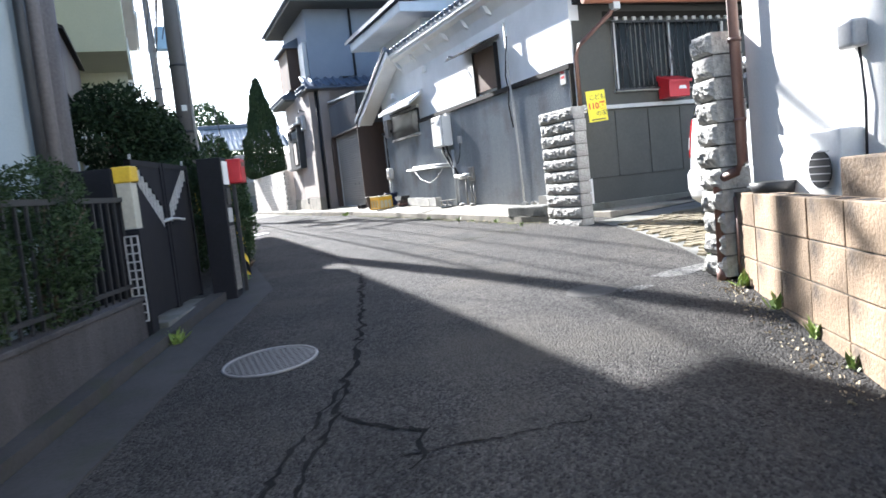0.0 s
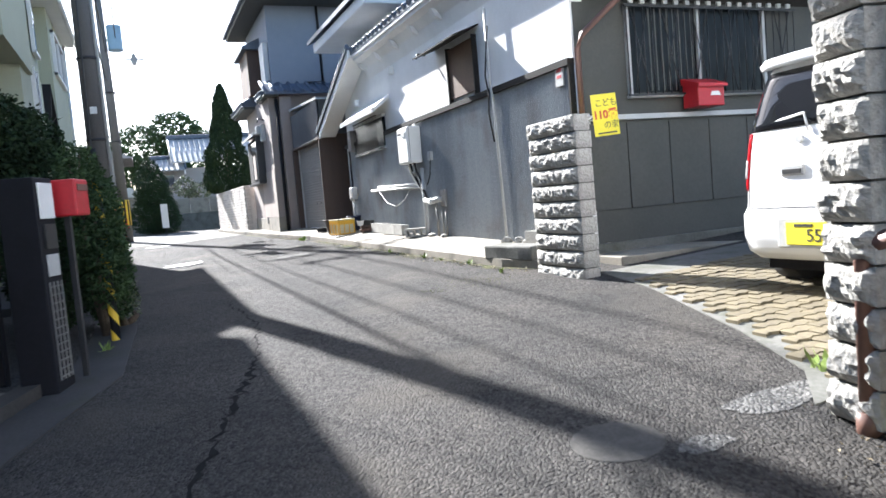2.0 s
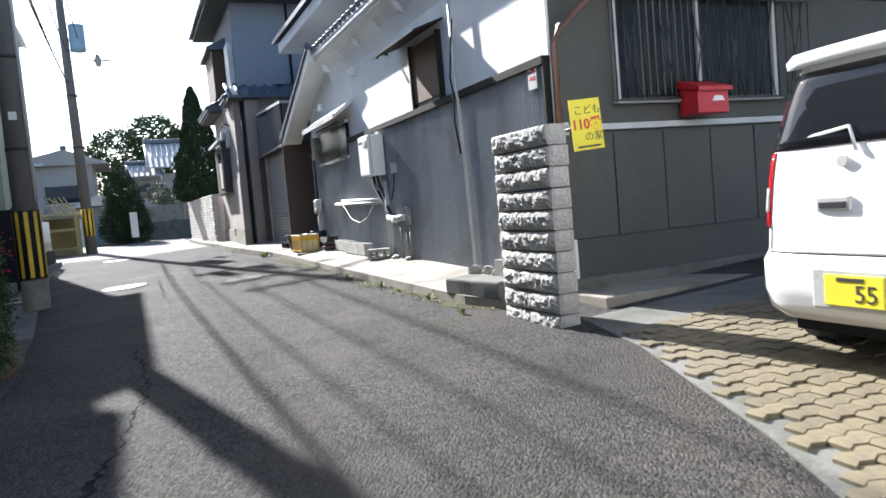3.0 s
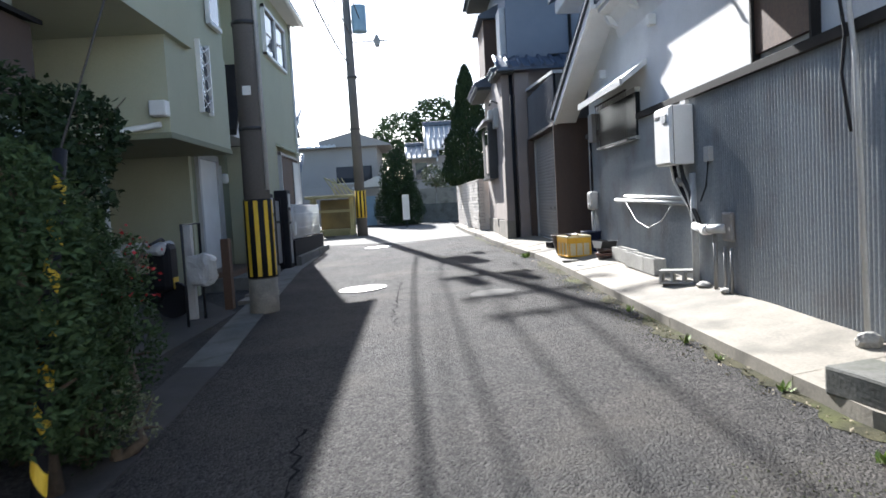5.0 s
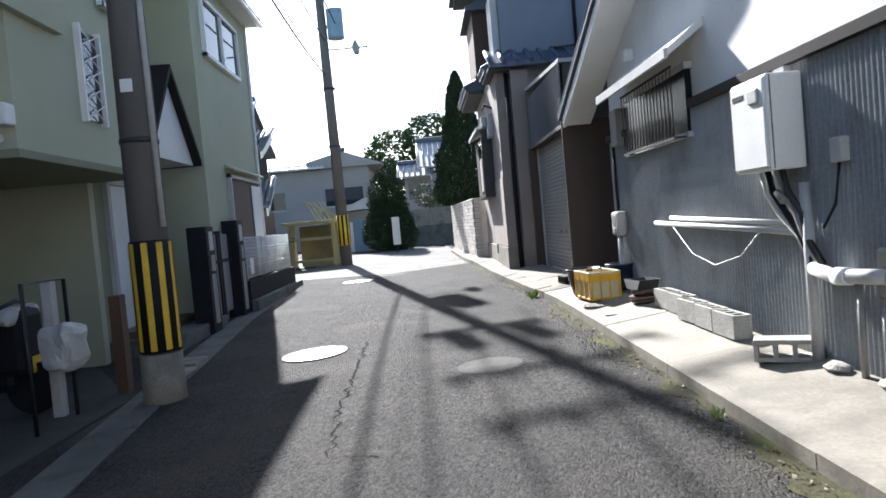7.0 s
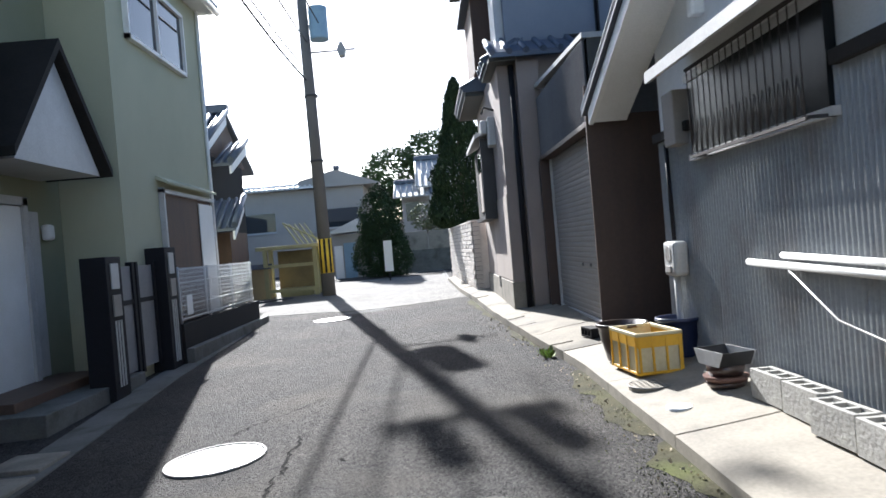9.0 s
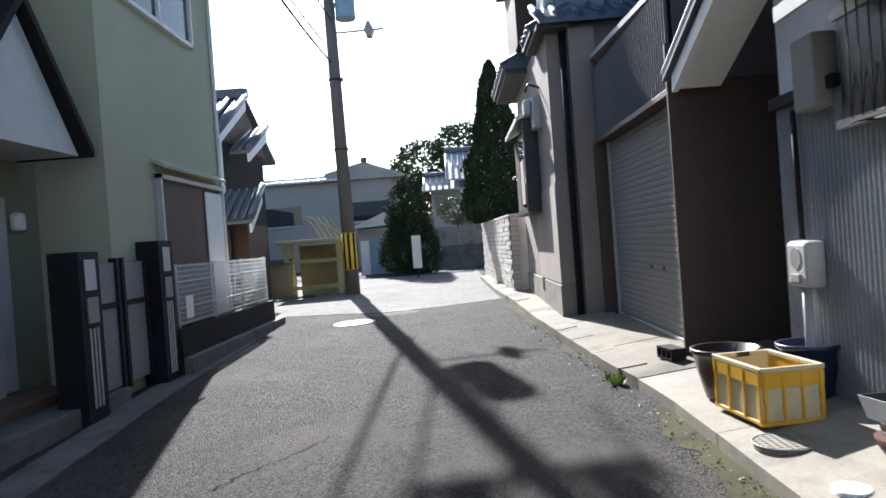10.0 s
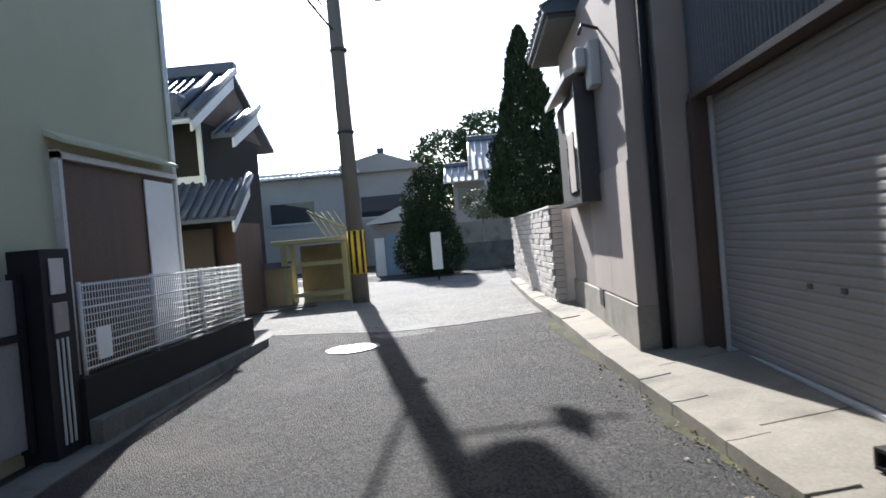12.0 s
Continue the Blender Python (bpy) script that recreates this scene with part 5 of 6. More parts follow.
shrub("garden_bush", "scraggly bush above a garden wall", [(3.7, 43.6, 3.6, 0.6, 0.5, 0.6), (4.4, 43.6, 3.3, 0.7, 0.5, 0.5)], 1600, 0.08, M_PALELEAF, 62, trunk=(4.0, 43.6, 1.2))
shrub("tall_tree", "tall broadleaf tree behind the far houses", [(2.0, 66, 7.8, 2.6, 2.4, 2.2), (4.6, 66, 9.0, 2.2, 2.2, 2.0), (0.0, 66, 6.2, 2.0, 2.0, 1.8), (6.0, 66, 7.5, 2.2, 2.2, 2.2), (3.4, 66, 6.0, 2.5, 2.0, 2.0)], 11000, 0.2, M_LEAF, 63, "tree", trunk=(3.0, 66, 1.0))

# cypress behind the brick wall: a tapering column of upright sprays
cyp = thing("cypress", 4.98, 34.0, 1.1, label="tall dark columnar cypress above a brick wall", category="tree")
part("trunk", T([(5.0, 34.0, 0.9), (4.98, 34.0, 3.0), (4.98, 34.0, 6.9)], 0.1, 8, 0.02), M_BARK, cyp)
rng = random.Random(77)


def cyp_pick():
    while True:
        h = rng.random() ** 1.15
        a = rng.uniform(0, 2 * math.pi)
        rad = 1.12 * (1 - h) ** 0.66 * min(1.0, 0.6 + h * 5)
        rad *= (0.72 + 0.28 * rng.random()) * (1 + 0.3 * noise.noise((math.cos(a) * 1.6, math.sin(a) * 1.6, h * 7)))
        if noise.noise((math.cos(a) * 2.4 + 9, math.sin(a) * 2.4, h * 9)) > -0.5:
            return (4.98 + rad * math.cos(a), 34.0 + rad * math.sin(a), 2.75 + 4.55 * h)


bm = bmesh.new()
for _ in range(30000):
    c = Vector(cyp_pick())
    s = rng.uniform(0.03, 0.075)
    d = Vector((rng.gauss(0, 0.35), rng.gauss(0, 0.35), 1)).normalized()
    w = d.cross(Vector((rng.gauss(0, 1), rng.gauss(0, 1), 0.1))).normalized() * s * 0.4
    a, b, l, r = bm.verts.new(c), bm.verts.new(c + d * s * 2.0), bm.verts.new(c + d * s + w), bm.verts.new(c + d * s - w)
    bm.faces.new((a, l, b))
    bm.faces.new((a, b, r))
part("crown", bm, M_LEAF_D, cyp)

# ---- things on the right apron ----
heater = thing("water_heater", 5.86, 14.2, 2.35, label="white gas water heater box on the siding with its pipes", category="water heater")
part("case", B(5.72, 5.96, 13.9, 14.42, 2.35, 2.98, 0.015), M_WHITE, heater)
part("front_cover", B(5.705, 5.722, 13.92, 14.40, 2.37, 2.96, 0.008), M_WHITE, heater)
part("vent_slot", B(5.70, 5.71, 14.2, 14.36, 2.86, 2.89), M_BLACK, heater)
part("exhaust", B(5.69, 5.71, 13.98, 14.12, 2.8, 2.9, 0.01), M_PVC, heater)
part("seam", B(5.74, 5.745, 13.893, 13.9, 2.36, 2.97), M_DARKMETAL, heater)
part("bracket", B(5.95, 6.0, 14.1, 14.25, 2.98, 3.06), M_PVC, heater)
for i, (y, m2) in enumerate(((14.32, M_WHITE), (14.22, M_BLACK), (14.1, M_PVC), (14.02, M_DARKMETAL))):
    part("hose", T([(5.85, y, 2.36), (5.87, y - 0.02, 2.2), (5.9, y - 0.12, 2.05), (5.92, 14.0 - i * 0.03, 1.9), (5.93, 13.9 - i * 0.05, 1.72)], 0.018 + 0.006 * (i % 2), 8), m2, heater)
part("valve", T([(5.85, 14.1, 2.2), (5.85, 14.02, 2.14)], 0.03, 8), M_IRON, heater)
part("loop_cable", T([(5.93, 16.4, 1.95), (5.92, 15.9, 1.7), (5.92, 15.4, 1.62), (5.92, 14.9, 1.72), (5.93, 14.5, 1.95)], 0.006, 6), M_PVC, heater)

pipes = thing("wall_pipes", 5.95, 15.2, 1.1, label="grey wall pipes with a standpipe and elbow", category="pipe")
part("pipe", T([(5.94, 16.95, 1.99), (5.94, 14.0, 1.92)], 0.024, 10), M_PVC, pipes)
part("pipe", T([(5.95, 16.5, 2.04), (5.95, 14.0, 1.98)], 0.02, 10), M_WHITE, pipes)
part("standpipe", T([(5.93, 13.88, apron_z(5.93, 13.9) - 0.02), (5.93, 13.9, 2.25)], 0.035, 12), M_PVC, pipes)
part("elbow", T([(5.92, 13.84, 1.69), (5.9, 13.6, 1.66), (5.9, 13.25, 1.68), (5.95, 13.15, 1.68)], 0.045, 12), M_PVC, pipes)
part("joint", T([(5.9, 13.55, 1.66), (5.9, 13.42, 1.67)], 0.055, 12), M_WHITE, pipes)
part("meter_box", B(5.94, 5.99, 13.03, 13.24, 1.56, 1.84, 0.02), M_SHUTTER, pipes)
part("switch_box", B(5.93, 5.99, 13.48, 13.6, 2.35, 2.5, 0.01), M_PVC, pipes)
part("cable", T([(5.96, 13.55, 2.35), (5.95, 13.6, 2.1), (5.95, 13.75, 1.95)], 0.01, 6), M_BLACK, pipes)
part("stub_pipe", T([(5.94, 13.4, apron_z(5.94, 13.4) - 0.02), (5.94, 13.4, 1.62)], 0.022, 8), M_IRON, pipes)
for y in (13.05, 13.2):
    part("stub_pipe", T([(5.95, y, apron_z(5.95, y) - 0.02), (5.95, y, 1.5)], 0.016, 8), M_IRON, pipes)

meter = thing("electric_meter", 5.92, 18.3, 1.8, label="pale electric meter box on a pipe", category="meter")
part("box", B(5.86, 5.99, 18.18, 18.46, 1.84, 2.14, 0.03), M_PVC, meter)
part("dial", T([(5.855, 18.32, 2.03), (5.865, 18.32, 2.03)], 0.07, 18), M_IRON, meter)
part("switch", B(5.845, 5.862, 18.26, 18.38, 1.87, 1.93, 0.008), M_SHUTTER, meter)
part("conduit", T([(5.93, 18.35, apron_z(5.93, 18.35) - 0.02), (5.93, 18.35, 1.85)], 0.03, 8), M_PVC, meter)
part("cable", T([(5.95, 18.4, 2.15), (5.95, 18.42, 3.0)], 0.02, 8), M_BLACK, meter)


def az(x, y):
    return apron_z(x, y) + 0.002


# hollow concrete blocks
def hollow_block(x, y, turn, label, lay=False, material=M_CBLOCK):
    """A concrete block 0.39 x 0.15 x 0.19 with three cores; its length runs along y before the turn."""
    z = az(x, y)
    ob = thing("concrete_block", x, y, z, turn, label, "concrete block", "concrete blocks")
    bm = bmesh.new()
    L, W, H, t = 0.39, 0.15, 0.19, 0.03
    box(bm, -W / 2, -W / 2 + t, -L / 2, L / 2, 0, H, 0.003)
    box(bm, W / 2 - t, W / 2, -L / 2, L / 2, 0, H, 0.003)
    for k in range(4):
        yy = -L / 2 + k * (L - t) / 3
        box(bm, -W / 2 + t, W / 2 - t, yy, yy + t, 0, H - 0.002)
    if lay:
        bmesh.ops.transform(bm, matrix=pose(0, 0, W / 2, 0, 90, 0), verts=bm.verts)
        bmesh.ops.transform(bm, matrix=pose(-H / 2, 0, 0), verts=bm.verts)
    p = part("block", bm, material)
    p.parent = ob
    return ob


for k in range(5):
    hollow_block(5.83 + (0.05 if k > 2 else 0.0), 14.95 + 0.405 * k, (1, -1, 2, 0, 1)[k], "grey hollow concrete block standing in a row by the siding")
hollow_block(5.80, 14.05, 62, "hollow concrete block lying flat on its side", True)
hollow_block(5.93, 10.1, 8, "mossy hollow concrete block against the siding")
small = hollow_block(5.5, 19.98, 10, "small dark concrete block before the shutter", True, M_TRIM)
small.matrix_basis = small.matrix_basis @ Matrix.Diagonal((0.72, 0.72, 0.72, 1))
for x, y, sx, sy, sz in ((5.86, 10.85, 0.08, 0.08, 0.06), (5.92, 10.6, 0.07, 0.08, 0.06), (5.9, 13.62, 0.07, 0.1, 0.035), (5.93, 13.15, 0.06, 0.08, 0.03), (5.88, 10.35, 0.06, 0.07, 0.05)):
    bm = bmesh.new()
    bmesh.ops.create_icosphere(bm, subdivisions=2, radius=1)
    for v in bm.verts:
        v.co = Vector((v.co.x * sx, v.co.y * sy, v.co.z * sz)) * (1 + 0.3 * noise.noise(v.co * 1.7 + Vector((x * 9, y, 0)))) + Vector((x, y, az(x, y) + sz * 0.6))
    tagged(part("stone", bm, M_STONE), "small loose stone on the apron by the wall", "stone", "loose stones")
# kerb stone by the pillar
st = thing("kerb_stone", 5.5, 9.85, 0.9, 12, "long dark weathered stone lying on the apron", "stone")
bm = B(-0.16, 0.16, -0.45, 0.45, 0, 0.17, 0.02)
bmesh.ops.subdivide_edges(bm, edges=bm.edges[:], cuts=3, use_grid_fill=True)
for v in bm.verts:
    v.co += Vector(noise.noise_vector(v.co * 5)) * 0.012
p = part("stone", bm, M_CONC_DARK)
p.parent = st
st.matrix_basis = pose(5.46, 9.85, az(5.46, 9.6) - 0.02, 0, 0, 10)

# yellow crate
crate = thing("plastic_crate", 5.55, 18.1, 1.1, 8, "yellow plastic storage crate with pale faded sides", "crate")
M_CRATE = mat("yellow_plastic", (0.75, 0.42, 0.02), 0.4, (0.62, 0.33, 0.02), 2.0, 30.0, 0.05)
M_FADED = mat("faded_plastic", (0.62, 0.55, 0.36), 0.5, (0.5, 0.43, 0.25), 2.0, 30.0, 0.05)
cz = az(5.55, 18.1)
crate.matrix_basis = pose(5.53, 18.12, cz, 0, 0, 6)


def CP(name, bm, m, label=""):
    p = part(name, bm, m)
    p.parent = crate
    if label:
        p["label"] = label
    return p


W, D, H = 0.40, 0.60, 0.34
CP("base", B(-W / 2 + 0.02, W / 2 - 0.02, -D / 2 + 0.02, D / 2 - 0.02, 0.0, 0.02), M_CRATE)
for s in (-1, 1):
    CP("side", B(s * (W / 2 - 0.012), s * (W / 2 - 0.024), -D / 2 + 0.02, D / 2 - 0.02, 0.01, H - 0.02), M_FADED if s < 0 else M_CRATE)
    CP("end", B(-W / 2 + 0.024, W / 2 - 0.024, s * (D / 2 - 0.012), s * (D / 2 - 0.024), 0.01, H - 0.02), M_FADED)
    CP("rim", B(s * W / 2, s * (W / 2 - 0.03), -D / 2, D / 2, H - 0.03, H, 0.006), M_FADED)
    CP("rim", B(-W / 2, W / 2, s * D / 2, s * (D / 2 - 0.03), H - 0.03, H - 0.001, 0.006), M_FADED)
    CP("rim_skirt", B(s * (W / 2 - 0.002), s * (W / 2 - 0.012), -D / 2 + 0.01, D / 2 - 0.01, H - 0.11, H - 0.03), M_CRATE)
    CP("rim_skirt", B(-W / 2 + 0.01, W / 2 - 0.01, s * (D / 2 - 0.002), s * (D / 2 - 0.012), H - 0.12, H - 0.03), M_CRATE)
    for u in (-0.5, 0.5, -0.17, 0.17):
        CP("rib", B(u * (W - 0.06) - 0.008, u * (W - 0.06) + 0.008, s * (D / 2 - 0.013), s * (D / 2 + 0.002), 0.0, H - 0.03), M_CRATE)
        CP("rib", B(s * (W / 2 - 0.013), s * (W / 2 + 0.002), u * (D - 0.06) - 0.008, u * (D - 0.06) + 0.008, 0.0, H - 0.03), M_CRATE)
CP("bottom_rim", B(-W / 2, W / 2, -D / 2, D / 2, 0.0, 0.025, 0.006), M_CRATE)


def pot(x, y, r, h, material, label, turn=0, soil=True):
    z = az(x, y)
    ob = thing("plant_pot", x, y, z, turn, label, "plant pot", "plant pots")
    bm = bmesh.new()
    prof = ((r * 0.68, 0), (r * 0.9, h * 0.55), (r, h * 0.9), (r * 1.08, h * 0.92), (r * 1.08, h), (r * 0.96, h), (r * 0.9, h * 0.8), (0.001, h * 0.78))
    rings = [[bm.verts.new((a * math.cos(k * math.pi / 12), a * math.sin(k * math.pi / 12), b)) for k in range(24)] for a, b in prof]
    for u, v in zip(rings, rings[1:]):
        for k in range(24):
            bm.faces.new((u[k], u[(k + 1) % 24], v[(k + 1) % 24], v[k])).smooth = True
    p = part("pot", bm, material)
    p.parent = ob
    return ob


M_POTBROWN = mat("brown_glaze", (0.055, 0.03, 0.022), 0.35, (0.035, 0.02, 0.015), 3.0, 30.0, 0.05, coat=0.3)
M_POTBLUE = mat("navy_glaze", (0.02, 0.03, 0.08), 0.35, (0.015, 0.02, 0.05), 3.0, 30.0, 0.05, coat=0.3)
pot(5.48, 18.62, 0.22, 0.34, M_POTBROWN, "empty dark brown glazed plant pot behind a crate")
pot(5.9, 18.3, 0.19, 0.34, M_POTBLUE, "dark navy plant pot by the siding")
tray = thing("planter_tray", 5.82, 16.85, 1.1, 0, "dark rectangular planter tray on stacked saucers", "planter")
tz = az(5.82, 16.85)
tray.matrix_basis = pose(5.80, 17.15, tz, 0, 0, 10) @ Matrix.Diagonal((0.72, 0.72, 0.8, 1))
for k, (w, h0, h1, m2) in enumerate(((0.2, 0.0, 0.05, M_POTBROWN), (0.22, 0.05, 0.1, M_COPPER), (0.19, 0.1, 0.2, M_POTBROWN))):
    p = part("saucer", T([(0, 0, h0), (0, 0, h1)], w - 0.03, 20, w), m2)
    p.parent = tray
p = part("tray", P([(-0.17, 0.2), (0.17, 0.2), (0.25, 0.33), (0.24, 0.33), (0.16, 0.22), (-0.16, 0.22), (-0.24, 0.33), (-0.25, 0.33)], "x", -0.17, 0.17), M_DARKMETAL)
p.parent = tray
for s in (-1, 1):
    p = part("tray_end", P([(-0.17, 0.2), (0.17, 0.2), (0.25, 0.33), (-0.25, 0.33)], "x", s * 0.17, s * 0.18), M_PVC)
    p.parent = tray


# ---- covers in the road and apron ----
def cover(x, y, r, z, material, label, grid=True):
    ob = thing("manhole_cover", x, y, z, 0, label, "manhole cover", "manhole covers")
    nx = (ground_z(x + 0.3, y) - ground_z(x - 0.3, y)) / 0.6 if r > 0.2 else 0.0
    ny = (ground_z(x, y + 0.3) - ground_z(x, y - 0.3)) / 0.6 if r > 0.2 else 0.0
    ob.matrix_basis = pose(x, y, z, math.degrees(math.atan(ny)), -math.degrees(math.atan(nx)), 0)
    p = part("disc", T([(0, 0, -0.05), (0, 0, 0.006)], r, 40), material)
    p.parent = ob
    if not grid and material is not M_STEEL:
        return ob
    ring = bmesh.new()
    tube(ring, [(r * 1.02 * math.cos(k * math.pi / 24), r * 1.02 * math.sin(k * math.pi / 24), 0.006) for k in range(49)], r * 0.035, 6)
    p = part("rim", ring, M_IRON)
    p.parent = ob
    if grid:
        n = int(r / 0.045)
        for i in range(-n, n + 1):
            w = math.sqrt(max(0, (r * 0.93) ** 2 - (i * 0.042) ** 2))
            if w > 0.03:
                g = part("tread", B(i * 0.042 - 0.009, i * 0.042 + 0.009, -w, w, 0.005, 0.010), material)
                g.parent = ob
                g = part("tread", B(-w, w, i * 0.042 - 0.009, i * 0.042 + 0.009, 0.005, 0.0095), material)
                g.parent = ob
    return ob


M_DULL = mat("dull_cover", (0.10, 0.095, 0.086), 0.9, (0.055, 0.052, 0.048), 3.0, 60.0, 0.6, grime=(0.04, 0.038, 0.035, 4.0, 0.7), gloss=0.2)
M_STEEL = mat("worn_steel", (0.62, 0.61, 0.58), 0.35, (0.45, 0.44, 0.42), 3.0, 40.0, 0.1, metal=0.8)
cover(2.05, 17.5, 0.36, ground_z(2.05, 17.5), M_STEEL, "bright worn steel manhole cover in the asphalt")
cover(1.76, 26.36, 0.36, ground_z(1.76, 26.36), M_STEEL, "bright worn steel manhole cover in the asphalt", False)
cover(0.62, 5.2, 0.33, ground_z(0.62, 5.2), M_IRON_DARK, "grey cast iron manhole cover with a grid tread")
cover(3.92, 15.77, 0.3, ground_z(3.92, 15.77) - 0.004, M_DULL, "dull round manhole cover in the asphalt", False)
cover(2.55, 27.9, 0.3, ground_z(2.55, 27.9), M_CONC_DARK, "dull round manhole cover in the asphalt", False)
cover(3.25, 5.0, 0.21, ground_z(3.25, 5.0) - 0.003, M_DULL, "small round concrete cover in the asphalt", False)
cover(5.38, 17.58, 0.16, apron_z(5.38, 17.58) + 0.006, M_CONC, "pale round cover in the apron")
cover(5.365, 16.9, 0.085, apron_z(5.365, 16.9) + 0.006, M_WHITE, "small white round cap in the apron", False)

# ---- sign and letter box on the bay wall ----
def lettering(text, size, m, material, parent, bold=0.0):
    """Raised letters in the built-in font, standing at the pose m (facing its local +z)."""
    cu = bpy.data.curves.new("letters", "FONT")
    cu.body, cu.size, cu.extrude, cu.offset = text, size, 0.0015, bold
    cu.align_x, cu.align_y = "CENTER", "CENTER"
    tmp = bpy.data.objects.new("letters", cu)
    scene.collection.objects.link(tmp)
    bpy.context.view_layer.update()
    me = bpy.data.meshes.new_from_object(tmp.evaluated_get(bpy.context.evaluated_depsgraph_get()))
    bpy.data.objects.remove(tmp)
    me.materials.clear()
    me.materials.append(material)
    me.transform(m)
    ob = new("lettering", me)
    ob.parent = parent
    if parent:
        ob.matrix_parent_inverse = parent.matrix_basis.inverted()
    return ob


M_SIGNY = mat("sign_yellow", (0.80, 0.68, 0.03), 0.5, (0.72, 0.60, 0.03), 2.0, 30.0, 0.02)
M_INK = mat("sign_ink", (0.05, 0.05, 0.04), 0.5)
M_REDINK = mat("sign_red", (0.62, 0.06, 0.02), 0.5)
notice = thing("notice_sign", 6.33, 8.75, 2.3, 0, "yellow notice board with red and black writing by a drain pipe", "sign")
sm = pose(5.985, 8.64, 2.41, 90, -4, -6) @ Matrix.Scale(0.93, 4)      # the sign's face: local x along it, local y up, z towards the lane
part("board", box(bmesh.new(), -0.16, 0.16, -0.235, 0.235, -0.012, 0, 0.003, m=sm), M_SIGNY, notice)
lettering("こども", 0.095, sm @ pose(0.02, 0.13, 0.001), M_INK, notice)
lettering("110番", 0.125, sm @ pose(0.0, 0.0, 0.001), M_REDINK, notice, 0.004)
lettering("の家", 0.095, sm @ pose(0.06, -0.12, 0.001), M_INK, notice)
part("small_print", box(bmesh.new(), -0.12, 0.12, -0.212, -0.195, 0.001, 0.003, m=sm), M_INK, notice)
part("bracket", box(bmesh.new(), -0.02, 0.02, -0.2, 0.2, -0.16, -0.012, m=sm), M_DARKMETAL, notice)
part("bracket_arm", T([(5.95, 8.75, 2.4), (6.03, 9.13, 2.4)], 0.012, 6), M_DARKMETAL, notice)
lbox = thing("letter_box", 7.75, 9.05, 2.45, 0, "red metal letter box under a barred window", "letter box")
part("box", B(7.52, 7.92, 8.92, 9.18, 2.50, 2.78, 0.012), M_RED, lbox)
part("lid", P([(8.88, 2.72), (8.88, 2.76), (9.18, 2.86), (9.18, 2.78)], "x", 7.5, 7.94), M_RED, lbox)
part("flap", P([(7.7, 2.62), (7.86, 2.62), (7.83, 2.67), (7.73, 2.67)], "y", 8.914, 8.92), M_WHITE, lbox, "white mark")


# ---- split stone pillars ----
def split_stone(w, d, h, seed, faces="x"):
    """A stone w along y, d deep along x, h high; its -x side is rough and bulging, top and bottom chamfered towards it."""
    rng = random.Random(seed)
    bm = bmesh.new()
    ny, nz = max(6, int(w / 0.028)), 7
    grid = []
    for i in range(ny + 1):
        col = []
        for k in range(nz + 1):
            u, v = i / ny, k / nz
            edge = min(u, 1 - u, 0.12) / 0.12 * min(v, 1 - v, 0.34) / 0.34
            bulge = 0.05 * edge ** 0.6 * (0.8 + 0.45 * noise.noise((u * w * 9, v * 2.2, seed * 3.7)) + 0.45 * noise.noise((u * w * 26, v * 5, seed * 1.3)))
            if 0 < i < ny and 0 < k < nz:
                bulge += rng.uniform(-0.007, 0.007)
            col.append(bm.verts.new((-bulge, (u - 0.5) * w, v * h)))
        grid.append(col)
    for i in range(ny):
        for k in range(nz):
            bm.faces.new((grid[i][k], grid[i][k + 1], grid[i + 1][k + 1], grid[i + 1][k]))
    back = [bm.verts.new((d, y, z)) for y, z in ((-w / 2, 0), (-w / 2, h), (w / 2, h), (w / 2, 0))]
    bm.faces.new([grid[0][k] for k in range(nz, -1, -1)] + [back[0], back[1]])
    bm.faces.new([grid[ny][k] for k in range(nz + 1)] + [back[2], back[3]])
    bm.faces.new([grid[i][nz] for i in range(ny, -1, -1)] + [back[1], back[2]])
    bm.faces.new([grid[i][0] for i in range(ny + 1)] + [back[3], back[0]])
    bm.faces.new(back)
    bmesh.ops.recalc_face_normals(bm, faces=bm.faces)
    return bm


def pillar(name, x, y, turn, w, d, z0, z1, n, label):
    ob = thing(name, x, y, z0, turn, label, "pillar", "split stone pillars")
    h = (z1 - z0) / n
    p = part("mortar_core", B(0.025, d - 0.02, -w / 2 + 0.03, w / 2 - 0.03, 0, z1 - z0 - 0.01), M_CONC_DARK)
    p.parent = ob
    for i in range(n):
        s = part("stone", split_stone(w - 0.01, d, h - 0.012, i + w * 7), M_STONE)
        s.parent = ob
        s.location = (random.uniform(-0.006, 0.006), random.uniform(-0.006, 0.006), i * h)
    return ob


pillar("gate_pillar", 5.35, 8.74, 0, 0.92, 0.18, 0.70, 2.40, 10, "stack of rough split grey stones at the parking place")
pillar("gate_pillar", 4.13, 4.49, -12, 0.30, 0.25, 0.55, 2.47, 11, "tall gate pillar of rough split grey stones")

# ---- block wall before the white house ----
bw = thing("block_wall", 3.6, 3.3, 0.4, 0, "warm brown concrete block wall with dark stains and open top", "wall", kind="structure")
bm4 = pose(4.22, 4.36, 0, 0, 0, -29.2)      # y runs back along the wall when negative
part("mortar", B(0.012, 0.14, -6.0, 0, 0.0, 1.205, m=bm4), M_CONC_DARK, bw)
blk = bmesh.new()
box(blk, 0, 0.15, 0.004, 0.494, 0.004, 0.245, 0.006)
blk_me = bpy.data.meshes.new("block")
blk.to_mesh(blk_me)
blk.free()
blk_me.materials.append(M_BLOCK)
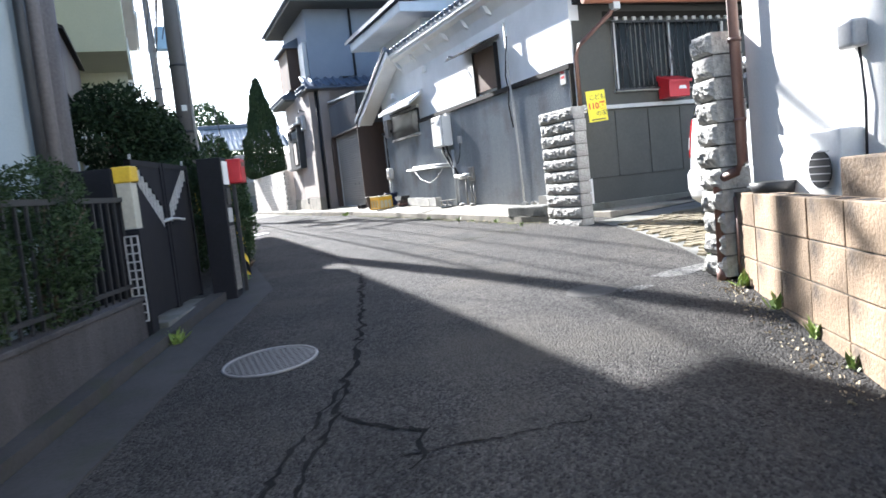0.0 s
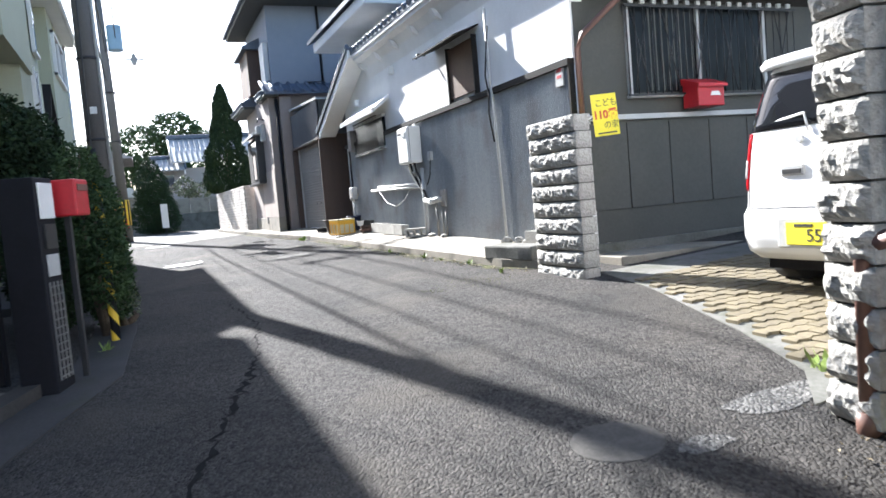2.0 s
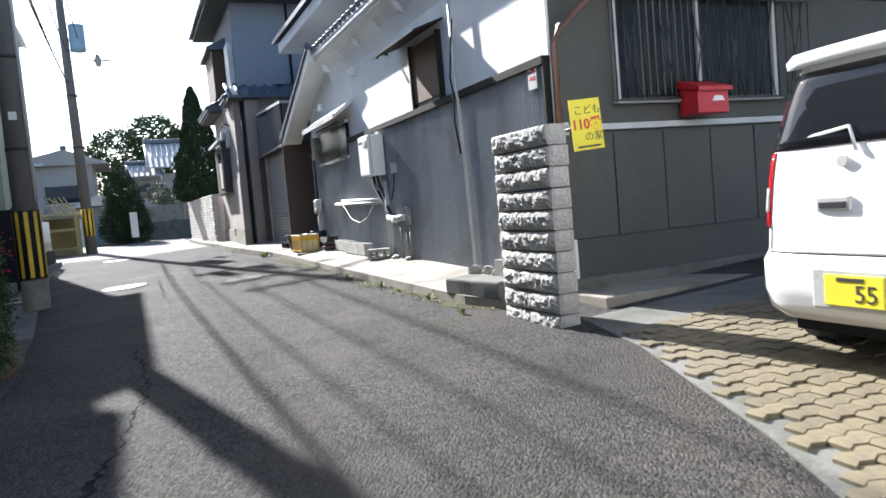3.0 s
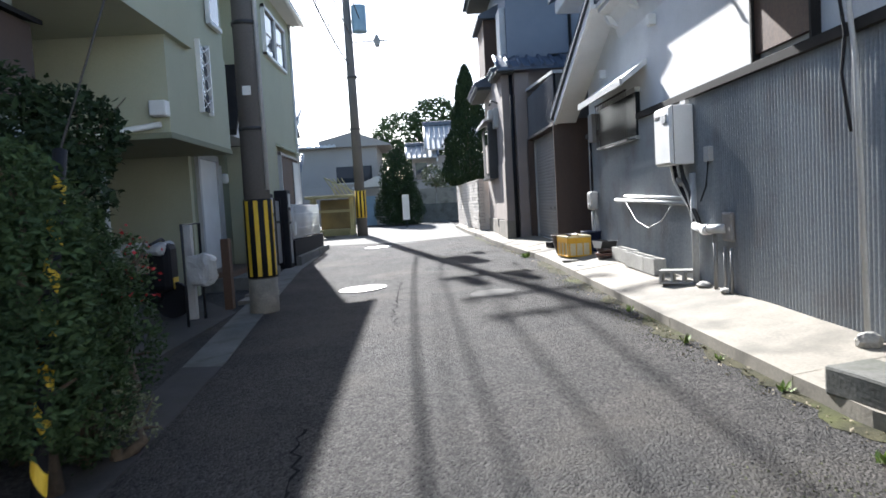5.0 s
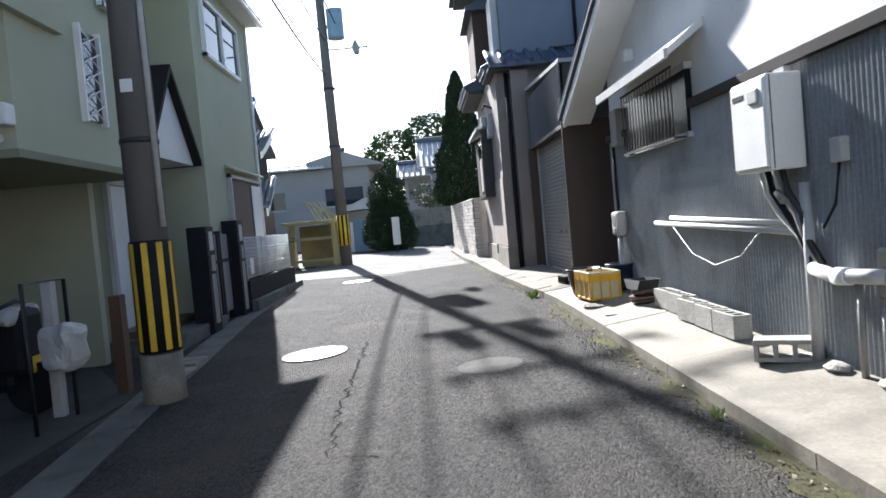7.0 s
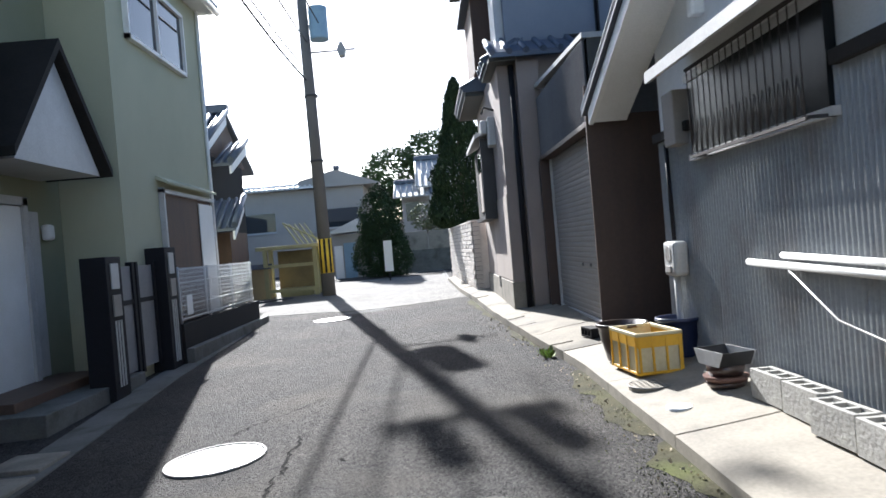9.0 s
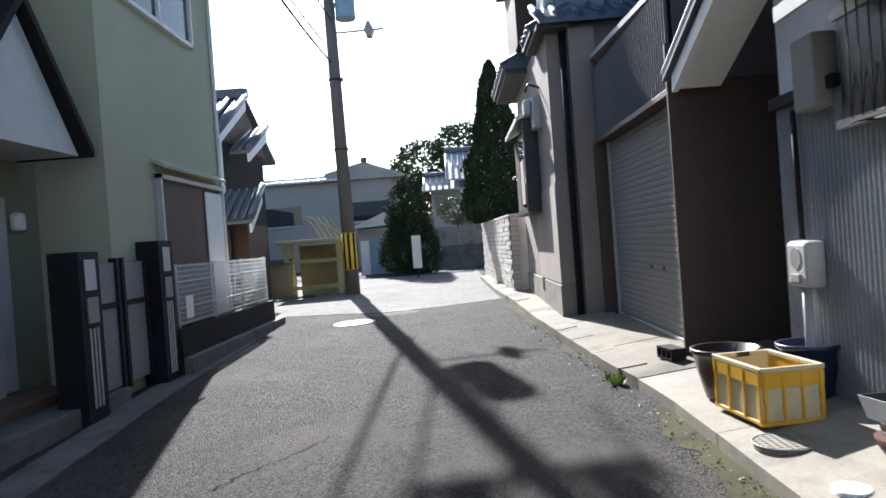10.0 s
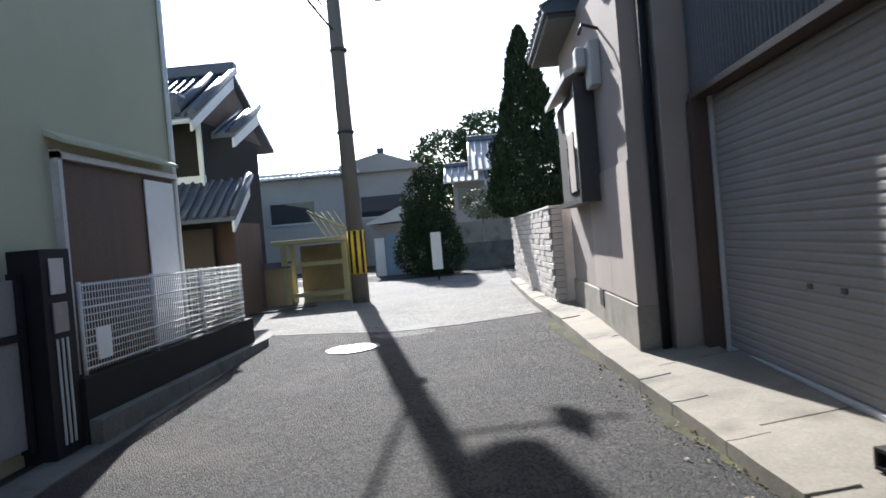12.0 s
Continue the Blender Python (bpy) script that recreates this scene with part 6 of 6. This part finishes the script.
for r in range(5):
    for c in range(12):
        o = new("block", blk_me)
        o.matrix_basis = bm4 @ pose(random.uniform(-0.003, 0.003), -0.5 * (c + 1) + 0.0, 0.97 - 0.25 * r)
        o.parent = bw
        o.matrix_parent_inverse = bw.matrix_basis.inverted()
# flat dark plates stand for the shade in the blocks' open cores
for c in range(24):
    core = bmesh.new()
    box(core, 0.04, 0.11, -0.25 * c - 0.2, -0.25 * c - 0.06, 1.2, 1.217)
    for v in core.verts:
        v.co = bm4 @ v.co
    part("core_shade_plate", core, M_TRIM, bw)
ac = thing("air_conditioner", 4.1, 3.3, 1.0, -18, "pale outdoor air conditioner unit by a white wall", "air conditioner")
am = pose(4.44, 4.22, 0, 0, 0, -18)
part("case", B(-0.26, -0.04, -1.32, -1.0, 1.05, 1.6, 0.012, m=am), M_WHITE, ac)
part("fan_grille", T([am @ Vector((-0.285, -1.16, 1.36)), am @ Vector((-0.295, -1.16, 1.36))], 0.115, 24), M_DARKMETAL, ac)
for i in range(6):
    part("grille_bar", B(-0.302, -0.295, -1.27, -1.05, 1.24 + i * 0.045, 1.246 + i * 0.045, m=am), M_PVC, ac)
part("stand", B(-0.28, -0.04, -1.32, -0.96, 0.35, 1.05, m=am), M_CONC_DARK, ac)
part("pipe_cover", B(-0.07, 0, -1.5, -1.4, 0.5, 1.75, 0.01, m=am), M_PVC, ac)
box_c = thing("concrete_box", 3.7, 2.6, 0.9, -18, "rough brown concrete box on the block wall", "planter")
part("box", B(-0.42, -0.05, -2.25, -1.55, 0.5, 1.43, 0.012, m=am), M_BLOCK, box_c)
pan = thing("plant_pot", 4.1, 3.7, 1.2, 0, "flat dark pan standing behind the block wall", "plant pot")
part("pan", T([am @ Vector((-0.2, -0.45, 1.2)), am @ Vector((-0.2, -0.45, 1.29))], 0.14, 20, 0.17), M_DARKMETAL, pan)
part("stand", T([am @ Vector((-0.2, -0.45, 0.4)), am @ Vector((-0.2, -0.45, 1.2))], 0.08, 12), M_CONC_DARK, pan)

# ---- white car ----
M_CARPAINT = mat("white_car_paint", (0.80, 0.80, 0.80), 0.28, (0.77, 0.77, 0.77), 0.5, 5.0, 0.0, coat=0.8)
M_TAIL = glass_mat("red_lens", (0.5, 0.008, 0.015), 0.1)
M_CLEAR = glass_mat("clear_lens", (0.55, 0.55, 0.55), 0.1)
M_CARGLASS = glass_mat("tinted_glass", (0.012, 0.013, 0.016), 0.02)
M_TYRE = mat("tyre", (0.02, 0.02, 0.02), 0.9)
car = thing("kei_car", 7.2, 5.8, 0.75, 0, "small white hatchback car parked with its rear to the lane", "car")
CY = 5.98


def loft(bm, rings, cap=True):
    vs = [[bm.verts.new(p) for p in r] for r in rings]
    n = len(vs[0])
    for u, v in zip(vs, vs[1:]):
        for k in range(n):
            bm.faces.new((u[k], u[(k + 1) % n], v[(k + 1) % n], v[k])).smooth = True
    if cap:
        bm.faces.new(vs[0][::-1])
        bm.faces.new(vs[-1])
    bmesh.ops.recalc_face_normals(bm, faces=bm.faces)
    return bm


# the shell by height: rear end, front end, half width
SHELL = ((1.0, 5.78, 9.0, 0.69), (1.06, 5.70, 9.1, 0.725), (1.18, 5.665, 9.12, 0.74), (1.34, 5.675, 9.12, 0.745), (1.40, 5.72, 9.1, 0.742), (1.6, 5.735, 9.05, 0.738), (1.8, 5.755, 8.95, 0.725),
         (1.93, 5.775, 8.75, 0.71), (2.0, 5.79, 8.35, 0.69), (2.2, 5.845, 8.0, 0.635), (2.36, 5.895, 7.75, 0.59), (2.46, 5.95, 7.6, 0.555), (2.52, 6.05, 7.45, 0.50), (2.55, 6.25, 7.2, 0.38))


def shell_at(z):
    for a, b in zip(SHELL, SHELL[1:]):
        if z <= b[0]:
            k = (z - a[0]) / (b[0] - a[0])
            return tuple(p + (q - p) * k for p, q in zip(a, b))
    return SHELL[-1]


def shell_rear(z, s, out=0.0):
    """A point of the rear, s from -1 to 1 across the car, pushed out a little."""
    _, r, f, w = shell_at(z)
    a = (f - r) / 2
    return Vector((r + a - (a + out) * (1 - min(1.0, abs(s)) ** 8) ** 0.125, CY + (w + out) * s, z))


def shell_side(z, x, side, out=0.0):
    _, r, f, w = shell_at(z)
    k = min(1.0, abs((x - (r + f) / 2) / ((f - r) / 2)))
    return Vector((x, CY + side * (w + out) * (1 - k ** 8) ** 0.125, z))


def patch_on(f, z0, z1, s0, s1, out, nz=8, ns=16, skew=0.0):
    """A thin skin laid over the shell between two heights and two stations, with a turned-in edge."""
    bm = bmesh.new()

    def point(i, k, o):
        z = z0 + (z1 - z0) * i / nz
        return f(z, s0 + (s1 - s0) * k / ns + skew * (i / nz) * (1 if s0 + s1 < 0 else -1), o)
    top = [[bm.verts.new(point(i, k, out)) for k in range(ns + 1)] for i in range(nz + 1)]
    for i in range(nz):
        for k in range(ns):
            bm.faces.new((top[i][k], top[i][k + 1], top[i + 1][k + 1], top[i + 1][k])).smooth = True
    rim = [(0, k) for k in range(ns + 1)] + [(i, ns) for i in range(1, nz + 1)] + [(nz, k) for k in range(ns - 1, -1, -1)] + [(i, 0) for i in range(nz - 1, 0, -1)]
    low = [bm.verts.new(point(i, k, -0.01)) for i, k in rim]
    for a in range(len(rim)):
        b = (a + 1) % len(rim)
        bm.faces.new((top[rim[a][0]][rim[a][1]], low[a], low[b], top[rim[b][0]][rim[b][1]]))
    bmesh.ops.recalc_face_normals(bm, faces=bm.faces)
    return bm


rings = []
for a, b in zip(SHELL, SHELL[1:]):
    for k in range(3):
        z, r, f, w = (p + (q - p) * k / 3 for p, q in zip(a, b))
        rings.append([Vector(((r + f) / 2 - (f - r) / 2 * math.copysign(abs(math.cos(t)) ** 0.25, math.cos(t)), CY + w * math.copysign(abs(math.sin(t)) ** 0.25, math.sin(t)), z))
                      for t in [2 * math.pi * q / 72 for q in range(72)]])
part("body", loft(bmesh.new(), rings), M_CARPAINT, car)
part("rear_window", patch_on(shell_rear, 1.97, 2.40, -0.88, 0.88, 0.006, 8, 24), M_CARGLASS, car)
part("tailgate_seam", patch_on(shell_rear, 1.385, 1.398, -0.78, 0.78, 0.003, 1, 20), M_DARKMETAL, car)
for s in (-1, 1):
    part("side_window", patch_on(lambda z, x, o, q=s: shell_side(z, x, q, o), 2.0, 2.38, 6.25, 7.45, 0.004, 6, 12), M_CARGLASS, car)
    part("tailgate_seam", patch_on(shell_rear, 1.40, 1.56, s * 0.78 - 0.006, s * 0.78 + 0.006, 0.003, 4, 1), M_DARKMETAL, car)
    tl = part("tail_light", patch_on(shell_rear, 1.53, 1.96, *sorted((s * 0.79, s * 0.97)), 0.010, 8, 8), M_TAIL, car, "red tail light with a clear lens")
    part("lens", patch_on(shell_rear, 1.62, 1.76, *sorted((s * 0.80, s * 0.95)), 0.016, 4, 6), M_CLEAR, tl)
    for x in (6.35, 8.5):
        wh = part("wheel", T([(x, CY + s * 0.52, 1.02), (x, CY + s * 0.735, 1.02)], 0.26, 28), M_TYRE, car)
        part("rim", T([(x, CY + s * 0.72, 1.02), (x, CY + s * 0.742, 1.02)], 0.17, 20), M_PVC, wh)
spoiler = bmesh.new()
loft(spoiler, [[Vector((x + 0.05 * abs(q) ** 3, CY + 0.53 * q, z)) for x, z in ((5.85, 2.43), (5.84, 2.47), (5.90, 2.52), (6.2, 2.56), (6.2, 2.48), (5.95, 2.44))] for q in [k / 6 - 1 for k in range(13)]])
part("spoiler", spoiler, M_CARPAINT, car)
part("plate_recess", B(5.660, 5.70, CY - 0.25, CY + 0.25, 1.1, 1.32, 0.012), M_PVC, car)
plate = part("number_plate", B(5.650, 5.662, CY - 0.165, CY + 0.165, 1.125, 1.29, 0.004), M_SIGNY, car)
lettering("55", 0.13, Matrix(((0, 0, -1, 5.649), (-1, 0, 0, CY - 0.07), (0, 1, 0, 1.19), (0, 0, 0, 1))), M_INK, plate)
part("small_print", B(5.647, 5.652, CY - 0.06, CY + 0.09, 1.255, 1.275), M_INK, plate)
handle = part("tailgate_handle", B(5.722, 5.75, CY + 0.05, CY + 0.25, 1.62, 1.70, 0.01), M_PVC, car)
part("recess", B(5.716, 5.724, CY + 0.07, CY + 0.23, 1.635, 1.67, 0.003), M_DARKMETAL, handle)
part("emblem", T([(5.745, CY + 0.1, 1.88), (5.775, CY + 0.1, 1.88)], 0.03, 16), M_PVC, car)
part("wiper", T([(5.755, CY + 0.02, 1.93), (5.79, CY + 0.08, 2.06), (5.81, CY + 0.48, 2.01)], 0.011, 6), M_PVC, car)
part("exhaust", T([(5.72, CY - 0.3, 1.02), (5.95, CY - 0.3, 1.02)], 0.03, 10), M_IRON, car)
part("underbody", B(5.95, 8.9, CY - 0.6, CY + 0.6, 0.9, 1.05), M_BLACK, car)

# ---- pale brick wall and pier ----
bk = thing("brick_wall", 4.7, 31, 1.1, 0, "pale split-face brick garden wall with a pier", "wall", kind="structure")
A0, A1 = Vector((4.80, 28.3, 0)), Vector((4.50, 35.2, 0))
turn = math.degrees(math.atan2(A1.y - A0.y, A1.x - A0.x))
bk_m = pose(A0.x, A0.y, 0, 0, 0, turn)       # x runs along the wall, y to the lane's side
LEN = (A1 - A0).length
part("core", B(0.0, LEN, -0.17, -0.02, 0.8, 2.74, m=bk_m), M_CONC_DARK, bk)
part("pier", B(-0.05, 0.3, -0.36, -0.19, 0.8, 2.72, m=bk_m), M_BRICKW, bk)
part("coping", B(-0.03, LEN, -0.2, 0.01, 2.735, 2.78, 0.006, m=bk_m), M_BRICKW, bk)
br = bmesh.new()
box(br, 0.004, 0.316, -0.03, 0.0, 0.004, 0.096, 0.008)
br_me = bpy.data.meshes.new("brick")
br.to_mesh(br_me)
br.free()
br_me.materials.append(M_BRICKW)
rest = bmesh.new()
for r in range(18):
    z = 0.93 + r * 0.1
    off = 0.16 * (r % 2)
    c = 0
    while c * 0.32 + off < LEN - 0.3:
        x = c * 0.32 + off
        jut = random.uniform(-0.006, 0.01)
        if c < 14:
            o = new("brick", br_me)
            o.matrix_basis = bk_m @ pose(x, jut, z)
            o.parent = bk
            o.matrix_parent_inverse = bk.matrix_basis.inverted()
        else:
            box(rest, x + 0.004, x + 0.316, -0.03 + jut, jut, z + 0.004, z + 0.096, 0, m=bk_m)
        c += 1
    o = new("brick", br_me)
    o.matrix_basis = bk_m @ pose(-0.005, -0.02 - 0.0, z, 0, 0, -90)
    o.parent = bk
    o.matrix_parent_inverse = bk.matrix_basis.inverted()
tagged(part("bricks_beyond", rest, M_BRICKW, bk), "pale bricks further along the wall", kind="stuff")

# ---- weeds, leaf litter, moss, cracks ----
rng = random.Random(9)


def tuft(bm, x, y, z, n, size, seed):
    r2 = random.Random(seed)
    for _ in range(n):
        a = r2.uniform(0, 2 * math.pi)
        d = Vector((math.cos(a) * r2.uniform(0.3, 1), math.sin(a) * r2.uniform(0.3, 1), r2.uniform(0.4, 1.3))) * size * r2.uniform(0.6, 1.2)
        w = Vector((-math.sin(a), math.cos(a), 0)) * size * r2.uniform(0.08, 0.22)
        b = Vector((x + r2.uniform(-0.4, 0.4) * size, y + r2.uniform(-0.4, 0.4) * size, z - 0.01))
        p = [bm.verts.new(q) for q in (b - w * 0.4, b + w * 0.4, b + d * 0.6 + w, b + d * 0.6 - w, b + d)]
        bm.faces.new((p[0], p[1], p[2], p[3]))
        bm.faces.new((p[3], p[2], p[4]))
    return bm


M_WEED = mat("weed_green", (0.30, 0.40, 0.09), 0.6, (0.14, 0.2, 0.05), 4.0, 20.0, 0.0, vary=0.4)
weeds = bmesh.new()
for i, (x, y, s, n) in enumerate(((4.97, 19.79, 0.10, 34), (4.95, 20.01, 0.08, 16), (5.1, 12.0, 0.07, 14), (5.12, 11.4, 0.06, 12), (5.17, 10.6, 0.07, 14), (5.05, 9.5, 0.06, 14), (4.05, 4.15, 0.10, 22), (3.75, 3.55, 0.09, 20), (3.45, 3.0, 0.10, 20),
                                  (3.2, 2.55, 0.09, 20), (4.62, 5.05, 0.10, 18), (0.02, 6.45, 0.12, 30), (0.05, 6.6, 0.10, 20), (5.08, 13.5, 0.06, 10), (0.95, 9.45, 0.08, 16), (5.0, 22.2, 0.05, 10), (4.75, 25.0, 0.05, 10))):
    tuft(weeds, x, y, ground_z(x, y) + 0.01, n, s, 100 + i)
tagged(part("weeds", weeds, M_WEED), "small green weeds growing at the pavement's edge", "weeds", kind="stuff")
litter = bmesh.new()
for _ in range(420):
    y = rng.uniform(9.3, 24.0)
    x = kerb_x(y) - abs(rng.gauss(0.02, 0.10)) - 0.02
    leaf_cloud(litter, 1, lambda: (x, y, ground_z(x, y) + 0.012), rng.uniform(0.012, 0.03), rng, long=1.1)
for _ in range(260):
    s = rng.random()
    x, y = 4.15 - 1.2 * s - abs(rng.gauss(0.05, 0.09)), 4.4 - 2.15 * s + rng.uniform(-0.05, 0.05)
    leaf_cloud(litter, 1, lambda: (x, y, ground_z(x, y) + 0.012), rng.uniform(0.012, 0.028), rng, long=1.1)
M_LITTER = mat("dry_leaf", (0.42, 0.36, 0.24), 0.8, (0.26, 0.2, 0.12), 4.0, 20.0, 0.0, vary=0.4)
tagged(part("leaf_litter", litter, M_LITTER), "dry leaves and grit swept along the kerb", "litter", kind="stuff")
grit = bmesh.new()
for _ in range(280):
    x, y = rng.uniform(0.2, 5.0), rng.uniform(1.0, 26.0)
    s = rng.uniform(0.003, 0.007)
    box(grit, x - s, x + s, y - s, y + s, ground_z(x, y) - 0.002, ground_z(x, y) + s, 0)
tagged(part("grit", grit, M_GUTTER), "pale grit and small stones scattered on the asphalt", "grit", kind="stuff")


def crack(points, w, seed):
    r2 = random.Random(seed)
    pts = []
    for (x0, y0), (x1, y1) in zip(points, points[1:]):
        n = max(2, int(math.hypot(x1 - x0, y1 - y0) / 0.06))
        for k in range(n):
            s = k / n
            pts.append((x0 + (x1 - x0) * s + r2.gauss(0, 0.02), y0 + (y1 - y0) * s + r2.gauss(0, 0.014)))
    bm = bmesh.new()
    prev = None
    for x, y in pts:
        ww = w * r2.uniform(0.25, 1.3)
        q = [bm.verts.new((x + s * ww, y + s * ww * 0.3, ground_z(x, y) + 0.0045)) for s in (-1, 1)]
        if prev:
            bm.faces.new((prev[0], prev[1], q[1], q[0]))
        prev = q
    return bm


M_CRACK = mat("crack_fill", (0.024, 0.023, 0.022), 0.95, (0.012, 0.012, 0.012), 5.0, 60.0, 0.3, gloss=0.03)
for i, (pts, w) in enumerate((([(2.08, 7.92), (1.52, 5.95), (1.12, 4.7), (0.75, 3.8), (0.39, 3.04), (0.0, 2.2)], 0.024), ([(0.95, 4.3), (0.62, 3.75), (0.28, 3.2), (0.05, 2.6)], 0.02), ([(0.75, 3.8), (1.1, 3.3), (0.95, 2.9)], 0.016), ([(0.9, 3.1), (1.28, 3.02), (1.81, 2.91), (2.4, 3.0)], 0.012),
                              ([(2.08, 7.92), (2.3, 9.4), (2.2, 11.0)], 0.010), ([(2.63, 17.86), (2.63, 14.88), (2.69, 13.83), (3.08, 13.7)], 0.010), ([(2.0, 18.2), (2.61, 19.11), (3.2, 19.2), (3.9, 19.4)], 0.010),
                              ([(2.6, 17.1), (3.03, 17.12), (3.9, 17.0), (4.6, 16.8)], 0.008), ([(1.4, 5.0), (1.8, 4.9), (2.4, 5.1)], 0.006), ([(2.7, 6.2), (3.3, 5.9), (4.0, 5.6)], 0.006), ([(2.2, 21.5), (2.8, 22.0), (3.4, 21.9)], 0.007))):
    tagged(part("road_crack", crack(pts, w, i), M_CRACK), "dark crack in the worn asphalt", "crack", "road cracks", kind="structure")


def patch(name, cx, cy, rx, ry, material, seed, lift=0.003):
    bm = bmesh.new()
    c = bm.verts.new((cx, cy, ground_z(cx, cy) + lift))
    ring = []
    for k in range(40):
        a = k * math.pi / 20
        r = 1 + 0.35 * noise.noise((math.cos(a) * 1.8 + seed, math.sin(a) * 1.8, 0))
        x, y = cx + rx * r * math.cos(a), cy + ry * r * math.sin(a)
        ring.append(bm.verts.new((x, y, ground_z(x, y) + lift)))
    for k in range(40):
        bm.faces.new((c, ring[k], ring[(k + 1) % 40]))
    return part(name, bm, material)


M_MOSS = mat("moss", (0.10, 0.115, 0.03), 0.95, (0.05, 0.055, 0.025), 6.0, 60.0, 0.0, vary=0.4)
moss = bmesh.new()
for x0, y0, rx, ry, n in ((4.93, 15.9, 0.08, 0.5, 420), (5.0, 13.4, 0.08, 0.45, 380), (5.02, 12.2, 0.08, 0.4, 300), (4.7, 9.3, 0.18, 0.22, 260), (4.98, 17.4, 0.06, 0.3, 160), (4.1, 9.2, 0.07, 0.08, 90), (5.1, 10.7, 0.05, 0.3, 140)):
    for _ in range(n):
        x, y = rng.gauss(x0, rx), rng.gauss(y0, ry)
        if x < kerb_x(max(9.2, y)) - 0.02:
            leaf_cloud(moss, 1, lambda: (x, y, ground_z(x, y) + 0.003), 0.012, rng, long=1.0)
tagged(part("moss", moss, M_MOSS), "thin moss tufts on the asphalt by the kerb", "moss", kind="stuff")
M_DIRT = mat("kerb_dirt", (0.085, 0.078, 0.045), 0.95, (0.035, 0.035, 0.022), 3.5, 55.0, 0.8, size=0.01, gloss=0.1, grime=(0.11, 0.125, 0.04, 2.4, 0.7))
for i, (y0, y1, w0) in enumerate(((9.3, 11.9, 0.16), (12.0, 14.6, 0.24), (14.7, 16.6, 0.30), (16.7, 19.0, 0.20), (20.2, 23.2, 0.12), (23.4, 27.6, 0.16))):
    bm = bmesh.new()
    prev = None
    n = int((y1 - y0) / 0.05)
    for k in range(n + 1):
        y = y0 + (y1 - y0) * k / n
        w = w0 * math.sin(math.pi * k / n) ** 0.4 * max(0.12, 0.75 + 0.9 * noise.noise((y * 1.3, i, 0.5)) + 0.5 * noise.noise((y * 6.5, i, 2.5)))
        q = [bm.verts.new((kerb_x(y) - d, y, ground_z(kerb_x(y) - d, y) + 0.0035)) for d in (-0.01, w)]
        if prev:
            bm.faces.new((prev[0], prev[1], q[1], q[0]))
        prev = q
    tagged(part("dirt_strip", bm, M_DIRT), "mossy brown dirt gathered along the pavement edge", "dirt", "kerb dirt", kind="structure")
M_PATCH = mat("patch_mortar", (0.10, 0.097, 0.09), 0.9, (0.06, 0.058, 0.056), 2.0, 45.0, 1.0, spots=55.0, size=0.02, stone=1.0)
for i, (x, y, rx, ry) in enumerate(((4.2, 4.92, 0.34, 0.12), (3.52, 4.75, 0.14, 0.08), (2.4, 27.3, 0.5, 0.3))):
    tagged(patch("mortar_patch", x, y, rx, ry, M_PATCH, 20 + i, 0.0035), "pale mortar patch in the asphalt", "patch", "mortar patches", kind="structure")
M_ENDROAD = mat("worn_pale_asphalt", (0.145, 0.137, 0.122), 0.9, (0.085, 0.081, 0.074), 0.8, 60.0, 0.6, spots=45.0, gloss=0.25, grime=(0.07, 0.066, 0.06, 0.6, 0.6))
far_l = [(-1.6, 29.6), (-0.9, 28.9), (0.9, 28.2), (2.2, 27.6), (3.3, 27.7), (4.55, 28.2)]
tagged(strip("road_surface", far_l, [(-6.0, 44.0), (-4.0, 44.0), (0.0, 44.0), (2.2, 44.0), (4.4, 42.9), (4.42, 35.0)], lambda x, y: ground_z(x, y) + 0.006, 0.05, M_ENDROAD),
       "pale concrete surface at the end of the lane", "road", kind="structure")

# zigzag pavers, last because they are many
pv = bmesh.new()
prof = [(0, 0), (0.055, 0.025), (0.11, 0.0), (0.165, 0.025), (0.22, 0.0)]
low_e = [(x, y) for x, y in prof]
up_e = [(x, y + 0.106) for x, y in reversed(prof)]
prism(pv, [(x + 0.004, y + 0.004) for x, y in low_e + up_e], "z", 0, 0.05)
pv_me = bpy.data.meshes.new("paver")
pv.to_mesh(pv_me)
pv.free()
pv_me.materials.append(M_PAVER)


def edge_x(y):
    for (xa, ya), (xb, yb) in zip(EDGE, EDGE[1:]):
        if y <= yb:
            return xa + (xb - xa) * (y - ya) / (yb - ya)
    return EDGE[-1][0]


count = 0
for j in range(32):
    for i in range(24):
        y = 4.85 + j * 0.112
        x = 4.3 + i * 0.224 + 0.11 * (j % 2)
        if edge_x(y) + 0.03 < x < 7.6 and count < 300 and y < 8.3:
            o = new("paver", pv_me)
            o.matrix_basis = pose(x, y, ground_z(x, y) - 0.02 + random.uniform(-0.004, 0.004), random.uniform(-1, 1), -2.0 + random.uniform(-1, 1), random.uniform(-1, 1))
            o.parent = bay_floor
            o.matrix_parent_inverse = bay_floor.matrix_basis.inverted()
            count += 1
